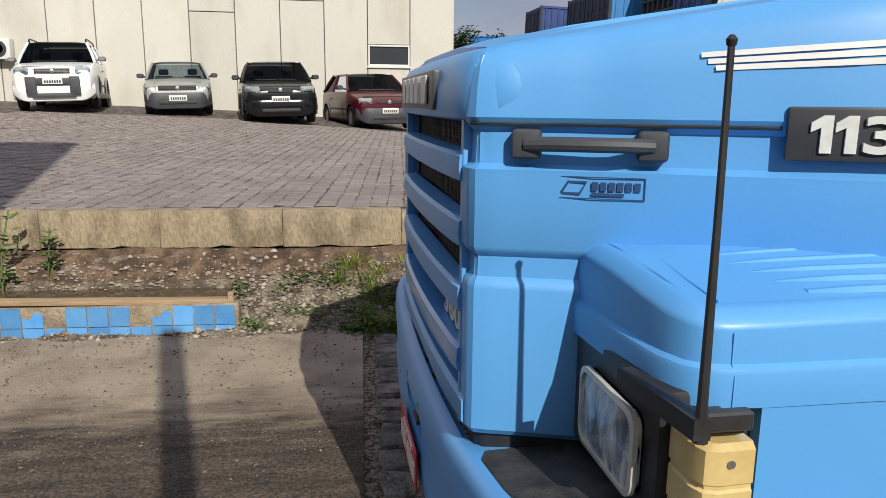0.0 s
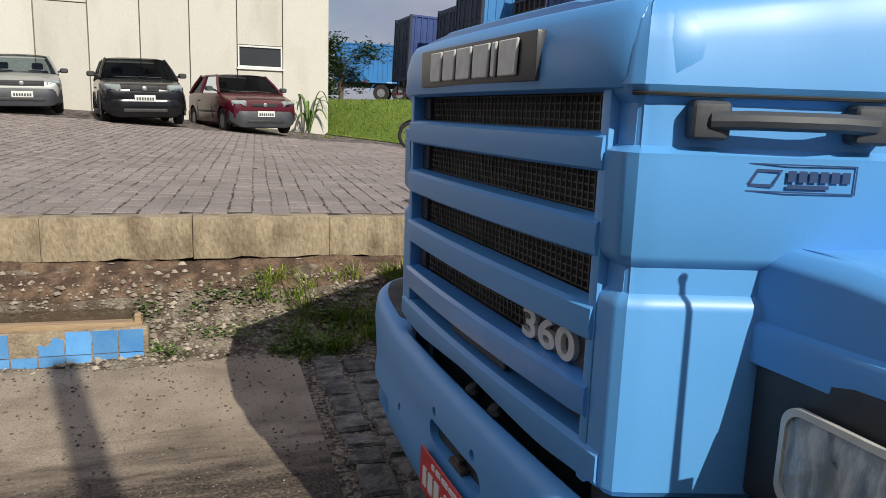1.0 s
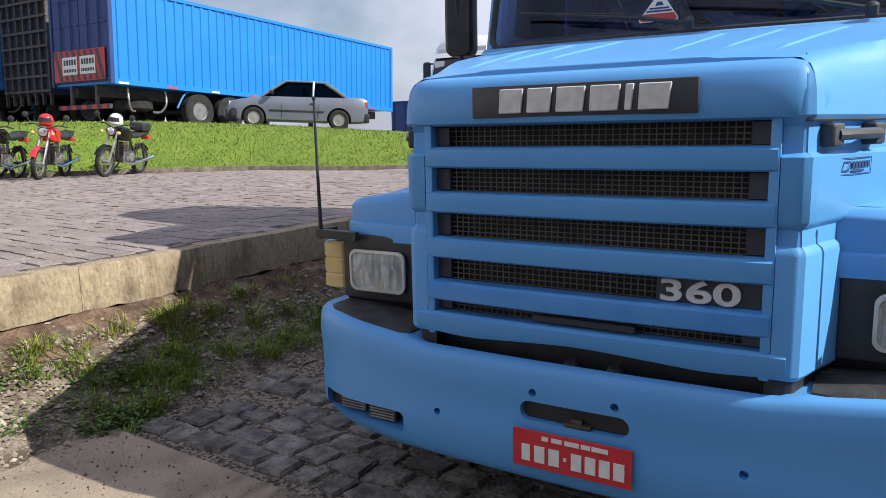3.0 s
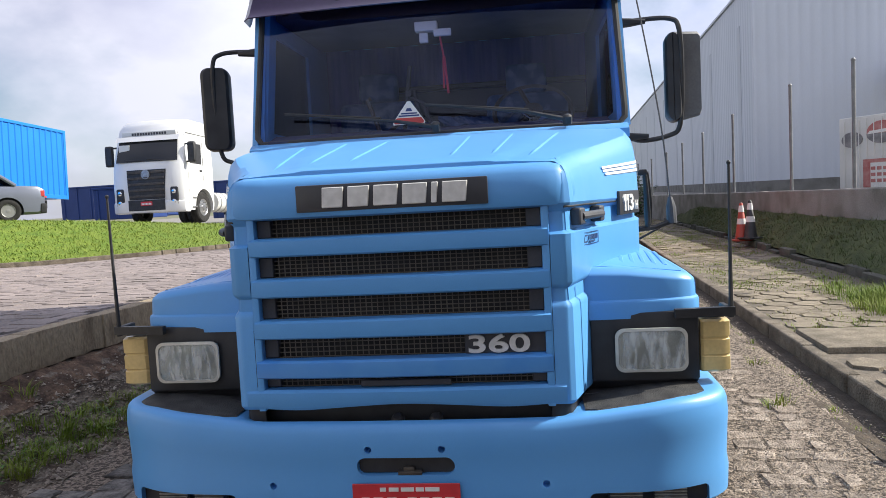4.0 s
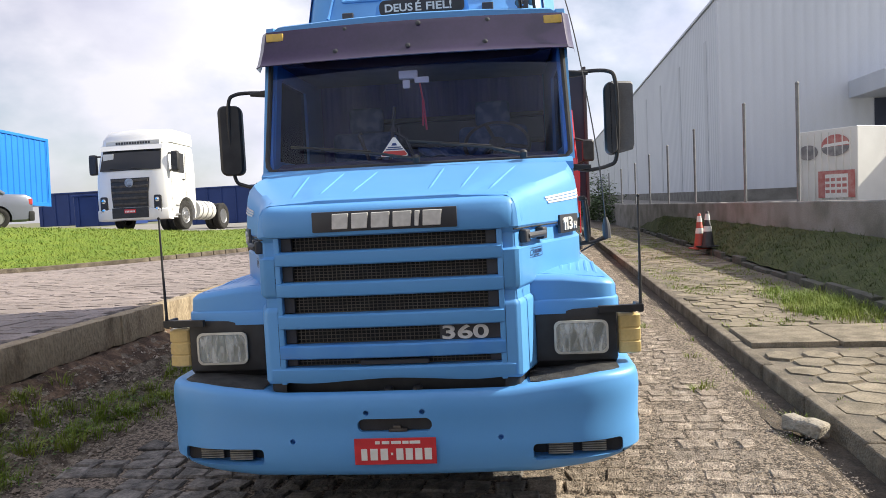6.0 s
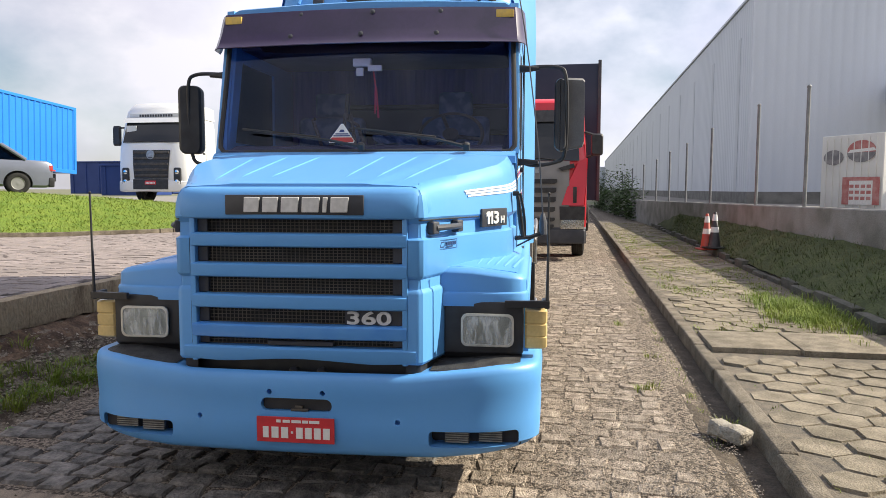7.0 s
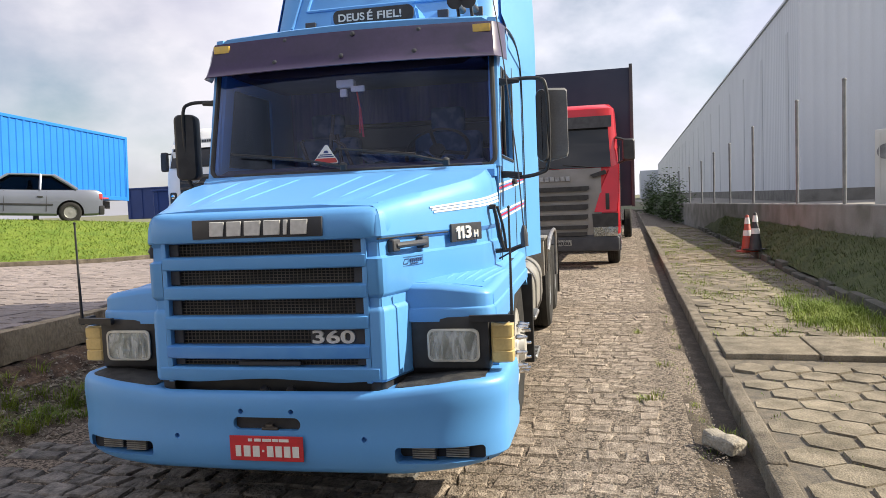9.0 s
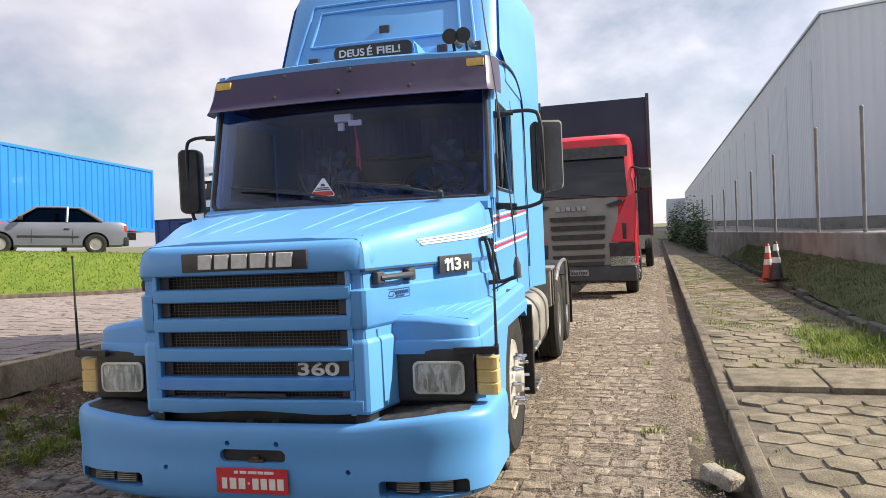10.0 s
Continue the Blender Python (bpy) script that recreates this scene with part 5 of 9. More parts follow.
# cab
before_cab = set(truck.children)
CABX1 = 3.35
for s in (1, -1):
    # door and side wall with the window opening
    bm = B()
    outer = [(1.40, 0.98), (CABX1, 0.98), (CABX1, 2.78), (1.66, 2.78), (1.44, 1.90)]
    prism(bm, outer, "y", s * 0.995, s * 1.05)
    side_wall = part("cab_side", bm, TRUCK_BLUE, truck)
    b = B()
    prism(b, [(1.60, 1.86), (2.42, 1.86), (2.42, 2.46), (1.76, 2.46)], "y", s * 0.9, s * 1.1)
    cut(side_wall, [cutter(b)])
    bm = B()
    prism(bm, [(1.60, 1.86), (2.42, 1.86), (2.42, 2.46), (1.76, 2.46)], "y", s * 1.018, s * 1.024)
    part("side_window", bm, CAR_GLASS, truck)
    bm = B()
    for p, q in (((1.585, 1.845), (2.435, 1.845)), ((2.435, 1.845), (2.435, 2.475)), ((2.435, 2.475), (1.75, 2.475)), ((1.75, 2.475), (1.585, 1.845)), ((1.86, 1.86), (1.86, 2.46))):
        tube(bm, [(p[0], s * 1.05, p[1]), (q[0], s * 1.05, q[1])], 0.012, 6)
    part("window_rubber", bm, BLACK_PLASTIC, truck)
    bm = B()
    for p, q in (((1.47, 1.05), (1.47, 1.86)), ((2.52, 1.05), (2.52, 2.60)), ((1.47, 1.05), (2.52, 1.05))):
        tube(bm, [(p[0], s * 1.051, p[1]), (q[0], s * 1.051, q[1])], 0.0045, 5)
    part("door_gap", bm, BLACK_PLASTIC, truck)
    bm = B()
    box(bm, 2.28, 2.44, s * 1.065 - 0.016, s * 1.065 + 0.016, 1.66, 1.70, 0.008, 2)
    part("door_handle", bm, BLACK_PLASTIC, truck)
    for k, (z, mat) in enumerate(((1.585, WHITE_STRIPE), (1.610, RED_STRIPE), (1.635, WHITE_STRIPE), (1.40, WHITE_STRIPE), (1.425, RED_STRIPE), (1.45, WHITE_STRIPE))):
        bm = B()
        grid(bm, lambda a, c: Vector((1.405 + 1.9 * a, s * 1.0535, z + 0.055 * a * 1.9 + 0.016 * c - (0.02 * a * 1.9 if k > 2 else 0))), 8, 1)
        part("stripe", bm, mat, truck)
    # A-pillar
    bm = B()
    loft(bm, [[(1.405, s * 1.062, 1.77), (1.398, s * 1.026, 1.77), (1.46, s * 0.995, 1.77), (1.52, s * 1.062, 1.77)], [(1.62, s * 1.045, 2.80), (1.61, s * 0.990, 2.80), (1.68, s * 0.975, 2.80), (1.72, s * 1.06, 2.80)]])
    part("a_pillar", bm, TRUCK_BLUE, truck)
# cowl under the windscreen
bm = B()
rings = []
for i in range(21):
    y = -1.04 + 2.08 * i / 20
    bow = 0.05 * (1 - (y / 1.04) ** 2)
    rings.append([(1.46, y, 1.70), (1.30 - bow, y, 1.70), (1.30 - bow, y, 1.745), (1.34 - bow, y, 1.772), (1.42 - bow, y, 1.785), (1.46, y, 1.775)])
loft(bm, rings)
part("cowl", bm, TRUCK_BLUE, truck)


def screen_at(a, b):
    """Windscreen surface: a across, b up."""
    y = -0.004 + (a - 0.5) * 2 * (1.050 - 0.03 * b)
    x = 1.396 + 0.207 * b - 0.065 * (1 - (y / 1.05) ** 2)
    return Vector((x, y, 1.768 + 0.952 * b))


bm = B()
grid(bm, lambda a, b: screen_at(0.012 + 0.976 * a, 0.02 + 0.97 * b), 24, 10)
ws = part("windscreen", bm, SCREEN, truck, "large tinted windscreen")
ws.visible_shadow = False
bm = B()
grid(bm, lambda a, b: screen_at(0.045 + 0.915 * a, 0.985 - (0.225 + 0.03 * math.sin(a * 3.1) - 0.10 * max(0.0, a - 0.86) / 0.14 * (1 + 0.6 * math.sin(a * 90)) - 0.09 * max(0.0, 0.06 - a) / 0.06) * b) + Vector((0.006, 0, 0)), 60, 4)
part("sun_film", bm, FILM, ws, "dark sun film along the top of the glass")
bm = B()
path = [screen_at(i / 16 * 0.95 + 0.025, 0.012) for i in range(17)] + [screen_at(0.99, 0.05)] + [screen_at(0.992, 0.1 + 0.85 * i / 6) for i in range(7)]
path = [screen_at(0.008, 0.1 + 0.85 * (6 - i) / 6) for i in range(7)] + [screen_at(0.01, 0.05)] + path
tube(bm, path, 0.017, 8)
part("windscreen_rubber", bm, BLACK_PLASTIC, ws)
# roof
bm = B()
rings = []
for i in range(15):
    t = i / 14
    x = 1.60 + (CABX1 - 1.60) * t
    z = 2.80 + 0.10 * math.sin(min(1, t * 3.5) * math.pi / 2)
    rings.append([(x, -1.05, 2.74), (x, -1.035, z - 0.05), (x, -0.95, z), (x, -0.45, z + 0.025), (x, 0, z + 0.035), (x, 0.45, z + 0.025), (x, 0.95, z), (x, 1.035, z - 0.05), (x, 1.05, 2.74)])
loft(bm, rings)
part("cab_roof", bm, TRUCK_BLUE, truck)
bm = B()
box(bm, CABX1 - 0.05, CABX1, -1.0, 1.0, 0.98, 2.78)
part("cab_rear_wall", bm, TRUCK_BLUE, truck)
bm = B()
box(bm, 1.30, CABX1 - 0.06, -0.97, 0.97, 0.94, 0.99)
part("cab_floor", bm, CAB_DARK, truck)
# interior
bm = B()
rings = []
for i in range(13):
    y = -0.95 + 1.9 * i / 12
    rings.append([(1.36, y, 1.55), (1.36, y, 1.79), (1.50, y, 1.83), (1.72, y, 1.80), (1.80, y, 1.70), (1.80, y, 1.50)])
loft(bm, rings)
part("dashboard", bm, CAB_DARK, truck)
for y, w in ((-0.52, 0.56), (0.52, 0.56)):
    bm = B()
    box(bm, 2.00, 2.50, y - w / 2, y + w / 2, 1.25, 1.45, 0.05, 3)
    box(bm, 2.42, 2.58, y - w / 2, y + w / 2, 1.40, 2.12, 0.06, 3)
    box(bm, 2.45, 2.56, y - 0.14, y + 0.14, 2.12, 2.32, 0.04, 3)
    part("seat", bm, SEAT_CLOTH, truck)
bm = B()
lathe(bm, [(0.235, -0.014), (0.249, 0), (0.235, 0.014), (0.221, 0)], (1.86, -0.55, 1.92), (0.75, 0, -0.66), 36, True)
for a in (0.3, 2.4, 4.5):
    u_, v_ = frame_of((0.75, 0, -0.66))
    c0 = Vector((1.86, -0.55, 1.92))
    tube(bm, [c0, c0 + 0.23 * (math.cos(a) * u_ + math.sin(a) * v_)], 0.014, 6)
lathe(bm, [(0.06, -0.02), (0.06, 0.02)], (1.86, -0.55, 1.92), (0.75, 0, -0.66), 16)
tube(bm, [(1.86, -0.55, 1.92), (1.75, -0.55, 1.70)], 0.03, 8)
part("steering_wheel", bm, BLACK_PLASTIC, truck)
bm = B()
grid(bm, lambda a, b: Vector((2.72 + 0.03 * math.sin(a * 70), -0.95 + 1.9 * a, 1.30 + 1.25 * b)), 90, 2)
part("curtain", bm, CURTAIN, truck, "navy curtain behind the seats")
bm = B()
box(bm, 1.62, 2.6, -0.95, 0.95, 2.52, 2.60, 0.02, 2)
part("overhead_shelf", bm, CAB_DARK, truck)
# rails and band added to give the pale stripe across the windscreen
bm = B()
box(bm, 2.60, 2.66, -0.94, 0.62, 1.98, 2.02, 0.008, 1)
box(bm, 2.60, 2.66, -0.94, 0.62, 2.20, 2.235, 0.008, 1)
part("added_cab_rail", bm, BLACK_PLASTIC, truck, "dark rails added across the cab behind the seats")
bm = B()
box(bm, 2.66, 2.70, -0.94, 0.60, 2.02, 2.20, 0.008, 1)
part("added_cab_band", bm, GREY_PLASTIC, truck, "grey band added between the cab rails")
bm = B()
grid(bm, lambda a, b: Vector((1.80 + 0.25 * a + 0.02 * math.sin(a * 20), -0.75 + 0.78 * b, 1.80 + 0.10 * abs(math.sin(b * 4.6 + a * 2)) + 0.03 * math.sin(b * 19 + a * 9))), 12, 24)
part("cloth_on_dashboard", bm, SEAT_CLOTH, truck, "crumpled blue cloth on the dashboard")
bm = B()
for pts in (((1.60, 0.34, 1.80), (1.62, 0.42, 2.02), (1.62, 0.40, 2.03)), ((1.60, 0.10, 1.80), (1.62, 0.14, 2.06)), ((1.60, 0.02, 1.80), (1.61, 0.09, 1.98), (1.61, 0.16, 2.02)), ((1.58, 0.30, 1.82), (1.60, 0.12, 1.96)), ((1.58, 0.20, 1.82), (1.6, 0.16, 2.16), (1.6, 0.155, 2.20)), ((1.58, 0.34, 1.81), (1.58, 0.10, 1.80))):
    tube(bm, pts, 0.013, 6)
box(bm, 1.58, 1.62, 0.15, 0.19, 2.02, 2.06, 0.004, 1)
part("phone_holder", bm, BLACK_PLASTIC, truck, "spindly black holders on the dashboard")
bm = B()
box(bm, 1.56, 1.62, -0.02, 0.11, 2.385, 2.44, 0.008, 2)
box(bm, 1.55, 1.58, -0.10, 0.0, 2.35, 2.39, 0.006, 2)
box(bm, 1.56, 1.59, 0.035, 0.085, 2.32, 2.375, 0.006, 2)
part("toll_tag", bm, BOX_WHITE, truck, "white toll tags behind the windscreen")
bm = B()
tube(bm, [(1.60, -0.03, 2.36), (1.60, -0.05, 2.22)], 0.006, 6)
tube(bm, [(1.60, -0.05, 2.24), (1.60, -0.065, 2.03)], 0.007, 6)
tube(bm, [(1.60, -0.045, 2.24), (1.60, -0.04, 2.06)], 0.006, 6)
part("ribbon_charm", bm, RED_STRIPE, truck, "hanging red ribbons")
# triangular sticker on the glass
f = pose(1.350, 0.136, 1.894, 90 - 12, 0, -90) @ Matrix.Scale(0.88, 4)
bm = B()
prism(bm, [(-0.098, -0.065), (0.098, -0.065), (0.103, -0.05), (0.01, 0.085), (-0.01, 0.085), (-0.103, -0.05)], "z", -0.002, 0.0)
bmesh.ops.transform(bm, matrix=f, verts=bm.verts)
tri = part("triangle_sticker", bm, WHITE_MARK, ws, "red and white triangular sticker")
bm = B()
prism(bm, [(-0.090, -0.060), (0.090, -0.060), (0.096, -0.048), (0.078, -0.022), (-0.078, -0.022), (-0.096, -0.048)], "z", 0.0005, 0.0016)
bmesh.ops.transform(bm, matrix=f, verts=bm.verts)
part("sticker_band", bm, RED_PRINT, tri)
bm = B()
bars(bm, [(0, -0.009, 0.13, 0.008), (0, 0.006, 0.10, 0.008)], f)
prism(bm, [(-0.022, 0.020), (0.022, 0.020), (0.012, 0.040), (-0.012, 0.040)], "z", 0.0005, 0.0016)
for v in bm.verts[-8:]:
    v.co = f @ v.co
part("sticker_bar", bm, BLUE_DULL, tri)["kind"] = "stuff"
# wipers
for pts in (((1.285, -0.02, 1.806), (1.30, 0.20, 1.852), (1.335, 0.62, 1.905)), ((1.33, -0.72, 1.806), (1.30, -0.50, 1.86), (1.30, -0.18, 1.90))):
    bm = B()
    tube(bm, [Vector(p) + Vector((-0.035, 0, 0)) for p in pts], [0.013, 0.009, 0.006], 6)
    a, b_ = Vector(pts[1]), Vector(pts[2])
    d = (b_ - a).normalized()
    tube(bm, [b_ - d * 0.34 + Vector((-0.02, 0, 0.012)), b_ + d * 0.22 + Vector((-0.01, 0, 0.005))], 0.008, 6)
    lathe(bm, [(0.025, -0.02), (0.025, 0.02), (0.012, 0.03)], Vector(pts[0]) + Vector((-0.03, 0, 0)), (-0.4, 0, 1), 10)
    part("wiper", bm, BLACK_PLASTIC, truck, "black windscreen wiper")
# sun visor
bm = B()
rings = []
for i in range(41):
    t = -1 + 2 * i / 40
    if abs(t) < 0.93:
        y, back = t / 0.93 * 1.055, 0.0
    else:
        q = (abs(t) - 0.93) / 0.07
        y, back = math.copysign(1.055 + 0.03 * q, t), 0.20 * q
    bow = 0.035 * (1 - min(1, abs(y) / 1.03) ** 2)
    sag = 0.012 * (1 - min(1, abs(y) / 1.03) ** 2)
    pr = [(1.60, 2.770), (1.55, 2.757), (1.535, 2.728), (1.50, 2.615), (1.470, 2.562), (1.455, 2.532), (1.425, 2.503)]
    rows = [(x - bow + back, y * (1 + 0.022 * (2.8 - z) / 0.27), z + sag) for x, z in pr] + [(x - bow + back + 0.008, y * (1 + 0.022 * (2.8 - z) / 0.27), z + sag - 0.004) for x, z in pr[::-1]]
    rings.append(rows)
loft(bm, rings)
visor = part("sun_visor", bm, VISOR_PURPLE, truck, "faded purple acrylic sun visor")
for s in (1, -1):
    bm = B()
    box(bm, 1.512, 1.545, s * 0.957 - 0.060, s * 0.957 + 0.060, 2.684, 2.738, 0.005, 2)
    part("marker_lamp", bm, MARKER, visor, "small yellow marker lamp")
for y, z, x in ((0.52, 2.577, 1.45), (0.02, 2.582, 1.436), (-0.50, 2.577, 1.45), (0.46, 2.735, 1.515), (-0.05, 2.74, 1.50), (-0.52, 2.735, 1.515)):
    bm = B()
    lathe(bm, [(0.016, 0), (0.018, 0.006), (0.008, 0.012)], (x, y, z), (-1, 0, 0.3), 10)
    part("bolt", bm, GREY_PLASTIC, visor)
# roof sign
bm = B()
prism(bm, [(-0.40, 2.87), (0.37, 2.87), (0.335, 3.075), (0.27, 3.118), (-0.30, 3.118), (-0.365, 3.075)], "x", 2.17, 2.56)
bmesh.ops.bevel(bm, geom=bm.edges[:], offset=0.02, segments=2, affect="EDGES")
sign = part("roof_sign", bm, TRUCK_BLUE, truck, "blue roof sign box with a dark lettered face")
bm = B()
prism(bm, rounded(0.655, 0.118, 0.045, 5, -0.016, 3.028), "x", 2.152, 2.175)
part("sign_face", bm, BLACK_PLASTIC, sign)
for word, y, w in (("DEUS", 0.160, 0.215), ("\u00c9", 0.008, 0.045), ("FIEL!", -0.150, 0.195)):
    lettering("sign_word", word, 0.078 if word == "\u00c9" else 0.060, BADGE_SILVER, pose(2.150, y, 3.033 if word == "\u00c9" else 3.026) @ FACE_FRONT, sign, w, 0.006, "", 0.02)
# roof fairing
bm = B()
rings = []
FAIR = [(2.38, 2.86, 0.97), (2.43, 2.94, 0.98), (2.50, 3.08, 0.98), (2.63, 3.38, 0.965), (2.76, 3.67, 0.95), (2.92, 3.90, 0.93), (3.22, 4.02, 0.91)]
for x, z, w in FAIR:
    rings.append([(x + 0.45, -w, z - 0.04), (x + 0.12, -w, z - 0.02), (x + 0.03, -w + 0.06, z), (x - 0.02, -w + 0.20, z), (x - 0.04, 0, z), (x - 0.02, w - 0.20, z), (x + 0.03, w - 0.06, z), (x + 0.12, w, z - 0.02), (x + 0.45, w, z - 0.04)])
loft(bm, rings, closed=False)
fairing = part("roof_fairing", bm, TRUCK_BLUE, truck, angle=50)
for s in (1, -1):
    bm = B()
    loft(bm, [[(2.30, s * 1.056, 2.72), (3.33, s * 1.058, 2.72), (3.76, s * 1.165, 2.72)], [(2.42, s * 1.042, 2.90), (3.33, s * 1.058, 2.91), (3.77, s * 1.166, 2.92)], [(2.58, s * 0.98, 3.06), (3.33, s * 1.045, 3.08), (3.78, s * 1.165, 3.1)],
              [(2.71, s * 0.965, 3.36), (3.33, s * 1.03, 3.38), (3.80, s * 1.155, 3.4)], [(2.84, s * 0.95, 3.64), (3.33, s * 1.015, 3.64), (3.82, s * 1.14, 3.62)], [(3.02, s * 0.92, 3.86), (3.35, s * 0.98, 3.84), (3.84, s * 1.08, 3.74)]], closed=False)
    loft(bm, [[(CABX1 - 0.02, s * 1.057, 1.0), (3.76, s * 1.165, 1.0)], [(CABX1 - 0.02, s * 1.057, 2.74), (3.76, s * 1.165, 2.74)]], closed=False)
    deflector = part("side_deflector", bm, TRUCK_BLUE, fairing)
    bm = B()
    tube(bm, smooth_path([(1.95, s * 1.052, 2.80), (2.3, s * 1.056, 2.855), (2.75, s * 1.058, 2.87), (3.05, s * 1.060, 2.82), (3.25, s * 1.060, 2.72), (3.335, s * 1.060, 2.52), (3.345, s * 1.060, 2.1), (3.345, s * 1.060, 1.2)], 4), 0.009, 6)
    part("rubber_seam", bm, BLACK_PLASTIC, deflector, "dark rubber seam along the cab's corner")


def fair_at(y, q):
    """A point on the fairing's front; q from 0 (low) to 1."""
    f = q * (len(FAIR) - 1)
    i = min(int(f), len(FAIR) - 2)
    t = f - i
    x, z, w = [FAIR[i][k] + (FAIR[i + 1][k] - FAIR[i][k]) * t for k in range(3)]
    return Vector((x - 0.04 + 0.02 * min(1.0, (abs(y) / (w - 0.2)) ** 2), y, z))


bm = B()
for loop in ([(-0.66, 0.40), (-0.625, 0.585), (0.605, 0.585), (0.67, 0.40), (-0.66, 0.40)], [(-0.80, 0.30), (-0.72, 0.63), (0.69, 0.63), (0.79, 0.30)]):
    for a, b_ in zip(loop, loop[1:]):
        tube(bm, [fair_at(a[0] + (b_[0] - a[0]) * i / 8, a[1] + (b_[1] - a[1]) * i / 8) + Vector((-0.002, 0, 0)) for i in range(9)], 0.013, 6)
part("pressed_ridge", bm, TRUCK_BLUE, fairing)
for y, q in ((0.0, 0.455), (0.62, 0.30), (-0.52, 0.31), (0.86, 0.22), (-0.80, 0.31)):
    p = fair_at(y, q)
    bm = B()
    box(bm, p.x - 0.012, p.x + 0.02, y - 0.045, y + 0.045, p.z - 0.04, p.z + 0.04, 0.004, 1)
    part("fairing_bracket", bm, LOGO_GREY, fairing)
# horns
for y in (-0.752, -0.848):
    bm = B()
    lathe(bm, [(0.056, 0.0), (0.047, 0.03), (0.026, 0.09), (0.020, 0.30), (0.028, 0.33)], (1.685, y, 2.948), (1, 0, 0.05), 18)
    horn = part("horn", bm, BLACK_PLASTIC, truck, "black roof horn")
    bm = B()
    tube(bm, [(1.80, y, 2.94), (1.80, y - 0.01, 2.84)], 0.012, 6)
    part("horn_stand", bm, BLACK_PLASTIC, horn)
# mirrors
for s in (1, -1):
    yc, zc, w, h, turn = (1.372, 2.034, 0.175, 0.50, 16) if s > 0 else (1.345, 2.040, 0.090, 0.50, -6)
    bm = B()
    rings = []
    for x, sc in ((1.62, 0.74), (1.635, 0.93), (1.68, 1.0), (1.74, 1.0), (1.755, 0.96)):
        rings.append([(x, s * yc + y * sc, zc + z * (0.9 + 0.1 * sc)) for y, z in rounded(w, h, 0.048, 5)])
    loft(bm, rings)
    bmesh.ops.rotate(bm, cent=(1.68, s * yc, zc), matrix=Matrix.Rotation(radians(turn), 3, "Z"), verts=bm.verts)
    mir = part("mirror", bm, BLACK_PLASTIC, truck, "black rectangular door mirror")
    bm = B()
    rings = [[(x, s * yc + y * k, zc + z * k) for y, z in rounded(w - 0.02, 0.45, 0.04, 5)] for x, k in ((1.757, 1.0), (1.759, 0.98))]
    loft(bm, rings)
    bmesh.ops.rotate(bm, cent=(1.68, s * yc, zc), matrix=Matrix.Rotation(radians(turn), 3, "Z"), verts=bm.verts)
    part("mirror_glass", bm, MIRROR, mir)
    if s < 0:
        bm = B()
        rings = []
        for x, k in ((1.70, 0.94), (1.715, 1.0), (1.775, 1.0)):
            rings.append([(x + 0.12 * max(0.0, -y - 1.36), y, z) for y, z in ((-1.372, zc - 0.245 * k), (-1.50 * (0.985 + 0.015 * k), zc - 0.215 * k), (-1.51 * (0.985 + 0.015 * k), zc - 0.19 * k), (-1.51 * (0.985 + 0.015 * k), zc + 0.245 * k), (-1.495, zc + 0.26 * k), (-1.365, zc + 0.265 * k))])
        loft(bm, rings)
        part("mirror_shell", bm, SHELL_GREY, mir, "second mirror with a dusty grey shell")
    top, low, bend = zc + 0.305, zc - 0.335, 1.352 if s > 0 else 1.372
    bm = B()
    tube(bm, smooth_path([(1.62, s * 1.04, top + 0.005), (1.63, s * 1.16, top + 0.022), (1.62, s * (bend - 0.05), top + 0.015), (1.61, s * bend, top - 0.05), (1.63, s * (bend + 0.012), zc), (1.65, s * bend, low + 0.07), (1.66, s * (bend - 0.06), low + 0.01), (1.64, s * 1.15, low - 0.012), (1.60, s * 1.04, low + 0.03)], 6), 0.0135, 8)
    part("mirror_arm", bm, BLACK_PLASTIC, mir)
    for z in (top + 0.01, low + 0.01):
        bm = B()
        rings = [[(1.625 + x, s * y, z + zz) for x, zz in rounded(0.05 * k, 0.044 * k, 0.012, 3)] for y, k in ((1.035, 1.2), (1.10, 1.0), (1.19, 0.6))]
        loft(bm, rings)
        part("arm_mount", bm, BLACK_PLASTIC, mir)
# bonnet strap, its bracket and the whip aerial
bm = B()
tube(bm, smooth_path([(1.01, -1.062, 1.50), (1.04, -1.072, 1.44), (1.10, -1.085, 1.31), (1.19, -1.10, 1.215)], 4), [0.009, 0.010, 0.012, 0.012, 0.012, 0.013, 0.014, 0.015, 0.016, 0.016, 0.015, 0.013, 0.012], 8)
tube(bm, smooth_path([(1.045, -1.08, 1.50), (1.10, -1.10, 1.40), (1.15, -1.11, 1.30), (1.20, -1.11, 1.22)], 4), 0.009, 6)
box(bm, 1.00, 1.05, -1.075, -1.035, 1.485, 1.515, 0.008, 2)
part("bonnet_latch", bm, BLACK_PLASTIC, truck, "black bonnet hold-down strap")
bm = B()
tube(bm, [(1.16, -1.05, 1.215), (1.20, -1.14, 1.218), (1.225, -1.225, 1.245)], [0.016, 0.013, 0.016], 6)
tube(bm, [(1.22, -1.06, 1.16), (1.225, -1.22, 1.243)], 0.006, 6)
part("aerial_bracket", bm, BLACK_PLASTIC, truck)
bm = B()
tube(bm, [(1.42, 1.05, 1.62), (1.44, 1.06, 1.36), (1.46, 1.07, 1.29)], 0.022, 8)
part("bonnet_latch", bm, BLACK_PLASTIC, truck)
bm = B()
tube(bm, [(1.222, -1.228, 1.235), (1.226, -1.226, 1.32), (1.232, -1.224, 1.37)], [0.026, 0.025, 0.011], 10)
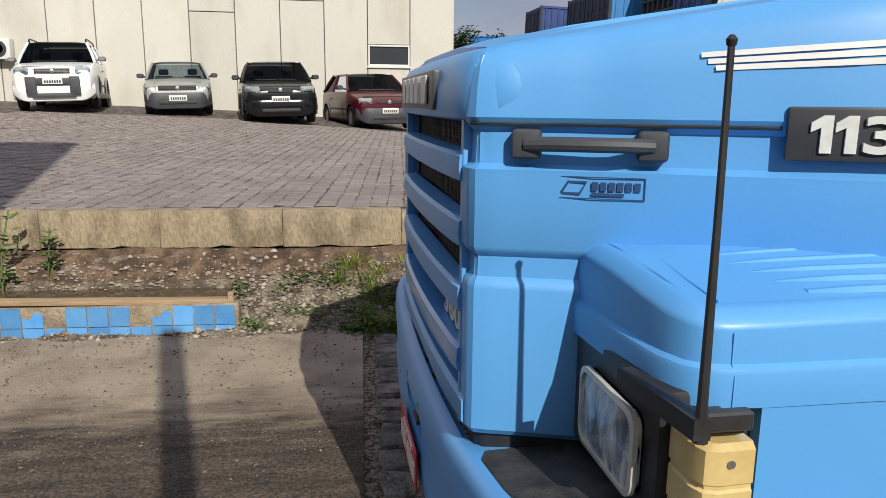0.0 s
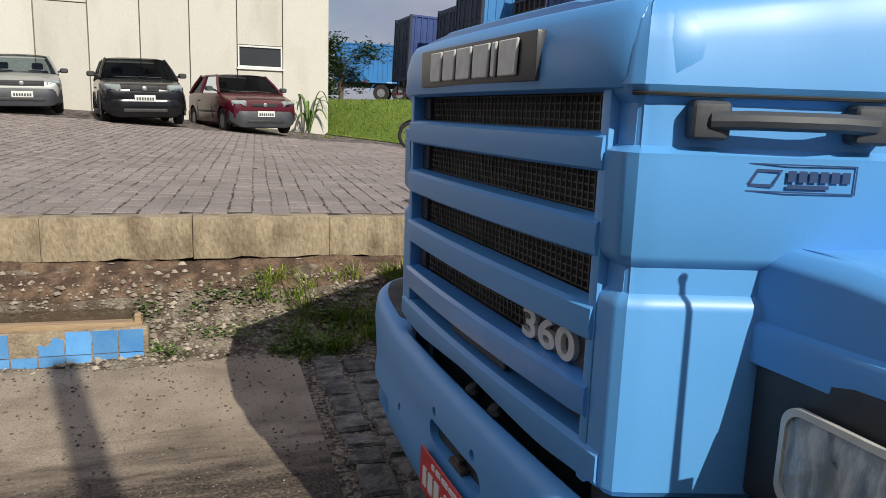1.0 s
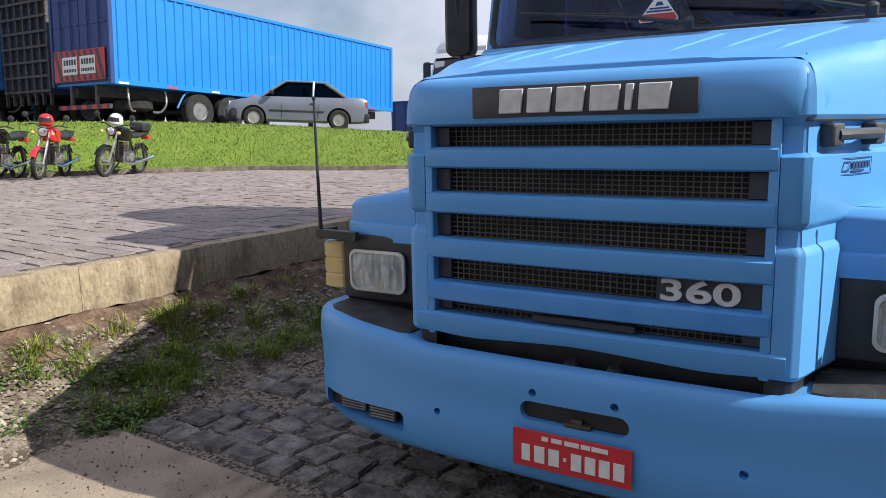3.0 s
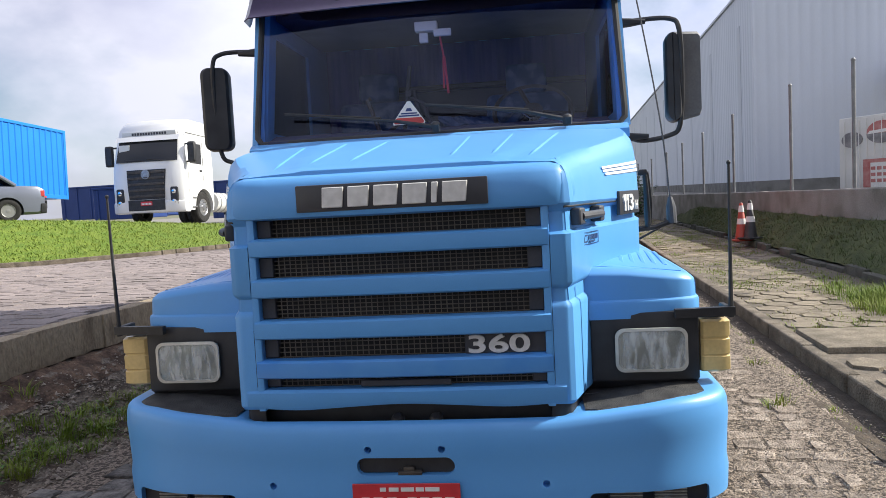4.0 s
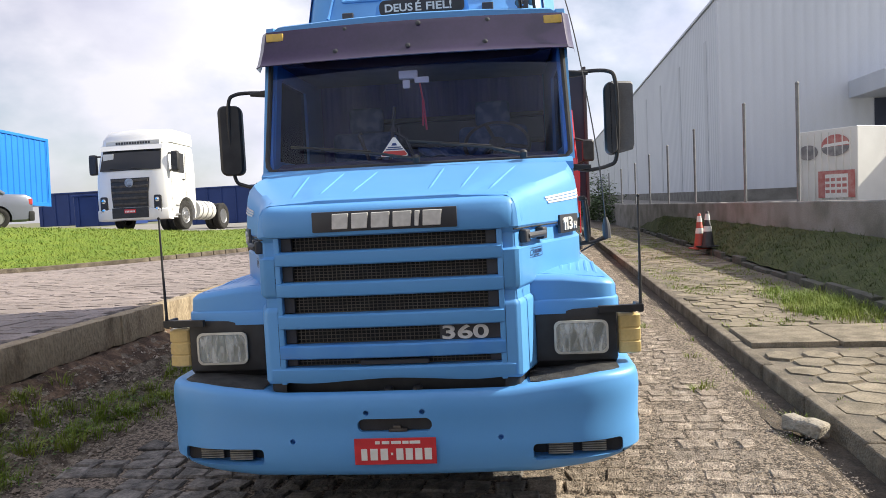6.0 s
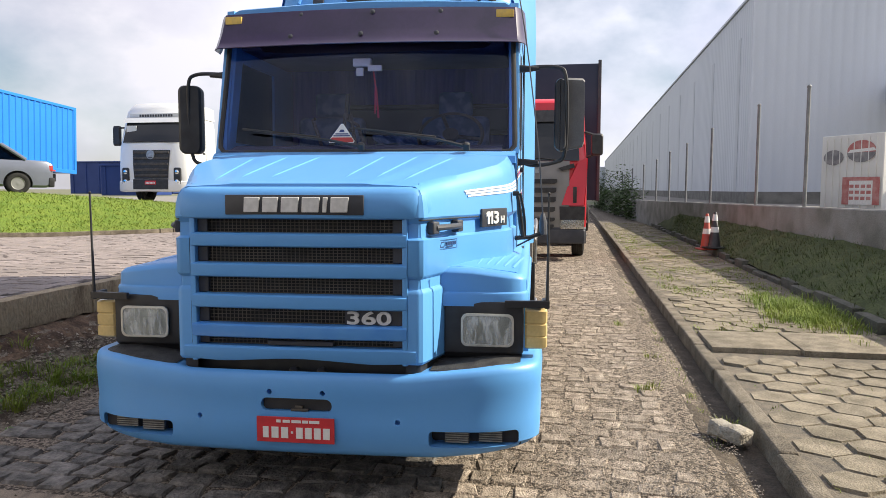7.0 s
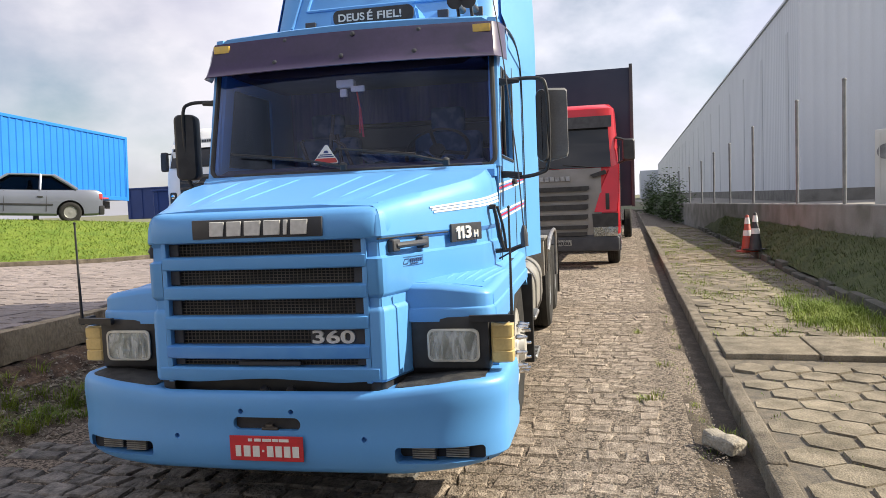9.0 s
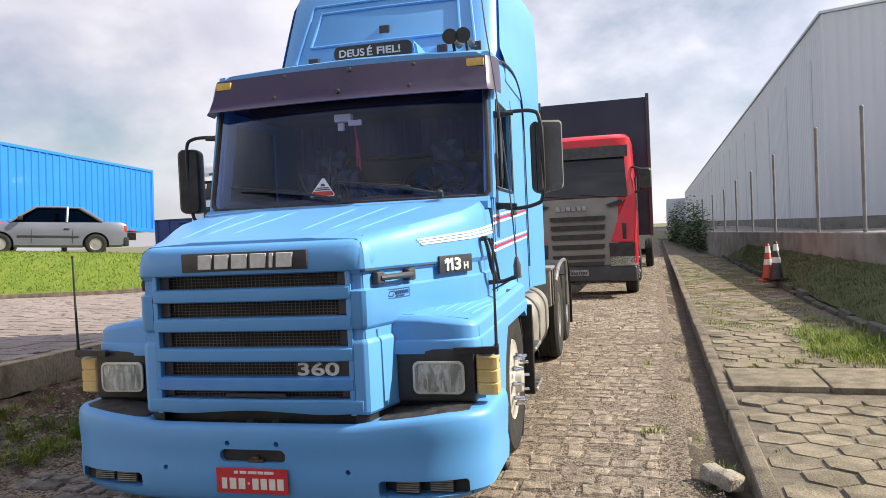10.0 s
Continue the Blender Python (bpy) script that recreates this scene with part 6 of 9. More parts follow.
tube(bm, smooth_path([(1.232, -1.224, 1.36), (1.28, -1.19, 1.80), (1.44, -1.10, 2.53), (1.62, -1.02, 3.0), (1.86, -0.95, 3.45)], 8), 0.0045, 6)
part("whip_aerial", bm, GREY_PLASTIC, truck, "long thin whip aerial")

for o in set(truck.children) - before_cab:
    o.matrix_local = Matrix.Translation((0.09, 0, 0.037)) @ o.matrix_local

# running gear
for s in (1, -1):
    w = wheel(truck, (AXLE, s * 0.985, 0.515), 0.515, 0.29, 0.29, s, WHEEL_ALU, 0, -0.075)
    for nut in [c for c in w.children if c.name.startswith("wheel_nut")]:
        bpy.data.objects.remove(nut)
    for k in range(10):
        a = 2 * math.pi * k / 10
        bm = B()
        c0 = Vector((AXLE + 0.168 * math.cos(a), s * 1.105, 0.515 + 0.168 * math.sin(a)))
        lathe(bm, [(0.019, 0.0), (0.019, 0.04), (0.012, 0.06), (0.011, 0.09), (0.004, 0.094)], c0, (0, s, 0), 8)
        part("nut_cover", bm, CHROME, w, "bright pointed nut cover")
    bm = B()
    lathe(bm, [(0.10, 0.0), (0.095, 0.035), (0.06, 0.055), (0.03, 0.058)], (AXLE, s * 1.09, 0.515), (0, s, 0), 20)
    part("hub", bm, STEEL, w)
for x in (5.62, 6.97):
    for s in (1, -1):
        wheel(truck, (x, s * 1.03, 0.515), 0.515, 0.27, 0.29, s, ALU, 0, 0.09)
        wheel(truck, (x, s * 0.73, 0.515), 0.515, 0.27, 0.29, s, FRAME_DARK, 0, 0.09)
    bm = B()
    cyl(bm, (x, -0.9, 0.515), (x, 0.9, 0.515), 0.09)
    part("axle", bm, FRAME_DARK, truck)
bm = B()
cyl(bm, (AXLE, -0.9, 0.48), (AXLE, 0.9, 0.48), 0.06)
part("axle", bm, FRAME_DARK, truck)
for s in (1, -1):
    bm = B()
    box(bm, 0.30, 7.9, s * 0.40 - 0.035, s * 0.40 + 0.035, 0.66, 0.92, 0.006, 1)
    part("chassis_rail", bm, FRAME_DARK, truck)
    bm = B()
    arc = [(6.97 + 0.62 * math.cos(a), 0.515 + 0.60 * math.sin(a)) for a in (math.pi * i / 16 for i in range(13))]
    loft(bm, [[(x, s * 0.62, z), (x, s * 1.18, z), (x, s * 1.18, z + 0.012), (x, s * 0.62, z + 0.012)] for x, z in arc])
    part("mudguard", bm, BLACK_PLASTIC, truck)
    bm = B()
    tube(bm, smooth_path([(4.92, s * 1.175, 0.98), (5.3, s * 1.19, 1.14), (6.3, s * 1.19, 1.15), (6.45, s * 1.19, 0.9), (6.46, s * 1.19, 0.55)], 5), 0.022, 8)
    part("guard_rail", bm, STEEL, truck, "bent steel guard over the tyres")
    bm = B()
    box(bm, 7.63, 7.65, s * 0.90 - 0.28, s * 0.90 + 0.28, 0.16, 0.62, 0.003, 1)
    part("mud_flap", bm, RUBBER, truck)
    bm = B()
    rings = [[(x, s * 0.86 + y * k, 0.69 + z * k) for y, z in rounded(0.56, 0.58, 0.20, 6)] for x, k in ((2.98, 0.94), (3.02, 1.0), (4.28, 1.0), (4.32, 0.94))]
    loft(bm, rings)
    tank = part("fuel_tank", bm, TANK_GREY, truck, "dull metal fuel tank")
    for x in (3.3, 3.95):
        bm = B()
        rings = [[(xx, s * 0.86 + y, 0.69 + z) for y, z in rounded(0.585, 0.605, 0.205, 6)] for xx in (x - 0.035, x + 0.035)]
        loft(bm, rings)
        part("tank_strap", bm, STEEL, tank)
    bm = B()
    box(bm, 4.42, 4.86, s * 0.90 - 0.26, s * 0.90 + 0.26, 0.74, 1.13, 0.025, 2)
    cabinet = part("battery_box", bm, TANK_GREY, truck, "pale dusty battery box")
    bm = B()
    box(bm, 4.38, 4.90, s * 0.90 - 0.275, s * 0.90 + 0.275, 1.13, 1.16, 0.01, 2)
    part("lid", bm, TANK_GREY, cabinet)
    for x in (4.5, 4.78):
        bm = B()
        box(bm, x - 0.02, x + 0.02, s * 1.17 - 0.008, s * 1.17 + 0.008, 0.76, 1.15, 0.003, 1)
        part("strap", bm, FRAME_DARK, cabinet)
    for z in (0.28, 0.60):
        bm = B()
        box(bm, 2.46, 2.86, s * 1.09 - 0.11, s * 1.09 + 0.11, z, z + 0.03, 0.006, 1)
        step = part("cab_step", bm, STEEL, truck)
        for k in range(7):
            bm = B()
            box(bm, 2.48 + 0.055 * k, 2.50 + 0.055 * k, s * 1.09 - 0.10, s * 1.09 + 0.10, z + 0.029, z + 0.038)
            part("tread_rib", bm, STEEL, step)
    bm = B()
    box(bm, 2.44, 2.47, s * 1.06 - 0.12, s * 1.06 + 0.12, 0.26, 0.98, 0.006, 1)
    part("step_panel", bm, BLACK_PLASTIC, truck)
    bm = B()
    for k in range(5):
        tube(bm, smooth_path([(3.42 + 0.02 * k, s * (0.35 + 0.08 * k), 1.7), (3.6, s * (0.5 + 0.06 * k), 1.15), (3.9, s * 0.4, 1.0)], 5), 0.014, 6)
    part("air_hoses", bm, BLACK_PLASTIC, truck)
bm = B()
lathe(bm, [(0.46, 0.0), (0.46, 0.05), (0.2, 0.07)], (6.2, 0, 1.05), (0, 0, 1), 24)
part("fifth_wheel", bm, FRAME_DARK, truck)
bm = B()
box(bm, 7.8, 7.9, -1.15, 1.15, 0.62, 0.80, 0.01, 1)
part("rear_beam", bm, FRAME_DARK, truck)


# ---- parked cars ----
def car(name, m, label, paint, L=3.8, W=1.62, H=1.40, hood=0.74, cowl=0.92, belt=0.93, ws0=0.98, ws1=1.62, rf=3.0, rb=3.50, deck=None, tail=0.92, clear=0.20,
        tyre_r=0.285, axles=(0.70, 3.14), lamp=(0.26, 0.13, 0.62), lamp_y=0.56, grille=(0.62, 0.08, 0.62), bumper_mat=None, glass_mat=None, rim_mat=None, plate_z=0.47,
        cladding=None, doors=(1.55, 2.55), fog=False, bull=False, rails=False, steer=0.0, category="car"):
    th = thing(name, m, label, category, "parked cars")
    bumper_mat, glass_mat, rim_mat = bumper_mat or paint, glass_mat or CAR_GLASS, rim_mat or OLD_SILVER
    deck = deck or tail
    hw = W / 2
    st = [(0.0, 0.78, clear + 0.18, hood - 0.16), (0.03, 0.88, clear + 0.12, hood - 0.07), (0.14, 0.95, clear + 0.10, hood - 0.005), (0.36, 0.99, clear, hood + (cowl - hood) * 0.35),
          (ws0 - 0.05, 1.0, clear, cowl), (ws0 + 0.25, 1.0, clear, belt), ((ws0 + rb) / 2, 1.0, clear, belt + 0.01), (rb - 0.12, 0.995, clear, belt + 0.02), (rb + 0.03, 0.985, clear, max(deck, belt) if deck > belt else deck),
          (L - 0.16, 0.965, clear + 0.02, deck), (L - 0.03, 0.90, clear + 0.08, deck - 0.06), (L, 0.82, clear + 0.16, deck - 0.16)]
    st.sort()
    rings = []
    for x, f, zb, zt in st:
        w = hw * f
        zm = zb + (zt - zb) * 0.55
        half = [(w * 0.90, zb), (w * 0.975, zb + 0.06), (w, zm), (w * 0.985, zt - 0.07), (w * 0.945, zt - 0.016), (w * 0.86, zt), (w * 0.45, zt + 0.018), (0, zt + 0.024)]
        rings.append([(x, y, z) for y, z in half] + [(x, -y, z) for y, z in half[-2::-1]])
    bm = B()
    loft(bm, rings)
    body = part("body", bm, paint, th, angle=30)
    cs = []
    for ax in axles:
        b = B()
        cyl(b, (ax, -hw - 0.3, tyre_r), (ax, hw + 0.3, tyre_r), tyre_r + 0.055, seg=28)
        cs.append(cutter(b))
    cut(body, cs)
    bm = B()
    box(bm, 0.25, L - 0.2, -hw + 0.24, hw - 0.24, clear + 0.02, belt - 0.12)
    part("underbody", bm, BLACK_PLASTIC, th)
    # greenhouse
    zb, yb, yt = belt - 0.01, hw * 0.945, hw * 0.74
    A0, A1, C1, C0 = (ws0, yb, cowl - 0.005), (ws1, yt, H - 0.055), (rf, yt, H - 0.06), (rb, yb * 0.97, max(belt, deck) if deck > belt else belt)
    bx = (doors[0] + doors[1]) / 2 + 0.35
    mid0, mid1 = (bx, yb, belt), (bx + 0.02, yt, H - 0.045)
    bm = B()

    def roof_at(a, b):
        x = ws1 + (rf - ws1) * a
        y = (2 * b - 1) * yt
        return Vector((x - 0.05 * (1 - (2 * b - 1) ** 2) * (1 - a) * 1.2 + 0.05 * (1 - (2 * b - 1) ** 2) * a, y, H - 0.055 + 0.055 * (1 - (2 * b - 1) ** 4) * (0.65 + 0.35 * math.sin(math.pi * a))))
    grid(bm, roof_at, 8, 10)
    part("roof", bm, paint, th)

    def m3(p, q, t):
        return Vector(p).lerp(Vector(q), t)
    for s in (1, -1):
        S = Matrix.Diagonal((1, s, 1, 1))
        for p, q, r in ((A0, A1, 0.032), (mid0, mid1, 0.034), (C0, C1, 0.05), (A1, C1, 0.026)):
            bm = B()
            tube(bm, [S @ Vector(p), S @ m3(p, q, 0.5) + Vector((0, s * 0.012, 0.008)), S @ Vector(q)], r, 8)
            part("pillar", bm, paint, th)
        for p0, p1, p2, p3 in ((A0, A1, mid1, mid0), (mid0, mid1, C1, C0)):
            bm = B()
            vs = [bm.verts.new(S @ Vector(p)) for p in (p0, p1, p2, p3)]
            bm.faces.new(vs)
            part("side_window", bm, glass_mat, th)
    for (p, q, nm) in ((A0, A1, "windscreen"), (C0, C1, "rear_window")):
        bm = B()
        fwd = -1 if nm == "windscreen" else 1

        def pane(a, b):
            base = m3(p, q, b)
            y = (2 * a - 1) * base.y
            return Vector((base.x + fwd * 0.075 * (1 - (2 * a - 1) ** 2), y, base.z + 0.01 * (1 - (2 * a - 1) ** 2)))
        grid(bm, pane, 10, 3)
        part(nm, bm, glass_mat, th)
    # seats seen through the glass
    for y in (-0.36, 0.36):
        bm = B()
        box(bm, ws0 + 1.05, ws0 + 1.20, y - 0.22, y + 0.22, 0.5, belt + 0.10, 0.05, 2)
        box(bm, ws0 + 1.08, ws0 + 1.17, y - 0.12, y + 0.12, belt + 0.12, belt + 0.27, 0.035, 2)
        part("seat", bm, CAB_DARK, th)
    # nose
    w, h, z = lamp
    for s in (1, -1):
        bm = B()
        y0 = s * (lamp_y + 0.0)
        pts = rounded(w, h, min(w, h) * 0.3, 4, y0, z)
        loft(bm, [[(0.20 + 0.12 * max(0, (abs(y) - lamp_y) / w) ** 1.0, y, zz) for y, zz in pts], [(0.012 + 0.22 * max(0.0, (abs(y) - hw * 0.55) / hw) ** 1.2, y, zz) for y, zz in pts]])
        hl = part("headlight", bm, CAR_LAMP, th)
        pts = rounded(w * 0.98, h * 0.98, min(w, h) * 0.3, 4, y0, z)
        bm = B()
        loft(bm, [[(0.012 + 0.22 * max(0.0, (abs(y) - hw * 0.55) / hw) ** 1.2 - 0.004, y, zz) for y, zz in pts], [(0.0 + 0.22 * max(0.0, (abs(y) - hw * 0.55) / hw) ** 1.2 - 0.006, y * 0.995, zz) for y, zz in rounded(w * 0.8, h * 0.8, min(w, h) * 0.25, 4, y0, z)]])
        part("lens", bm, LAMP_GLASS, hl)
        if fog:
            bm = B()
            lathe(bm, [(0.075, 0), (0.075, 0.03), (0.055, 0.04)], (0.05, s * (hw - 0.22), clear + 0.17), (-1, 0, 0), 16)
            part("fog_lamp", bm, CHROME, th)
        bm = B()
        rings = [[(x, s * (hw + 0.02 + d), cowl + 0.10 + zz) for d, zz in rounded(0.17, 0.11, 0.04, 3, 0.085, 0)] for x in (ws0 + 0.20, ws0 + 0.24, ws0 + 0.31)]
        rings[0] = [(x + 0.0, s * (hw + 0.105) + (y - s * (hw + 0.105)) * 0.75, cowl + 0.10 + (zz - cowl - 0.10) * 0.75) for x, y, zz in rings[0]]
        loft(bm, rings)
        tube(bm, [(ws0 + 0.27, s * (hw - 0.06), cowl + 0.06), (ws0 + 0.27, s * (hw + 0.06), cowl + 0.09)], 0.025, 6)
        part("door_mirror", bm, cladding or bumper_mat, th)
        for x in doors:
            bm = B()
            tube(bm, [(x, s * (hw + 0.0015) * 0.99, clear + 0.12), (x, s * (hw + 0.0015), clear + 0.40), (x + 0.01, s * hw * 0.965, belt - 0.03)], 0.006, 5)
            part("door_gap", bm, BLACK_PLASTIC, th)
        bm = B()
        box(bm, doors[1] - 0.22, doors[1] - 0.08, s * (hw - 0.002) - 0.018, s * (hw - 0.002) + 0.018, belt - 0.20, belt - 0.165, 0.008, 2)
        part("door_handle", bm, BLACK_PLASTIC, th)
        bm = B()
        box(bm, axles[0] + 0.42, axles[1] - 0.42, s * (hw - 0.004) - 0.012, s * (hw - 0.004) + 0.012, clear + 0.28, clear + 0.33, 0.006, 2)
        part("rub_strip", bm, BLACK_PLASTIC, th)
        bm = B()
        box(bm, L - 0.12, L - 0.005, s * (hw - 0.15) - 0.09, s * (hw - 0.15) + 0.07, deck - 0.26, deck - 0.10, 0.02, 2)
        part("tail_lamp", bm, RED_PRINT, th)
        for i, ax in enumerate(axles):
            wheel(th, (ax, s * (hw - 0.100), tyre_r), tyre_r, 0.19, tyre_r * 0.58, s, rim_mat, 8)
    gw, gh, gz = grille
    bm = B()
    box(bm, -0.006, 0.06, -gw / 2, gw / 2, gz - gh / 2, gz + gh / 2, 0.015, 2)
    g = part("grille", bm, BLACK_PLASTIC, th)
    for i in range(4):
        bm = B()
        zz = gz - gh / 2 + gh * (i + 0.5) / 4
        box(bm, -0.012, 0.0, -gw / 2 + 0.02, gw / 2 - 0.02, zz - 0.005, zz + 0.005)
        part("grille_bar", bm, GREY_PLASTIC if not bull else STEEL, g)
    bm = B()
    lathe(bm, [(0.045, 0), (0.045, 0.01), (0.02, 0.016)], (-0.012, 0, gz), (-1, 0, 0), 16)
    part("round_badge", bm, STEEL, g)
    bm = B()
    rings = []
    for i in range(17):
        y = -hw * 0.97 + 2 * hw * 0.97 * i / 16
        back = 0.20 * max(0.0, (abs(y) - hw * 0.62) / (hw * 0.35)) ** 2
        up = 0.16 * max(0.0, (abs(y) - hw * 0.60) / (hw * 0.37)) ** 2
        rings.append([(0.10 + back, y, clear - 0.05 + up), (-0.02 + back, y, clear - 0.03 + up), (-0.055 + back, y, clear + 0.10 + up * 0.6), (-0.055 + back, y, clear + 0.27), (-0.03 + back, y, clear + 0.33), (0.10 + back, y, clear + 0.34)])
    loft(bm, rings)
    fb = part("front_bumper", bm, bumper_mat, th)
    bm = B()
    box(bm, -0.062, -0.03, -0.42, 0.42, clear + 0.07, clear + 0.14, 0.012, 2)
    part("air_intake", bm, BLACK_PLASTIC, fb)
    bm = B()
    box(bm, L - 0.10, L + 0.04, -hw * 0.95, hw * 0.95, clear + 0.04, clear + 0.30, 0.04, 3)
    part("rear_bumper", bm, bumper_mat, th)
    bm = B()
    px = -0.045 if bull else 0.0
    box(bm, -0.070 + px, -0.062 + px, -0.20, 0.20, plate_z - 0.065, plate_z + 0.065, 0.003, 1)
    pl = part("number_plate", bm, BOX_WHITE, th, "pale number plate with plain bars")
    bm = B()
    bars(bm, [(-0.15 + 0.05 * i, -0.012, 0.034, 0.06) for i in range(7)], pose(-0.070 + px, 0, plate_z) @ FACE_FRONT)
    part("plate_bar", bm, DARK_PRINT, pl)["kind"] = "stuff"
    bm = B()
    tube(bm, [(ws0 - 0.08, 0.02, cowl + 0.04), (ws0 - 0.02, 0.50, cowl + 0.05)], 0.008, 5)
    tube(bm, [(ws0 - 0.08, -0.45, cowl + 0.04), (ws0 - 0.03, 0.0, cowl + 0.05)], 0.008, 5)
    part("wiper", bm, BLACK_PLASTIC, th)
    if cladding:
        bm = B()
        for s in (1, -1):
            box(bm, 0.35, L - 0.3, s * (hw - 0.002) - 0.02, s * (hw - 0.002) + 0.02, clear + 0.0, clear + 0.12, 0.01, 2)
        part("sill_cladding", bm, cladding, th)
        for s in (1, -1):
            for ax in axles:
                bm = B()
                arc = [(ax + (tyre_r + 0.085) * math.cos(a), tyre_r + (tyre_r + 0.085) * math.sin(a)) for a in (math.pi * i / 14 for i in range(15))]
                tube(bm, [(x, s * (hw - 0.005), zz) for x, zz in arc], 0.035, 6)
                part("arch_cladding", bm, cladding, th)
    if bull:
        bm = B()
        for s in (1, -1):
            rings = [[(x, s * 0.44 + y, zz) for y in (-0.10, 0.10)] for x, zz in ((-0.10, clear + 0.06), (-0.12, clear + 0.30), (-0.09, clear + 0.42), (0.0, clear + 0.46))]
            box(bm, -0.105, -0.05, s * 0.44 - 0.11, s * 0.44 + 0.11, clear + 0.08, clear + 0.50, 0.03, 2)
        box(bm, -0.10, -0.05, -0.44, 0.44, clear + 0.32, clear + 0.47, 0.03, 2)
        box(bm, -0.10, -0.05, -0.44, 0.44, clear + 0.04, clear + 0.12, 0.02, 2)
        part("front_guard", bm, GREY_PLASTIC, th, "dark grey plastic front guard")
    if rails:
        for s in (1, -1):
            bm = B()
            tube(bm, smooth_path([(ws1 + 0.15, s * (yt - 0.02), H - 0.03), (ws1 + 0.28, s * (yt - 0.02), H + 0.06), (rf - 0.2, s * (yt - 0.02), H + 0.06), (rf - 0.05, s * (yt - 0.02), H - 0.03)], 5), 0.02, 8)
            part("roof_rail", bm, BLACK_PLASTIC, th)
    return th


car("compact_suv", pose(-6.15, 15.75, yard_z(-6.1, 16.8)[0] + 0.03, -2.2, 0, 101), "white compact off-road car with grey plastic guards", WHITE_PAINT, L=4.23, W=1.73, H=1.62, hood=0.93, cowl=1.08, belt=1.10, ws0=1.05, ws1=1.62, rf=3.75, rb=4.05,
    deck=1.08, tail=1.08, clear=0.24, tyre_r=0.335, axles=(0.80, 3.29), lamp=(0.30, 0.20, 0.86), lamp_y=0.62, grille=(0.72, 0.12, 0.86), cladding=GRILLE_GREY, fog=True, bull=True, rails=True, plate_z=0.64, doors=(1.62, 2.62))
car("old_saloon", pose(-3.58, 16.2, yard_z(-3.5, 17.0)[0], -1.6, 0, 99), "dull silver old square saloon car with black bumper", OLD_SILVER, L=4.0, W=1.57, H=1.33, hood=0.72, cowl=0.86, belt=0.88, ws0=1.25, ws1=1.75, rf=2.75, rb=3.25, deck=0.88, tail=0.88,
    clear=0.19, tyre_r=0.28, axles=(0.70, 3.09), lamp=(0.26, 0.13, 0.63), lamp_y=0.60, grille=(0.86, 0.12, 0.63), bumper_mat=GREY_PLASTIC, glass_mat=CLEAR_CAR_GLASS, plate_z=0.40, doors=(1.6, 2.7))
car("hatchback", pose(-1.13, 14.85, yard_z(-1.1, 15.6)[0], -1.4, 0, 97), "black hatchback with a dark windscreen beside the wall", BLACK_PAINT, L=3.93, W=1.66, H=1.46, hood=0.78, cowl=0.96, belt=0.97, ws0=1.0, ws1=1.68, rf=3.3, rb=3.72, tail=0.97, clear=0.2,
    tyre_r=0.30, axles=(0.75, 3.22), lamp=(0.30, 0.14, 0.76), lamp_y=0.60, grille=(0.56, 0.10, 0.75), fog=True, plate_z=0.55, doors=(1.62, 2.55), cladding=BLACK_PLASTIC)
car("hatchback", pose(1.38, 15.6, yard_z(1.4, 16.3)[0], -0.8, 0, 103), "wine-red small hatchback with grey plastic bumpers", WINE_PAINT, L=3.73, W=1.61, H=1.39, hood=0.74, cowl=0.92, belt=0.93, ws0=0.98, ws1=1.62, rf=2.95, rb=3.52, tail=0.92, clear=0.19,
    tyre_r=0.285, axles=(0.72, 3.16), lamp=(0.30, 0.15, 0.68), lamp_y=0.58, grille=(0.60, 0.06, 0.66), bumper_mat=GREY_PLASTIC, plate_z=0.46, doors=(1.45, 2.72))
car("saloon", pose(12.94, 15.25, 1.57, 0, 3.0, -50), "silver four-door saloon car above the grass bank", SILVER_PAINT, L=3.90, W=1.58, H=1.36, hood=0.72, cowl=0.88, belt=0.89, ws0=0.98, ws1=1.60, rf=2.68, rb=3.25, deck=0.92, tail=0.92, clear=0.19,
    tyre_r=0.285, axles=(0.74, 3.08), lamp=(0.30, 0.14, 0.64), lamp_y=0.56, grille=(0.60, 0.07, 0.63), bumper_mat=BLACK_PLASTIC, glass_mat=CAR_GLASS, plate_z=0.46, doors=(1.50, 2.50))


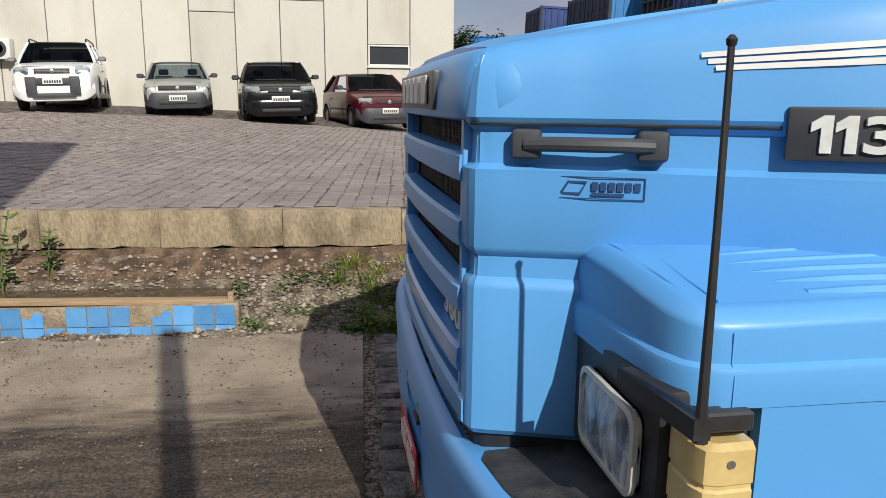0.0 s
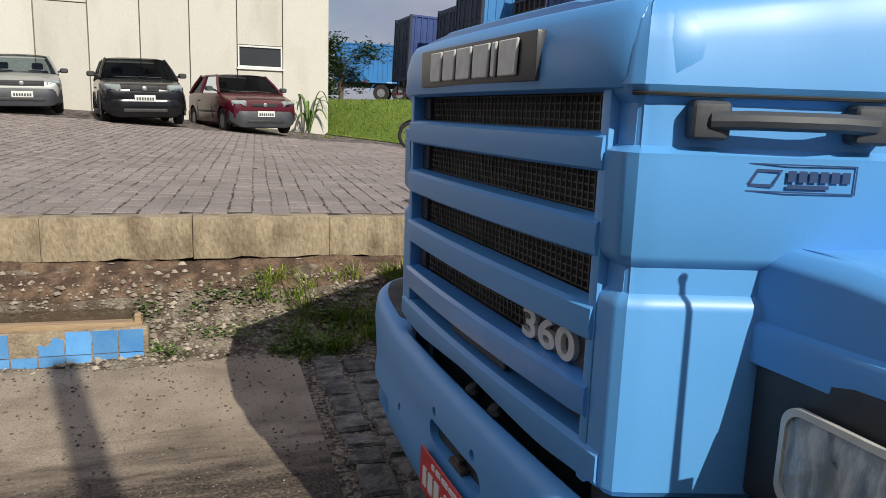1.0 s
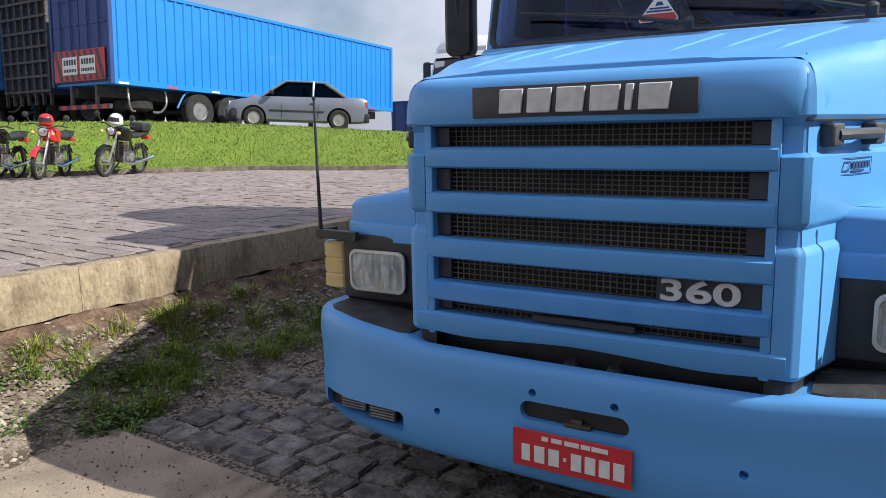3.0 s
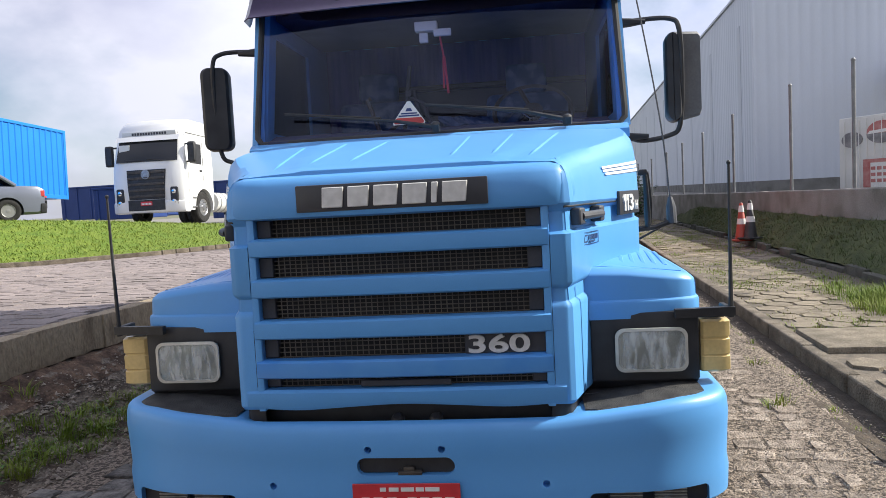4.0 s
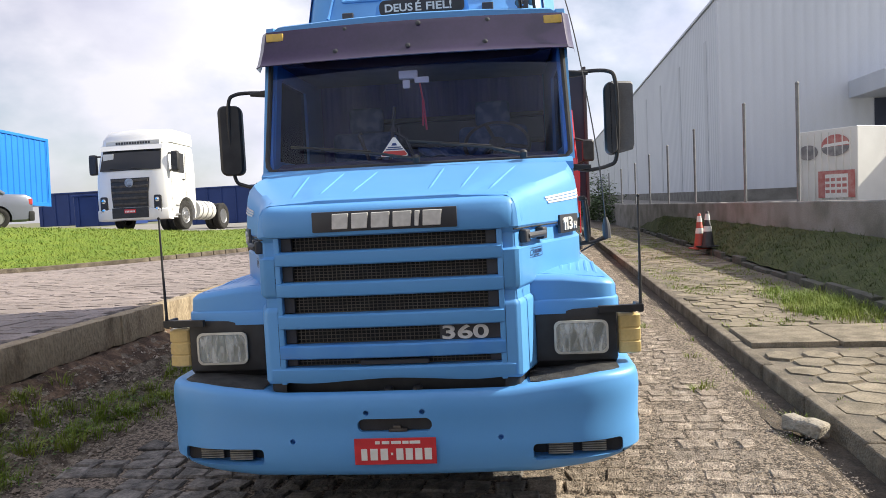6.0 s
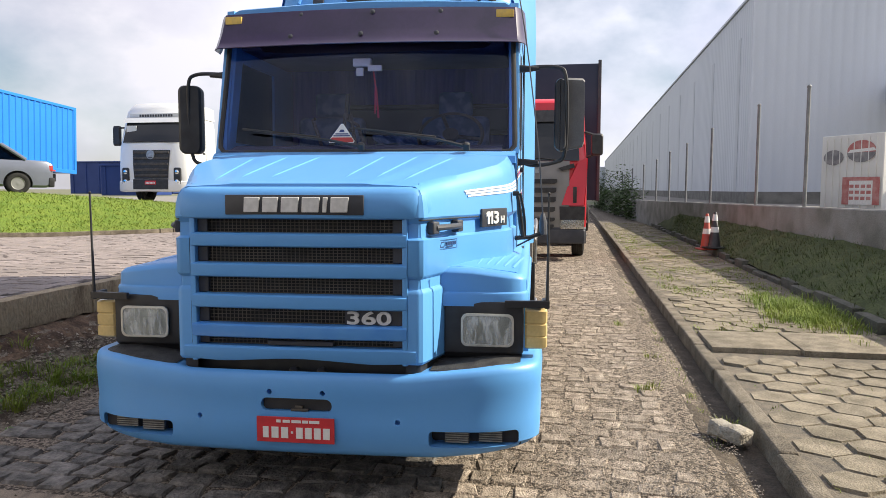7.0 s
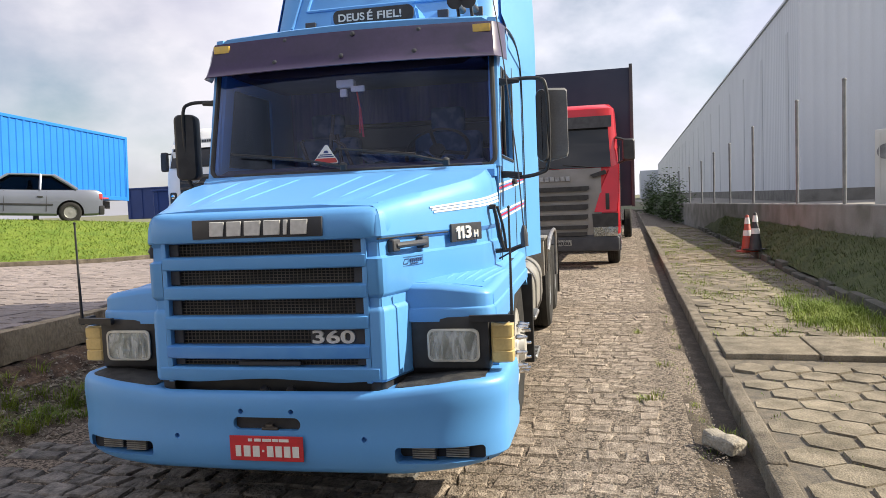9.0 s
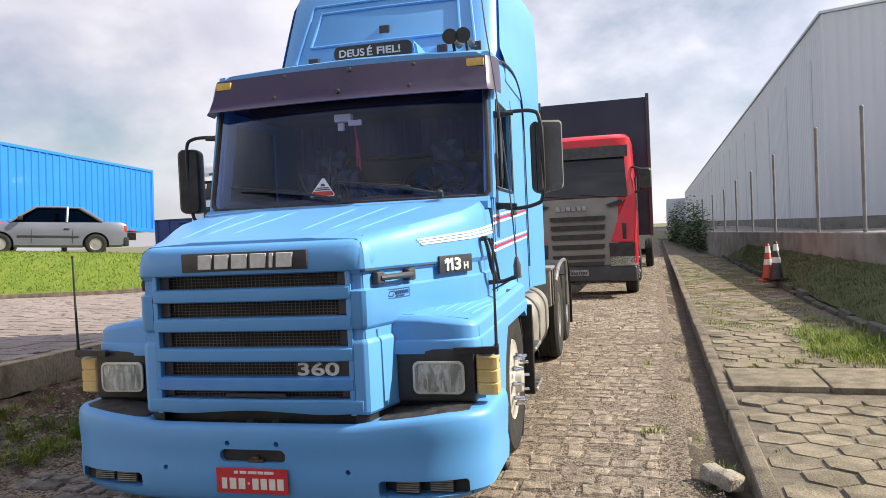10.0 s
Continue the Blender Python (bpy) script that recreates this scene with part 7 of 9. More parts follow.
# ---- lorries ----
def cab_over(name, m, label, paint, front_mat, W=2.48, H=3.1, D=2.1, roof=0.45, grille_z=(0.95, 1.95), high=True, bars_n=5, side_mat=None, wheels=((1.45, 1), (4.6, 2)), length=6.2, plate_mat=BOX_WHITE, mirror=(2.28, 0.68)):
    th = thing(name, m, label, "lorry")
    hw = W / 2
    rings = []
    lev = [(0.42, 0.10, 0.97), (0.60, 0.03, 1.0), (1.2, 0.0, 1.0), (1.85, 0.05, 1.0), (2.30, 0.16, 0.985), (2.70, 0.27, 0.965), (H - 0.10, 0.36, 0.93), (H, 0.50, 0.86)]
    for z, back, f in lev:
        w = hw * f
        pts = [(back + 0.30, -w), (back + 0.12, -w + 0.02), (back + 0.03, -w + 0.12), (back, -w * 0.6), (back - 0.03, 0), (back, w * 0.6), (back + 0.03, w - 0.12), (back + 0.12, w - 0.02), (back + 0.30, w), (D, w), (D, -w)]
        rings.append([(x, y, z) for x, y in pts])
    bm = B()
    loft(bm, rings)
    cabm = part("cab", bm, paint, th, angle=40)
    cs = []
    b = B()
    cyl(b, (wheels[0][0], -hw - 0.2, 0.5), (wheels[0][0], hw + 0.2, 0.5), 0.63, seg=30)
    cs.append(cutter(b))
    cut(cabm, cs)
    if high:
        bm = B()
        rr = []
        for x, z, w in ((0.40, H - 0.06, hw * 0.95), (0.50, H + roof * 0.45, hw * 0.95), (0.72, H + roof * 0.9, hw * 0.94), (1.1, H + roof, hw * 0.93), (D, H + roof, hw * 0.93)):
            rr.append([(x + 0.1, -w, H - 0.04), (x + 0.05, -w, z - 0.1), (x, -w + 0.2, z), (x - 0.03, 0, z + 0.03), (x, w - 0.2, z), (x + 0.05, w, z - 0.1), (x + 0.1, w, H - 0.04)])
        loft(bm, rr)
        part("high_roof", bm, paint, th)

    def front(y, z):
        for (a, b) in zip(lev, lev[1:]):
            if a[0] <= z <= b[0]:
                t = (z - a[0]) / (b[0] - a[0])
                return a[1] + (b[1] - a[1]) * t - 0.03 * (1 - (y / hw) ** 2)
        return 0.0
    bm = B()
    w0, wt = (2.02, 0.72) if high else (2.19, 0.90)
    grid(bm, lambda a, b: Vector((front((2 * a - 1) * 1.06, w0 + wt * b) - 0.012, (2 * a - 1) * (1.07 - 0.05 * b), w0 + wt * b)), 12, 6)
    part("windscreen", bm, material("cab_screen", (0.02, 0.022, 0.025), 0.08, spec=0.6), th)
    bm = B()
    grid(bm, lambda a, b: Vector((front(0, w0 + 0.02 + wt) - 0.02 - 0.10 * (1 - b), (2 * a - 1) * 1.10, w0 - 0.04 + wt + (0.17 if high else 0.26) * b)), 8, 2)
    part("sun_visor", bm, BLACK_PLASTIC if not high else paint, th)
    for s in (1, -1):
        bm = B()
        prism(bm, [(0.55, 1.95), (1.35, 1.95), (1.35, 2.62), (0.72, 2.62)], "y", s * (hw - 0.06), s * (hw + 0.006))
        part("side_window", bm, BLACK_PLASTIC, th)
        bm = B()
        for p, q in (((0.42, 1.0), (0.42, 1.95)), ((1.45, 1.15), (1.45, 2.7))):
            tube(bm, [(p[0], s * (hw + 0.001), p[1]), (q[0], s * (hw + 0.001), q[1])], 0.008, 5)
        part("door_gap", bm, BLACK_PLASTIC, th)
        bm = B()
        box(bm, 1.2, 1.36, s * (hw + 0.005) - 0.02, s * (hw + 0.005) + 0.02, 1.70, 1.76, 0.01, 1)
        part("door_handle", bm, BLACK_PLASTIC, th)
        bm = B()
        rings = [[(x, s * (hw + 0.21) + y * k, mirror[0] + z * k) for y, z in rounded(0.26, mirror[1], 0.06, 4)] for x, k in ((0.26, 0.85), (0.30, 1.0), (0.38, 1.0))]
        loft(bm, rings)
        tube(bm, [(0.40, s * (hw - 0.06), mirror[0] + 0.28), (0.34, s * (hw + 0.20), mirror[0] + 0.8 * mirror[1] / 2)], 0.03, 6)
        tube(bm, [(0.40, s * (hw - 0.06), mirror[0] - 0.30), (0.34, s * (hw + 0.20), mirror[0] - 0.8 * mirror[1] / 2)], 0.03, 6)
        part("door_mirror", bm, BLACK_PLASTIC, th)
        bm = B()
        rr = [[(x, s * (hw - 0.30) + y * k, 0.86 + z * k) for y, z in rounded(*((0.26, 0.62) if high else (0.40, 0.26)), 0.06, 4)] for x, k in ((0.06, 1.0), (0.00, 1.0), (-0.015, 0.9))]
        loft(bm, rr)
        hl = part("headlight", bm, BLACK_PLASTIC if high else GREY_PLASTIC, th)
        for k in (-0.09, 0.09):
            bm = B()
            lathe(bm, [(0.075, 0), (0.075, 0.015), (0.06, 0.022)], (-0.012, s * (hw - 0.30) + (0.0 if high else k), 0.86 + (1.8 * k if high else 0.0)), (-1, 0, 0), 16)
            part("lamp_lens", bm, CHROME, hl)
        bm = B()
        lathe(bm, [(0.06, 0), (0.06, 0.015), (0.045, 0.02)], (0.02, s * (hw - 0.34), 0.56), (-1, 0, 0), 14)
        part("fog_lamp", bm, CHROME, th)
        for k, zz in enumerate((0.50, 0.80)):
            bm = B()
            box(bm, 0.62, 0.88, s * (hw + 0.0) - 0.03, s * (hw + 0.0) + 0.012, zz, zz + 0.05, 0.006, 1)
            part("cab_step", bm, STEEL, th)
    bm = B()
    rr = []
    for i in range(13):
        y = -hw + W * i / 12
        back = 0.16 * max(0.0, (abs(y) - hw * 0.75) / (hw * 0.25)) ** 2
        rr.append([(0.3 + back, y, 0.36), (-0.01 + back, y, 0.38), (-0.045 + back, y, 0.44), (-0.045 + back, y, 0.70), (0.0 + back, y, 0.74), (0.3 + back, y, 0.74)])
    loft(bm, rr)
    part("bumper", bm, side_mat or paint, th)
    z0, z1 = grille_z
    bm = B()
    grid(bm, lambda a, b: Vector((front((2 * a - 1) * 0.80, z0 + (z1 - z0) * b) - 0.012, (2 * a - 1) * (0.62 + 0.06 * b if high else 0.86), z0 + (z1 - z0) * b)), 8, 6)
    g = part("grille_panel", bm, front_mat, th)
    for i in range(bars_n):
        bm = B()
        zz = z0 + (z1 - z0) * (i + 0.35) / bars_n
        hgt = (z1 - z0) / bars_n * (0.42 if high else 0.60)
        half = (0.60 + 0.05 * i / bars_n) if high else 0.72
        rr = []
        for k in range(9):
            y = -half + 2 * half * k / 8
            x = front(y, zz) - 0.012
            rr.append([(x, y, zz), (x - 0.03, y, zz + 0.01), (x - 0.03, y, zz + hgt - 0.01), (x, y, zz + hgt)])
        loft(bm, rr)
        part("grille_bar", bm, BLACK_PLASTIC if not high else FRAME_DARK, g)
    bm = B()
    box(bm, -0.055 if not high else -0.072, -0.045 if not high else -0.062, -0.20, 0.20, 0.50 if not high else 0.60, 0.63 if not high else 0.73, 0.002, 1)
    pl = part("number_plate", bm, plate_mat, th, "number plate with plain bars")
    bm = B()
    bars(bm, [(-0.15 + 0.05 * i, -0.01, 0.034, 0.06) for i in range(7)], pose(-0.056 if not high else -0.073, 0, 0.565 if not high else 0.665) @ FACE_FRONT)
    part("plate_bar", bm, WHITE_MARK if plate_mat is RED_PLATE else DARK_PRINT, pl)["kind"] = "stuff"
    bm = B()
    tube(bm, [(front(0.3, w0 + 0.02) - 0.03, 0.05, w0 + 0.01), (front(0.7, w0 + 0.10) - 0.03, 0.72, w0 + 0.08)], 0.012, 5)
    tube(bm, [(front(0.3, w0 + 0.02) - 0.03, -0.70, w0 + 0.01), (front(0.3, w0 + 0.10) - 0.03, -0.05, w0 + 0.08)], 0.012, 5)
    part("wiper", bm, BLACK_PLASTIC, th)
    for ax, n in wheels:
        for s in (1, -1):
            wheel(th, (ax, s * (hw - 0.17), 0.51), 0.51, 0.29, 0.29, s, ALU, 0, -0.05 if n == 1 else 0.08)
            if n > 1:
                wheel(th, (ax, s * (hw - 0.50), 0.51), 0.51, 0.27, 0.29, s, FRAME_DARK, 0, 0.08)
        bm = B()
        cyl(bm, (ax, -hw + 0.2, 0.51), (ax, hw - 0.2, 0.51), 0.08)
        part("axle", bm, FRAME_DARK, th)
    for s in (1, -1):
        bm = B()
        box(bm, 0.4, length, s * 0.42 - 0.04, s * 0.42 + 0.04, 0.68, 0.95, 0.008, 1)
        part("chassis_rail", bm, FRAME_DARK, th)
    return th


white_lorry = cab_over("lorry", pose(19.75, 11.65, 1.10, 0, 2.0, -2), "white forward-control lorry tractor unit with a high roof", WHITE_PAINT, BLACK_PLASTIC, H=3.0, roof=0.46, D=2.15, grille_z=(0.80, 1.76), plate_mat=RED_PLATE, wheels=((1.45, 1), (4.6, 2)), length=5.6)
bm = B()
cyl(bm, (2.55, -0.86, 0.72), (3.9, -0.86, 0.72), 0.35, seg=24)
tank = part("fuel_tank", bm, BOX_WHITE, white_lorry, "pale cylindrical fuel tank")
for x in (2.8, 3.2, 3.6):
    bm = B()
    lathe(bm, [(0.352, -0.03), (0.362, -0.03), (0.362, 0.03), (0.352, 0.03)], (x, -0.86, 0.72), (1, 0, 0), 24, True)
    part("tank_strap", bm, STEEL, tank)
bm = B()
box(bm, 0.30, 0.40, -0.95, 0.95, 2.87, 3.03, 0.02, 2)
band = part("name_band", bm, BOX_WHITE, white_lorry, "white name band over the windscreen")
bm = B()
for i in range(13):
    box(bm, 0.292, 0.30, -0.62 + 0.095 * i, -0.62 + 0.095 * i + 0.07, 2.91, 2.99)
part("band_bar", bm, DARK_PRINT, band)["kind"] = "stuff"
bm = B()
box(bm, -0.062, -0.04, -0.64, 0.64, 0.44, 0.78, 0.01, 1)
part("lower_grille", bm, BLACK_PLASTIC, white_lorry)
bm = B()
lathe(bm, [(0.15, 0), (0.15, 0.02), (0.125, 0.022), (0.125, 0.01)], (-0.04, 0, 1.60), (-1, 0, 0), 24)
part("round_badge", bm, STEEL, white_lorry)
bm = B()
box(bm, 0.16, 0.19, 0.62, 1.0, 2.2, 2.6, 0.01, 1)
part("white_paper", bm, BOX_WHITE, white_lorry)

red_lorry = cab_over("lorry", pose(12.78, -1.06, 0.0, 0, 0, YAW), "red forward-control lorry tractor unit with a grey grille panel", RED_PAINT, GRILLE_GREY, H=3.58, roof=0.0, D=2.0, high=False, grille_z=(0.70, 2.18), bars_n=0, side_mat=GREY_PLASTIC, wheels=((1.40, 1), (4.9, 2)), length=6.0, mirror=(2.55, 0.48))
for i in range(6):
    bm = B()
    prism(bm, [(-0.20 + 0.115 * i, 1.92), (-0.20 + 0.115 * i + 0.085, 1.92), (-0.20 + 0.115 * i + 0.095, 2.02), (-0.20 + 0.115 * i + 0.01, 2.02)], "x", -0.012, 0.02)
    part("badge_block", bm, STEEL, red_lorry)
for z0, z1, half in ((1.69, 1.79, 0.60), (1.49, 1.60, 0.585), (1.28, 1.40, 0.575), (1.07, 1.18, 0.565), (0.86, 0.945, 0.56), (0.715, 0.795, 0.54)):
    bm = B()
    prism(bm, [(-half, z0 + 0.03), (-half + 0.05, z0), (half - 0.05, z0), (half, z0 + 0.03), (half, z1), (-half, z1)], "x", -0.056, -0.02)
    part("grille_slot", bm, BLACK_PLASTIC, red_lorry, "dark slot in the grey front panel")
for s in (1, -1):
    bm = B()
    prism(bm, [(s * 0.62, 2.03), (s * 0.95, 2.13), (s * 0.98, 2.04), (s * 0.70, 1.97)], "x", -0.005, 0.06)
    part("wiper_recess", bm, BLACK_PLASTIC, red_lorry)
    bm = B()
    loft(bm, [[(x, s * y, z) for y, z in ((0.68, 0.70), (1.19, 0.70), (1.20, 0.895), (0.69, 0.895))] for x in (0.10, -0.052)])
    lamp = part("corner_lamp", bm, LAMP_MIRROR, red_lorry, "wide clear headlight")
    bm = B()
    loft(bm, [[(x, s * y, z) for y, z in ((0.67, 0.90), (1.20, 0.90), (1.205, 1.19), (0.655, 1.19))] for x in (0.10, -0.046)])
    part("lamp_brow", bm, BLACK_PLASTIC, lamp)
    bm = B()
    loft(bm, [[(x + 0.26 * max(0.0, z - 1.6), s * y, z) for y, z in ((0.67, 1.20), (1.20, 1.20), (1.235, 1.75), (1.25, 2.27), (1.02, 2.15), (0.86, 1.76))] for x in (0.14, -0.045)])
    bmesh.ops.bevel(bm, geom=bm.edges[:], offset=0.022, segments=2, affect="EDGES")
    cheek = part("corner_deflector", bm, RED_PAINT, red_lorry)
    bm = B()
    box(bm, -0.052, -0.03, s * 0.985 - 0.04, s * 0.985 + 0.04, 1.27, 1.62, 0.01, 2)
    part("air_slot", bm, BLACK_PLASTIC, cheek)
bm = B()
box(bm, -0.055, 0.2, -1.225, 1.225, 0.37, 0.69, 0.05, 3)
part("bumper_skin", bm, GREY_PLASTIC, red_lorry, "dark grey plastic bumper")


def box_body(parent, L, W, H, mat, end_mat, z0=0.0, pitch=0.29, roof_mat=None):
    """A ribbed box along +x, its near side at y = 0."""
    bm = B()
    box(bm, 0.02, L - 0.02, 0.03, W - 0.03, z0, z0 + H)
    body = part("box_core", bm, mat, parent)
    bm = B()
    ribbed(bm, (0.0, 0.0, 0), (L, 0.0, 0), z0 + 0.10, z0 + H - 0.08, pitch, 0.028)
    part("side_sheet", bm, mat, parent)
    bm = B()
    ribbed(bm, (L, W, 0), (0.0, W, 0), z0 + 0.10, z0 + H - 0.08, pitch, 0.028)
    part("side_sheet", bm, mat, parent)
    for y in (0.0, W):
        bm = B()
        box(bm, 0, L, y - 0.045, y + 0.045, z0 - 0.02, z0 + 0.12, 0.008, 1)
        box(bm, 0, L, y - 0.045, y + 0.045, z0 + H - 0.09, z0 + H + 0.01, 0.008, 1)
        part("rail", bm, mat, parent)
    for x in (0.0, L):
        for y in (0.0, W):
            bm = B()
            box(bm, x - 0.06, x + 0.06, y - 0.05, y + 0.05, z0 - 0.02, z0 + H + 0.01, 0.008, 1)
            part("corner_post", bm, end_mat if x == 0 else mat, parent)
    for k in (0, 1):
        bm = B()
        y0 = 0.06 + k * (W / 2 - 0.05)
        box(bm, -0.035, 0.02, y0, y0 + W / 2 - 0.08, z0 + 0.06, z0 + H - 0.05, 0.012, 1)
        d = part("rear_door", bm, end_mat, parent)
        for i in range(4):
            bm = B()
            zz = z0 + 0.25 + (H - 0.5) * i / 3
            box(bm, -0.055, -0.03, y0 + 0.03, y0 + W / 2 - 0.12, zz - 0.03, zz + 0.03, 0.006, 1)
            part("door_rib", bm, end_mat, d)
        for yy in (0.32, 0.78):
            bm = B()
            cyl(bm, (-0.07, y0 + yy, z0 + 0.1), (-0.07, y0 + yy, z0 + H - 0.1), 0.018, seg=8)
            part("lock_bar", bm, end_mat, d)
    return body


def warning_sign(parent, W, z, mat=WHITE_MARK):
    bm = B()
    box(bm, -0.085, -0.07, W / 2 - 1.12, W / 2 + 1.12, z, z + 0.80, 0.004, 1)
    sgn = part("warning_sign", bm, RED_PRINT, parent, "red and black striped long-vehicle sign")
    for k in range(8):
        bm = B()
        y0 = W / 2 - 1.10 + 0.26 * k
        prism(bm, [(y0, z + 0.02), (y0 + 0.13, z + 0.02), (min(y0 + 0.38, W / 2 + 1.10), z + 0.78), (min(y0 + 0.25, W / 2 + 1.10), z + 0.78)], "x", -0.090, -0.083)
        part("dark_stripe", bm, DARK_PRINT, sgn)
    for y0 in (W / 2 - 0.72, W / 2 + 0.06):
        bm = B()
        box(bm, -0.098, -0.088, y0, y0 + 0.66, z + 0.17, z + 0.63, 0.004, 1)
        pn = part("sign_panel", bm, WHITE_MARK, sgn)
        bm = B()
        for i in range(5):
            box(bm, -0.102, -0.097, y0 + 0.05 + 0.115 * i, y0 + 0.05 + 0.115 * i + 0.08, z + 0.42, z + 0.56)
        for i in range(8):
            box(bm, -0.102, -0.097, y0 + 0.05 + 0.071 * i, y0 + 0.05 + 0.071 * i + 0.05, z + 0.24, z + 0.32)
        part("sign_bar", bm, DARK_PRINT, pn)["kind"] = "stuff"


def trailer(name, m, label, side_mat, end_mat, L, W=2.5, H=2.44, floor=1.05, axles=(2.8, 3.95, 5.1), sign=True, spare=True):
    th = thing(name, m, label, "trailer", "parked trailers")
    box_body(th, L, W, H, side_mat, end_mat, floor)
    for y in (W / 2 - 0.5, W / 2 + 0.5):
        bm = B()
        box(bm, 0.1, L - 0.1, y - 0.06, y + 0.06, floor - 0.30, floor - 0.02, 0.008, 1)
        part("chassis_rail", bm, FRAME_DARK, th)
    bm = B()
    box(bm, -0.02, 0.08, 0.12, W - 0.12, 0.42, 0.54, 0.008, 1)
    bar = part("underrun_bar", bm, GREY_PLASTIC, th, "dusty underrun bar with red marks")
    for i in range(5):
        bm = B()
        box(bm, -0.026, 0.0, 0.2 + 0.45 * i, 0.42 + 0.45 * i, 0.425, 0.535)
        part("red_stripe", bm, RED_PRINT, bar)
    for y in (0.7, W - 0.7):
        bm = B()
        box(bm, 0.0, 0.07, y - 0.05, y + 0.05, 0.5, floor, 0.005, 1)
        part("bar_leg", bm, FRAME_DARK, th)
    for ax in axles:
        for y, s in ((0.16, -1), (W - 0.16, 1)):
            wheel(th, (ax, y, 0.50), 0.50, 0.28, 0.26, s, GALV, 0, 0.06)
        bm = B()
        cyl(bm, (ax, 0.2, 0.5), (ax, W - 0.2, 0.5), 0.07)
        part("axle", bm, FRAME_DARK, th)
    bm = B()
    tube(bm, smooth_path([(axles[0] - 0.75, 0.1, 0.55), (axles[0] - 0.45, 0.1, 0.98), (axles[0], 0.1, 1.08)], 5), 0.03, 6)
    part("mudguard", bm, BLUE_PALE, th)
    if spare:
        bm = B()
        lathe(bm, [(0.28, -0.13), (0.40, -0.14), (0.50, -0.09), (0.50, 0.09), (0.40, 0.14), (0.28, 0.13)], (1.2, 0.85, floor - 0.46), (0, 0, 1), 26, True)
        part("spare_tyre", bm, RUBBER, th)
        for x in (0.62, 1.78):
            bm = B()
            tube(bm, smooth_path([(x, 0.25, floor - 0.05), (x, 0.22, floor - 0.4), (x + (0.12 if x < 1 else -0.12), 0.3, floor - 0.62), (x + (0.3 if x < 1 else -0.3), 0.4, floor - 0.64)], 5), 0.03, 6)
            part("spare_carrier", bm, STEEL, th)
    for i in range(int(L / 1.5)):
        bm = B()
        box(bm, 0.15 + 1.5 * i, 0.45 + 1.5 * i, -0.056, -0.046, floor + 0.0, floor + 0.05)
        part("reflector", bm, RED_PRINT if i % 2 else WHITE_MARK, th)
    bm = B()
    for y in (0.4, W - 0.4):
        box(bm, L - 2.4, L - 2.25, y - 0.07, y + 0.07, 0.0, floor - 0.2, 0.01, 1)
    part("landing_legs", bm, FRAME_DARK, th)
    if sign:
        warning_sign(th, W, floor + 0.10)
    return th


# rear ends take darker materials: the shade on them is put into the colour
trailer("trailer", pose(9.85, 16.1, 1.66, 0, 2.8, -0.9), "bright blue ribbed container trailer with a striped warning sign", BLUE_BOX, BLUE_DULL, 12.1)
trailer("trailer", pose(9.4, 22.4, 1.78, 0, 2.0, -0.9), "pale blue curtain-sided trailer, its shaded rear coloured dark", BLUE_PALE, DARK_BOX, 13.0, H=2.9, floor=1.1)
trailer("trailer", pose(10.3, 27.0, 1.78, 0, 2.0, -0.9), "dark blue box trailer in the row", BLUE_DULL, DARK_BOX, 13.0, H=2.9, floor=1.1, sign=False, spare=False)
trailer("trailer", pose(9.6, 31.2, 1.78, 0, 2.0, -0.9), "blue box trailer, its shaded rear coloured dark", BLUE_DULL, DARK_BOX, 13.0, H=2.9, floor=1.1, sign=False, spare=False)
trailer("trailer", pose(9.0, 44.0, 2.1, 0, 1.0, -20), "light blue low trailer far across the lorry park", BLUE_PALE, BLUE_PALE, 13.0, H=2.3, floor=1.1, sign=False, spare=False)
# dark headboard standing between the first two trailers
th = thing("stake_body", pose(10.3, 19.4, 1.68, 0, 2, -0.9), "dark stake-sided lorry body between the trailers", "trailer", "parked trailers")
bm = B()
box(bm, 0.05, 7.0, 0.05, 2.4, 0.9, 4.0)
part("load_box", bm, DARK_BOX, th)
for i in range(7):
    bm = B()
    y = 0.05 + 2.3 * i / 6
    box(bm, -0.04, 0.05, y - 0.03, y + 0.03, 0.6, 4.0, 0.004, 1)
    part("stake", bm, FRAME_DARK, th)
for i in range(8):
    bm = B()
    z = 1.0 + 2.9 * i / 7
    box(bm, -0.06, 0.0, 0.0, 2.4, z - 0.035, z + 0.035, 0.004, 1)
    part("slat", bm, FRAME_DARK, th)
for y in (0.3, 2.1):
    wheel(th, (1.2, y, 0.5), 0.5, 0.3, 0.29, -1 if y < 1 else 1, ALU)

# box trailer behind the red lorry
th = thing("trailer", pose(*site(15.0, -1.93, 0.0), 0, 0, YAW), "dark grey box trailer behind the red lorry", "trailer", "parked trailers")
bm = B()
box(bm, 0.0, 13.5, 0.0, 2.6, 1.30, 4.62, 0.03, 2)
part("box_core", bm, DARK_BOX, th)
for y in (0.0, 2.6):
    bm = B()
    box(bm, -0.03, 0.05, y - 0.04, y + 0.04, 1.28, 4.70, 0.01, 1)
    part("corner_post", bm, GREY_PLASTIC, th)
for y in (0.85, 1.75):
    bm = B()
    box(bm, 0.6, 13.3, y - 0.06, y + 0.06, 0.94, 1.305, 0.01, 1)
    part("chassis_rail", bm, FRAME_DARK, th)
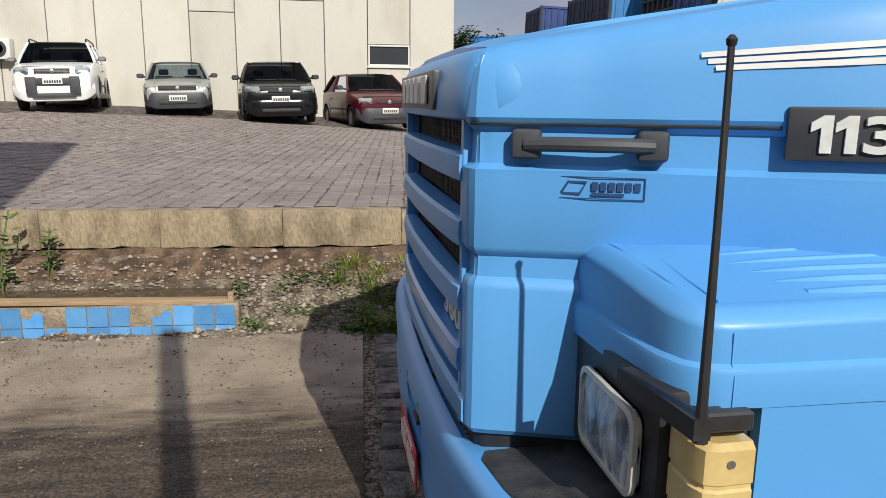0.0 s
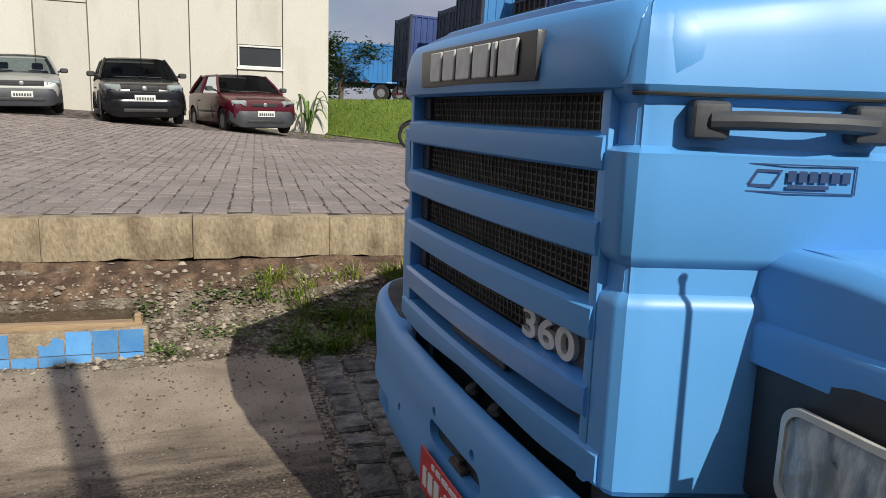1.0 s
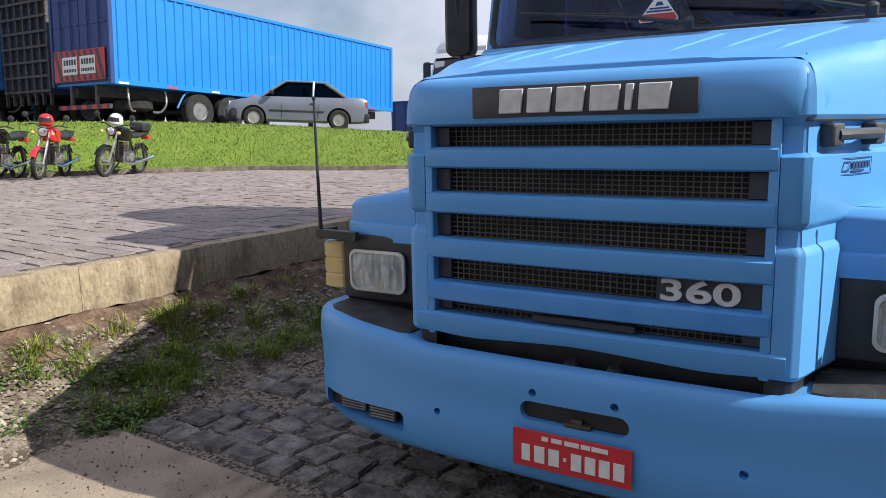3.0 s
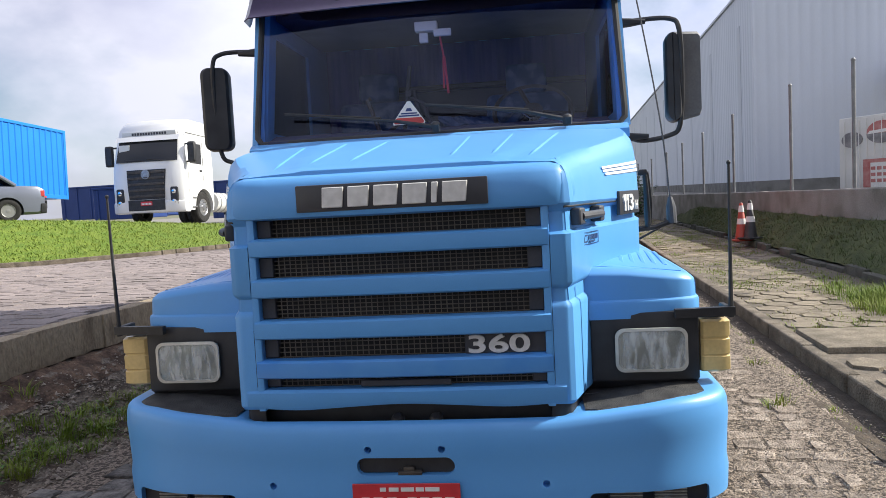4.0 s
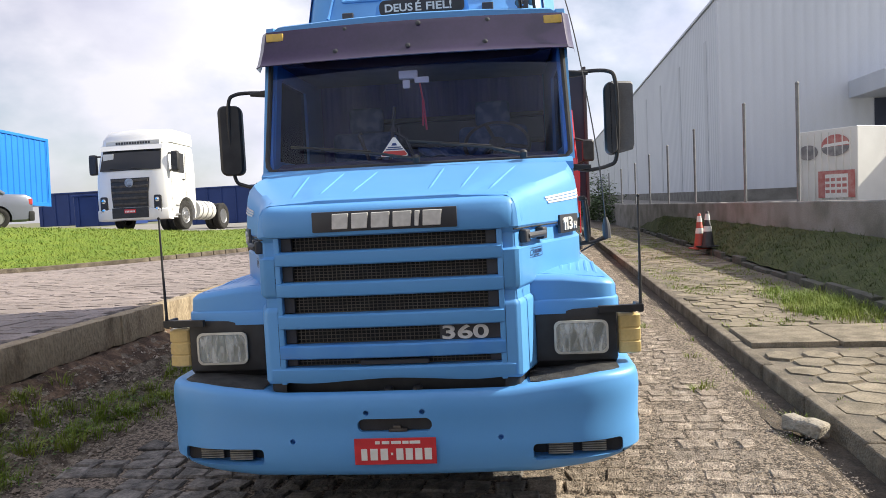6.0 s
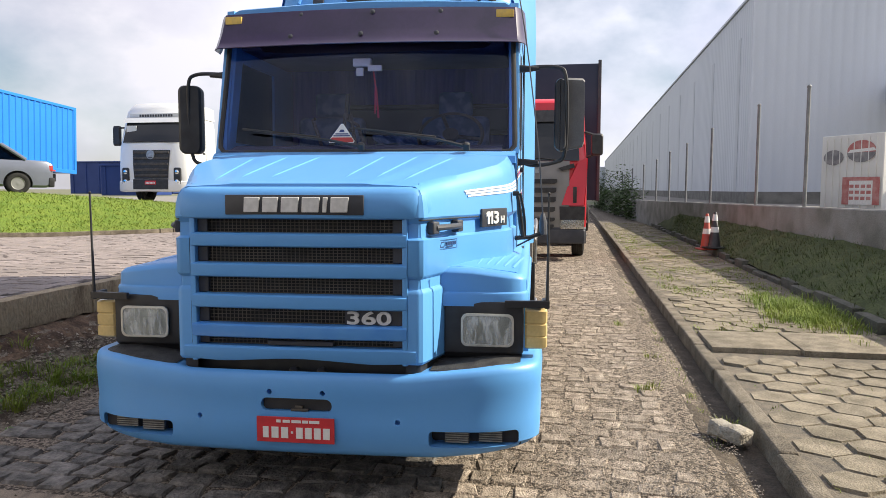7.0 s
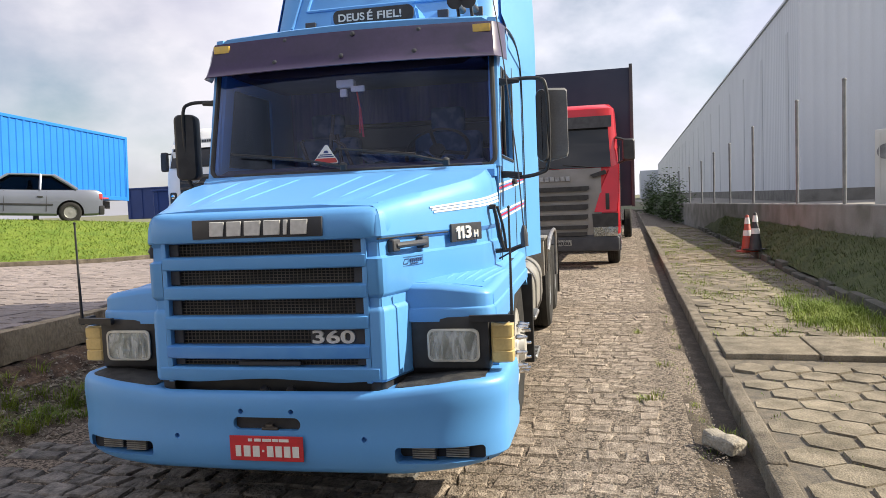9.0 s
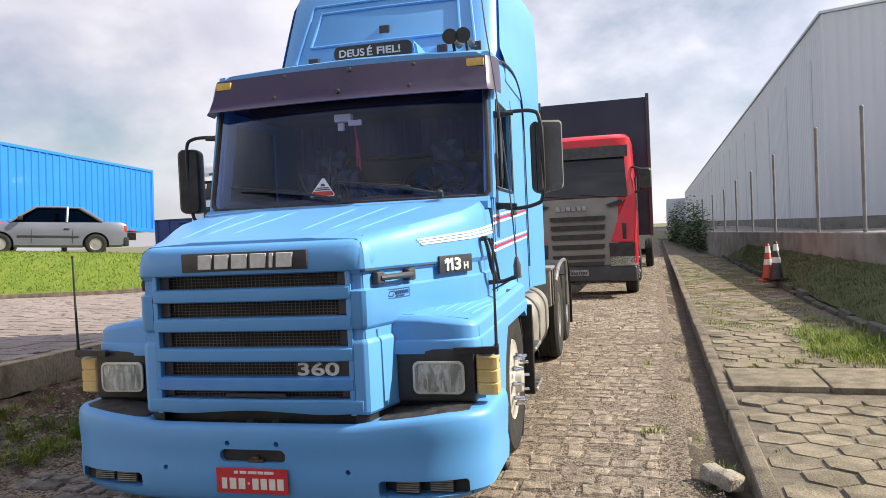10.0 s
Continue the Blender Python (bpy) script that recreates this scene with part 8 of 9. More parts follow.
for ax in (9.5, 10.7, 11.9):
    bm = B()
    cyl(bm, (ax, 0.2, 0.5), (ax, 2.4, 0.5), 0.07)
    for y in (0.85, 1.75):
        box(bm, ax - 0.08, ax + 0.08, y - 0.05, y + 0.05, 0.5, 0.95, 0.01, 1)
    part("axle", bm, FRAME_DARK, th)
    for y, s in ((0.16, -1), (2.44, 1)):
        wheel(th, (ax, y, 0.50), 0.50, 0.28, 0.26, s, GALV, 0, 0.06)

# containers on the side lot
th = thing("container", pose(23.86, -11.2, 0.87, 0, 0, -153.4), "white refrigerated container with red and grey prints", "container")
bm = B()
box(bm, 0, 2.44, 0, 6.0, 0.0, 2.55, 0.02, 1)
part("box_core", bm, BOX_WHITE, th)
for i in range(8):
    bm = B()
    box(bm, 0.2 + 0.28 * i, 0.24 + 0.28 * i, -0.035, 0.0, 0.1, 2.45, 0.005, 1)
    part("lock_bar", bm, BOX_WHITE, th)
bm = B()
prism(bm, [(1.62 + 0.55 * math.cos(a), 1.98 + 0.36 * math.sin(a)) for a in (math.pi * 2 * i / 20 for i in range(20))], "y", -0.03, -0.012)
part("red_oval_print", bm, FADED_RED, th)
bm = B()
prism(bm, [(1.62 + 0.55 * math.cos(a), 1.94 + 0.33 * math.sin(a)) for a in (math.pi * (1 + i / 10) for i in range(11))], "y", -0.034, -0.030)
part("grey_half_print", bm, FADED_DARK, th)
bm = B()
prism(bm, [(1.10, 1.93), (2.2, 1.98), (2.1, 2.08), (1.2, 2.03)], "y", -0.038, -0.034)
part("white_band", bm, WHITE_MARK, th)
bm = B()
box(bm, 0.95, 2.38, -0.045, -0.037, 0.20, 1.12)
wsn = part("warning_panel", bm, WHITE_MARK, th, "white warning panel with red edges")
for x0, x1, z0, z1 in ((0.95, 1.22, 0.2, 1.12), (2.12, 2.38, 0.2, 1.12), (1.22, 2.12, 1.0, 1.12)):
    bm = B()
    box(bm, x0, x1, -0.049, -0.045, z0, z1)
    part("red_edge", bm, FADED_RED, wsn)
bm = B()
prism(bm, [(0.52 + 0.40 * math.cos(a), 1.80 + 0.26 * math.sin(a)) for a in (math.pi * 2 * i / 20 for i in range(20))], "y", -0.03, -0.012)
part("faded_oval_print", bm, FADED_DARK, th)
bm = B()
for r_ in range(3):
    for i in range(4):
        box(bm, 1.24 + 0.22 * i, 1.24 + 0.22 * i + 0.16, -0.051, -0.045, 0.36 + 0.2 * r_, 0.47 + 0.2 * r_)
part("panel_bar", bm, FADED_RED, wsn)["kind"] = "stuff"
th = thing("container", pose(22.9, -14.98, 0.87, 0, 0, -153.4), "cream white container beside the prints", "container")
bm = B()
box(bm, 0, 2.5, 0, 6.0, 0.0, 2.75, 0.02, 1)
part("box_core", bm, BOX_WHITE, th)
bm = B()
for x in (0.0, 1.25, 2.5):
    box(bm, x - 0.03, x + 0.03, -0.03, 0.02, 0.0, 2.75, 0.006, 1)
part("door_frame", bm, BOX_WHITE, th)
# low blue containers beyond the white lorry
for x, y, w, z, rz, h in ((27.4, 18.3, 2.2, 1.25, -93, 1.35), (38.0, 17.6, 9.0, 0.95, -99, 2.1), (38.0, 27.0, 7.0, 1.25, -95, 1.9), (46.0, 8.5, 8.0, 0.9, -100, 2.0)):
    th = thing("skip_container", pose(x, y, z, 0, 0, rz), "low dark blue open container on the lorry park", "container", "blue containers")
    bm = B()
    box(bm, 0, w, 0, 2.2, 0.0, h, 0.03, 1)
    part("box_core", bm, BLUE_DULL, th)
    for i in range(int(w / 0.9)):
        bm = B()
        box(bm, 0.2 + 0.9 * i, 0.28 + 0.9 * i, -0.05, 0.0, 0.05, h - 0.05, 0.01, 1)
        part("rib", bm, BLUE_DULL, th)
    bm = B()
    box(bm, -0.03, w + 0.03, -0.06, 2.26, h - 0.02, h + 0.06, 0.01, 1)
    part("rim", bm, BLUE_DULL, th)


# ---- motorcycles ----
def motorcycle(m, label, paint, helmet=None, two=False):
    th = thing("motorcycle", m, label, "motorcycle", "parked motorcycles")
    for i, x in enumerate((0.0, 1.28)):
        bm = B()
        lathe(bm, [(0.235, -0.03), (0.27, -0.045), (0.300, -0.03), (0.308, 0.0), (0.300, 0.03), (0.27, 0.045), (0.235, 0.03)], (x, 0, 0.305), (0, 1, 0), 30, True)
        w = part("wheel", bm, RUBBER, th)
        bm = B()
        lathe(bm, [(0.222, -0.018), (0.238, -0.02), (0.238, 0.02), (0.222, 0.018)], (x, 0, 0.305), (0, 1, 0), 30, True)
        part("rim", bm, STEEL, w)
        bm = B()
        cyl(bm, (x, -0.06, 0.305), (x, 0.06, 0.305), 0.035, seg=10)
        for k in range(12):
            a = 2 * math.pi * k / 12
            tube(bm, [(x, 0.03 * (-1) ** k, 0.305), (x + 0.225 * math.cos(a), 0, 0.305 + 0.225 * math.sin(a))], 0.004, 4)
        part("spokes", bm, STEEL, w)
        bm = B()
        arc = [(x + 0.335 * math.cos(a), 0.305 + 0.335 * math.sin(a)) for a in (radians(d) for d in ((40, 70, 100, 130, 155) if i == 0 else (30, 55, 80, 105, 130)))]
        loft(bm, [[(px, -0.055, pz - 0.01), (px, 0, pz + 0.012), (px, 0.055, pz - 0.01)] for px, pz in arc], closed=False)
        part("mudguard", bm, paint if i == 0 else BLACK_PLASTIC, th)
    for s in (1, -1):
        bm = B()
        tube(bm, [(0.0, s * 0.075, 0.305), (0.16, s * 0.075, 0.66), (0.27, s * 0.07, 0.90)], [0.022, 0.026, 0.018], 8)
        part("fork_leg", bm, STEEL, th)
        bm = B()
        tube(bm, [(1.28, s * 0.11, 0.305), (1.12, s * 0.13, 0.66)], 0.024, 8)
        part("shock_absorber", bm, BLACK_PLASTIC, th)
        bm = B()
        tube(bm, smooth_path([(0.28, s * 0.05, 0.97), (0.30, s * 0.22, 1.04), (0.40, s * 0.36, 1.02)], 4), 0.013, 6)
        part("handlebar", bm, BLACK_PLASTIC, th)
        bm = B()
        tube(bm, [(0.32, s * 0.28, 1.03), (0.28, s * 0.36, 1.18)], 0.008, 5)
        lathe(bm, [(0.055, -0.01), (0.06, 0.005), (0.03, 0.02)], (0.275, s * 0.37, 1.20), (-1, 0, 0), 12)
        part("mirror", bm, BLACK_PLASTIC, th)
        bm = B()
        lathe(bm, [(0.03, -0.02), (0.035, 0.0), (0.015, 0.03)], (0.14, s * 0.18, 0.88), (-1, 0, 0), 8)
        part("indicator", bm, MARKER, th)
    bm = B()
    lathe(bm, [(0.03, -0.12), (0.085, -0.05), (0.098, 0.0), (0.088, 0.01)], (0.15, 0, 0.90), (-1, 0, -0.05), 18)
    hl = part("headlight", bm, BLACK_PLASTIC, th)
    bm = B()
    lathe(bm, [(0.089, 0.0), (0.075, 0.02), (0.02, 0.032)], (0.15, 0, 0.90), (-1, 0, -0.05), 18)
    part("lens", bm, CHROME, hl)
    bm = B()
    rings = []
    for x, w, z0, z1 in ((0.34, 0.05, 0.78, 0.90), (0.42, 0.12, 0.72, 0.97), (0.58, 0.14, 0.70, 0.98), (0.74, 0.11, 0.70, 0.92), (0.82, 0.07, 0.72, 0.86)):
        rings.append([(x, y, (z0 + z1) / 2 + z) for y, z in rounded(2 * w, z1 - z0, 0.045, 4)])
    loft(bm, rings)
    part("fuel_tank", bm, paint, th)
    bm = B()
    rings = []
    for x, w, z in ((0.78, 0.10, 0.82), (0.95, 0.13, 0.80), (1.15, 0.13, 0.84), (1.42, 0.11, 0.87), (1.50, 0.07, 0.86)):
        rings.append([(x, y, z + zz) for y, zz in rounded(2 * w, 0.09, 0.035, 3)])
    loft(bm, rings)
    part("saddle", bm, BLACK_PLASTIC, th)
    bm = B()
    box(bm, 0.52, 0.86, -0.13, 0.13, 0.26, 0.50, 0.04, 3)
    box(bm, 0.50, 0.66, -0.09, 0.09, 0.45, 0.68, 0.03, 3)
    for i in range(5):
        box(bm, 0.47, 0.68, -0.105, 0.105, 0.50 + 0.03 * i, 0.512 + 0.03 * i)
    engine = part("engine", bm, FRAME_DARK, th)
    for sd in (1, -1):
        bm = B()
        lathe(bm, [(0.095, 0.0), (0.09, 0.03), (0.06, 0.045), (0.0, 0.05)], (0.72, sd * 0.125, 0.38), (0, sd, 0), 18)
        lathe(bm, [(0.06, 0.0), (0.055, 0.025), (0.0, 0.03)], (0.58, sd * 0.125, 0.36), (0, sd, 0), 14)
        part("engine_cover", bm, ALU, engine, "pale cast engine cover")
    bm = B()
    for pts in (((0.28, 0, 0.92), (0.42, 0, 0.72), (0.46, 0, 0.34), (0.85, 0, 0.28)), ((0.30, 0, 0.94), (0.80, 0, 0.78), (1.35, 0, 0.80)), ((0.85, 0, 0.30), (0.90, 0, 0.78))):
        tube(bm, pts, 0.022, 6)
    for s in (1, -1):
        tube(bm, [(0.85, s * 0.10, 0.34), (1.28, s * 0.11, 0.305)], 0.02, 6)
    tube(bm, [(0.75, 0.12, 0.28), (0.78, 0.30, 0.02)], 0.014, 6)
    part("frame", bm, BLACK_PLASTIC, th)
    bm = B()
    tube(bm, [(0.48, -0.12, 0.52), (0.44, -0.14, 0.30), (0.70, -0.16, 0.24), (1.50, -0.18, 0.36)], [0.02, 0.02, 0.03, 0.045], 10)
    part("exhaust", bm, CHROME, th)
    bm = B()
    box(bm, 1.44, 1.56, -0.09, 0.09, 0.72, 0.80, 0.02, 2)
    part("tail_lamp", bm, RED_PRINT, th)
    bm = B()
    box(bm, 1.10, 1.42, -0.16, 0.16, 0.90, 1.08, 0.05, 3) if two else tube(bm, [(1.2, 0.1, 0.9), (1.5, 0.1, 0.92), (1.5, -0.1, 0.92), (1.2, -0.1, 0.9)], 0.012, 6)
    part("top_box" if two else "rack", bm, BLACK_PLASTIC, th)
    if helmet is not None:
        hp, hm = helmet
        hel = tagged(new("helmet"), "shiny motorcycle helmet hung on a handlebar", "helmet", "motorcycle helmets")
        hel.matrix_basis = m @ Matrix.Translation(hp)
        bm = B()
        lathe(bm, [(0.085, -0.12), (0.125, -0.08), (0.135, 0.0), (0.115, 0.075), (0.07, 0.115), (0.01, 0.13)], (0, 0, 0), (0.1, 0, 1), 20)
        part("shell", bm, hm, hel)
        bm = B()
        grid(bm, lambda a, b: Vector((-0.138 * math.cos((a - 0.5) * 2.0), 0.138 * math.sin((a - 0.5) * 2.0), -0.035 + 0.085 * b)), 8, 2)
        part("face_shield", bm, BLACK_PLASTIC, hel)
    return th


motorcycle(pose(4.30, 13.85, 0.59, 7, 0, 2), "black motorcycle leaning on its stand", BLACK_PAINT, (Vector((0.34, -0.26, 1.16)), BLACK_PAINT))
motorcycle(pose(5.02, 13.25, 0.59, 7, 0, 34), "black motorcycle with chrome fork beside the others", BLACK_PAINT, (Vector((0.40, 0.24, 1.20)), HELMET_WHITE))
motorcycle(pose(5.85, 12.85, 0.59, 7, 0, 38), "red motorcycle parked at the grass edge", RED_PAINT, (Vector((0.42, 0.05, 1.12)), RED_PAINT))
motorcycle(pose(6.85, 12.3, 0.59, 8, 0, 24), "black motorcycle with a top box parked apart", BLACK_PAINT, (Vector((0.36, 0.02, 1.12)), HELMET_WHITE), True)


# ---- plants and loose things ----
def stuff(name, verts, faces, mat, label, category, parent=None):
    me = bpy.data.meshes.new(name)
    me.from_pydata(verts, [], faces)
    me.materials.append(mat)
    ob = new(name, me)
    if parent is not None:
        ob.parent = parent
        ob["kind"] = "stuff"
        return ob
    return tagged(ob, label, category, kind="stuff")


def blades(spots, verts, faces, n=20, h=0.12, spread=0.08, w=0.006, lean=0.6, segs=2):
    """Tufts of bent blades at the spots."""
    for p in spots:
        for _ in range(n):
            a = random.uniform(0, 2 * math.pi)
            r = spread * random.random() ** 0.7
            o = Vector(p) + Vector((r * math.cos(a), r * math.sin(a), -0.01))
            b = a + random.uniform(-0.8, 0.8)
            d = Vector((math.cos(b), math.sin(b), 0))
            q = Vector((-d.y, d.x, 0)) * w * random.uniform(0.6, 1.3)
            hh, ll = h * random.uniform(0.5, 1.2), lean * random.uniform(0.3, 1.2)
            i = len(verts)
            if segs == 1:
                verts += [o - q, o + q, o + d * hh * ll + Vector((0, 0, hh))]
                faces.append((i, i + 1, i + 2))
            else:
                m_ = o + d * hh * ll * 0.35 + Vector((0, 0, hh * 0.65))
                verts += [o - q, o + q, m_ + q * 0.8, m_ - q * 0.8, o + d * hh * ll + Vector((0, 0, hh * random.uniform(0.75, 1.0)))]
                faces += [(i, i + 1, i + 2, i + 3), (i + 3, i + 2, i + 4)]


def leaves(spots, verts, faces, n=14, size=0.03, spread=0.1, h=0.1):
    for p in spots:
        for _ in range(n):
            a, r = random.uniform(0, 6.28), spread * random.random() ** 0.6
            o = Vector(p) + Vector((r * math.cos(a), r * math.sin(a), h * random.random() * (1 - 0.6 * r / spread)))
            d = Vector((math.cos(a), math.sin(a), random.uniform(-0.1, 0.7))).normalized() * size * random.uniform(0.6, 1.3)
            q = d.cross(Vector((0, 0, 1))).normalized() * size * random.uniform(0.3, 0.5)
            up = Vector((0, 0, size * 0.12))
            i = len(verts)
            verts += [o, o + d * 0.45 + q + up, o + d * 0.85 + q * 0.6, o + d * 1.1, o + d * 0.85 - q * 0.6, o + d * 0.45 - q + up]
            faces += [(i, i + 1, i + 2, i + 3), (i, i + 3, i + 4, i + 5)]


def soil_spot(u, w):
    return site(u, KERB_V + w, soil_z(u, w))


rnd = random.Random(5)
V, F = [], []
for cu, cw, du, dw, n in ((0.05, -0.42, 0.28, 0.16, 26), (0.02, -0.65, 0.22, 0.08, 12), (0.62, -0.22, 0.16, 0.07, 12), (0.75, -0.45, 0.6, 0.18, 40), (1.6, -0.5, 0.7, 0.2, 34), (-0.25, -0.22, 0.15, 0.1, 8), (3.0, -0.5, 1.2, 0.22, 50), (5.5, -0.5, 1.6, 0.22, 40), (1.0, -0.15, 0.5, 0.06, 10)):
    for _ in range(n):
        blades([soil_spot(cu + rnd.gauss(0, du * 0.6), min(0.02, cw + rnd.gauss(0, dw * 0.6)))], V, F, 34, rnd.uniform(0.05, 0.12), 0.07, 0.0032, 1.1)
stuff("grass_tufts", V, F, GRASS, "loose tufts of green grass on the soil slope", "grass")
V, F = [], []
for cu, cw, du, dw, n, sz in ((-0.12, -0.62, 0.18, 0.08, 16, 0.026), (-0.62, -0.30, 0.07, 0.05, 5, 0.032), (-0.98, -0.30, 0.08, 0.04, 5, 0.026), (0.0, -0.45, 0.28, 0.16, 40, 0.024), (-0.40, -0.30, 0.16, 0.08, 12, 0.026), (-0.12, -0.70, 0.12, 0.05, 14, 0.026), (-0.55, -0.55, 0.10, 0.06, 6, 0.022), (-0.90, -0.62, 0.05, 0.04, 5, 0.024), (-0.80, -0.68, 0.08, 0.04, 4, 0.018), (0.8, -0.5, 0.5, 0.2, 26, 0.022), (1.8, -0.5, 0.7, 0.2, 26, 0.022), (-0.45, -0.5, 0.1, 0.1, 6, 0.02)):
    for _ in range(n):
        leaves([soil_spot(cu + rnd.gauss(0, du * 0.6), min(0.0, cw + rnd.gauss(0, dw * 0.6)))], V, F, 14, sz, 0.055, 0.075)
stuff("weeds", V, F, WEED, "low leafy weeds on the soil slope", "weeds")
# tall weeds at the edge of the pit
for k, (u, w, h) in enumerate(((-2.50, -0.30, 0.62), (-2.24, -0.22, 0.34), (-2.62, -0.38, 0.5))):
    p = soil_spot(u, w)
    th = thing("tall_weed", pose(*p), "tall leafy weed beside the kerb", "weed", "tall weeds")
    bm = B()
    tip = Vector((0.08 - 0.05 * k, 0.03, h))
    tube(bm, smooth_path([(0, 0, -0.03), (0.02, 0.0, h * 0.5), tip], 5), [0.006] * 6 + [0.005] * 5, 5)
    part("stem", bm, WEED, th)
    V, F = [], []
    for i in range(30):
        t = rnd.uniform(0.2, 1)
        leaves([Vector((0.02, 0, 0)).lerp(tip, t) + Vector((0, 0, -0.02))], V, F, 1, 0.06, 0.02, 0.02)
    stuff("leaf", V, F, WEED, "", "", th)
# pebbles
V, F = [], []


def pebble(p, r):
    i = len(V)
    a = [rnd.uniform(0.6, 1.2) * r for _ in range(6)]
    z = rnd.uniform(0.4, 0.8)
    V.extend([p + Vector((a[0], 0, 0)), p + Vector((0, a[1], 0)), p + Vector((-a[2], 0, 0)), p + Vector((0, -a[3], 0)), p + Vector((a[0] * 0.3, a[1] * 0.2, a[4] * z)), p + Vector((-a[2] * 0.4, -a[3] * 0.3, a[5] * z))])
    F.extend([(i, i + 1, i + 4), (i + 1, i + 2, i + 4), (i + 2, i + 5, i + 4), (i + 2, i + 3, i + 5), (i + 3, i, i + 5), (i, i + 4, i + 5)])


for _ in range(15000):
    u = rnd.uniform(-4.5, 4)
    w = rnd.choice((rnd.gauss(-0.28, 0.10), rnd.gauss(-0.55, 0.13), rnd.uniform(-0.78, -0.1)))
    w = max(-0.79, min(0.0, w))
    pebble(soil_spot(u, w) + Vector((0, 0, 0.002)), rnd.choice((0.004, 0.005, 0.006, 0.006, 0.008, 0.009, 0.011, 0.011, 0.015, 0.024)) * rnd.uniform(0.7, 1.3))
for _ in range(5000):
    p = site(rnd.uniform(-4, -0.2), 2.3 - 1.6 * rnd.random() ** 2.2, 0.001)
    pebble(p, rnd.uniform(0.0015, 0.005))
for _ in range(11000):
    u, v = 0.4 + 7 * rnd.random() ** 1.4, rnd.uniform(-2.35, -0.85)
    p = site(u, v, -0.002 + 0.006 * noise.noise(Vector((u * 2, v * 2, 1))))
    pebble(p, rnd.uniform(0.003, 0.0085))
stuff("pebbles", V, F, PEBBLE, "scattered pale pebbles and grit", "pebbles")
V, F = [], []
for _ in range(2600):
    pebble(site(rnd.uniform(-4.5, 0.0), 2.35 - 1.9 * rnd.random() ** 1.4, 0.001), rnd.choice((0.003, 0.004, 0.005, 0.007, 0.009)) * rnd.uniform(0.7, 1.2))
stuff("driveway_grit", V, F, SOIL, "dark crumbs of earth lying on the concrete", "grit")

# ---- blue tiled pit wall ----
pit = tagged(new("tiled_pit_wall"), "low broken wall of blue glazed tiles with a board on top", "wall", kind="structure")
TV = KERB_V - 0.665
TU1 = -0.93
bm = B()
box(bm, TU1 - 5.0, TU1, TV, TV + 0.10, -0.10, 0.185, 0.012, 2)
for v in bm.verts:
    v.co += Vector((0, 0.006 * noise.noise(v.co * 9), 0.012 * noise.noise(v.co * 6)))
bmesh.ops.subdivide_edges(bm, edges=bm.edges[:], cuts=3, use_grid_fill=True)
for v in bm.verts:
    if v.co.z > 0.1:
        v.co.z += 0.022 * noise.noise(Vector((v.co.x * 5, 0, 2)))
bmesh.ops.transform(bm, matrix=pose(0, 0, 0, 0, 0, YAW), verts=bm.verts)
part("pit_wall_body", bm, TILE_WALL, pit)
tile_me = None
PITCH = 0.128
for r_ in (0, 1):
    for i in range(38):
        u1 = TU1 - 0.02 - PITCH * i
        broken = r_ == 1 and i in (4, 8, 14, 15, 20)
        if broken:
            continue
        bm = B()
        z0 = -0.065 + r_ * PITCH
        poly = [(-PITCH + 0.004, z0), (-0.004, z0), (-0.004, z0 + PITCH - 0.006), (-PITCH + 0.004, z0 + PITCH - 0.006)]
        if r_ == 1 and i in (3, 9, 13):
            poly = [poly[0], poly[1], (-0.004, z0 + 0.08), (-0.05, z0 + 0.10), (-0.08, z0 + 0.05), (-PITCH + 0.004, z0 + 0.06)]
        prism(bm, poly, "y", -0.007, 0.004)
        ob = part("tile", bm, TILE_BLUE, pit)
        ob.matrix_local = Matrix.Translation(site(u1, TV + rnd.uniform(-0.002, 0.001))) @ pose(0, 0, 0, 0, 0, YAW + rnd.uniform(-0.4, 0.4))
th = thing("board", pose(*site(TU1 - 1.75, TV + 0.01, 0.205), 0, 0.8, YAW + 0.6), "weathered wooden board lying on the tiled wall", "board")
bm = B()
box(bm, -1.75, 1.72, 0.0, 0.075, 0.0, 0.034, 0.005, 2)
for v in bm.verts:
    v.co.y += 0.004 * math.sin(v.co.x * 6)
part("plank", bm, BOARD, th)
bm = B()
box(bm, 1.68, 1.715, 0.0, 0.045, -0.10, 0.075, 0.004, 1)
part("stub", bm, BOARD, th)
bm = B()
grid(bm, lambda a, b: site(TU1 - 0.1 - 3.6 * a, TV + 0.10 + 0.34 * b, 0.198), 8, 2)
tagged(part("pit_water", bm, WET_PIT), "muddy puddle behind the tiled wall", "puddle", kind="structure")

# ---- rubble, cones, slab, air conditioner ----
th = thing("rubble_block", pose(1.27, -2.42, -0.02, 0, 0, 30), "broken pale concrete block lying in the gutter", "rubble")
bm = B()
box(bm, -0.145, 0.145, -0.065, 0.065, 0.0, 0.10, 0.028, 3)
bmesh.ops.subdivide_edges(bm, edges=bm.edges[:], cuts=2, use_grid_fill=True)
for v in bm.verts:
    v.co += Vector((noise.noise(v.co * 9), noise.noise(v.co * 9 + Vector((5, 0, 0))), noise.noise(v.co * 9 + Vector((0, 5, 0))))) * 0.028
    v.co.z = max(0.0, v.co.z)
part("block", bm, material("pale_rubble", (0.37, 0.33, 0.27), 0.9, other=(0.24, 0.21, 0.17), scale=14, bump=0.8, bump_scale=60, fine=0.2), th, angle=25)


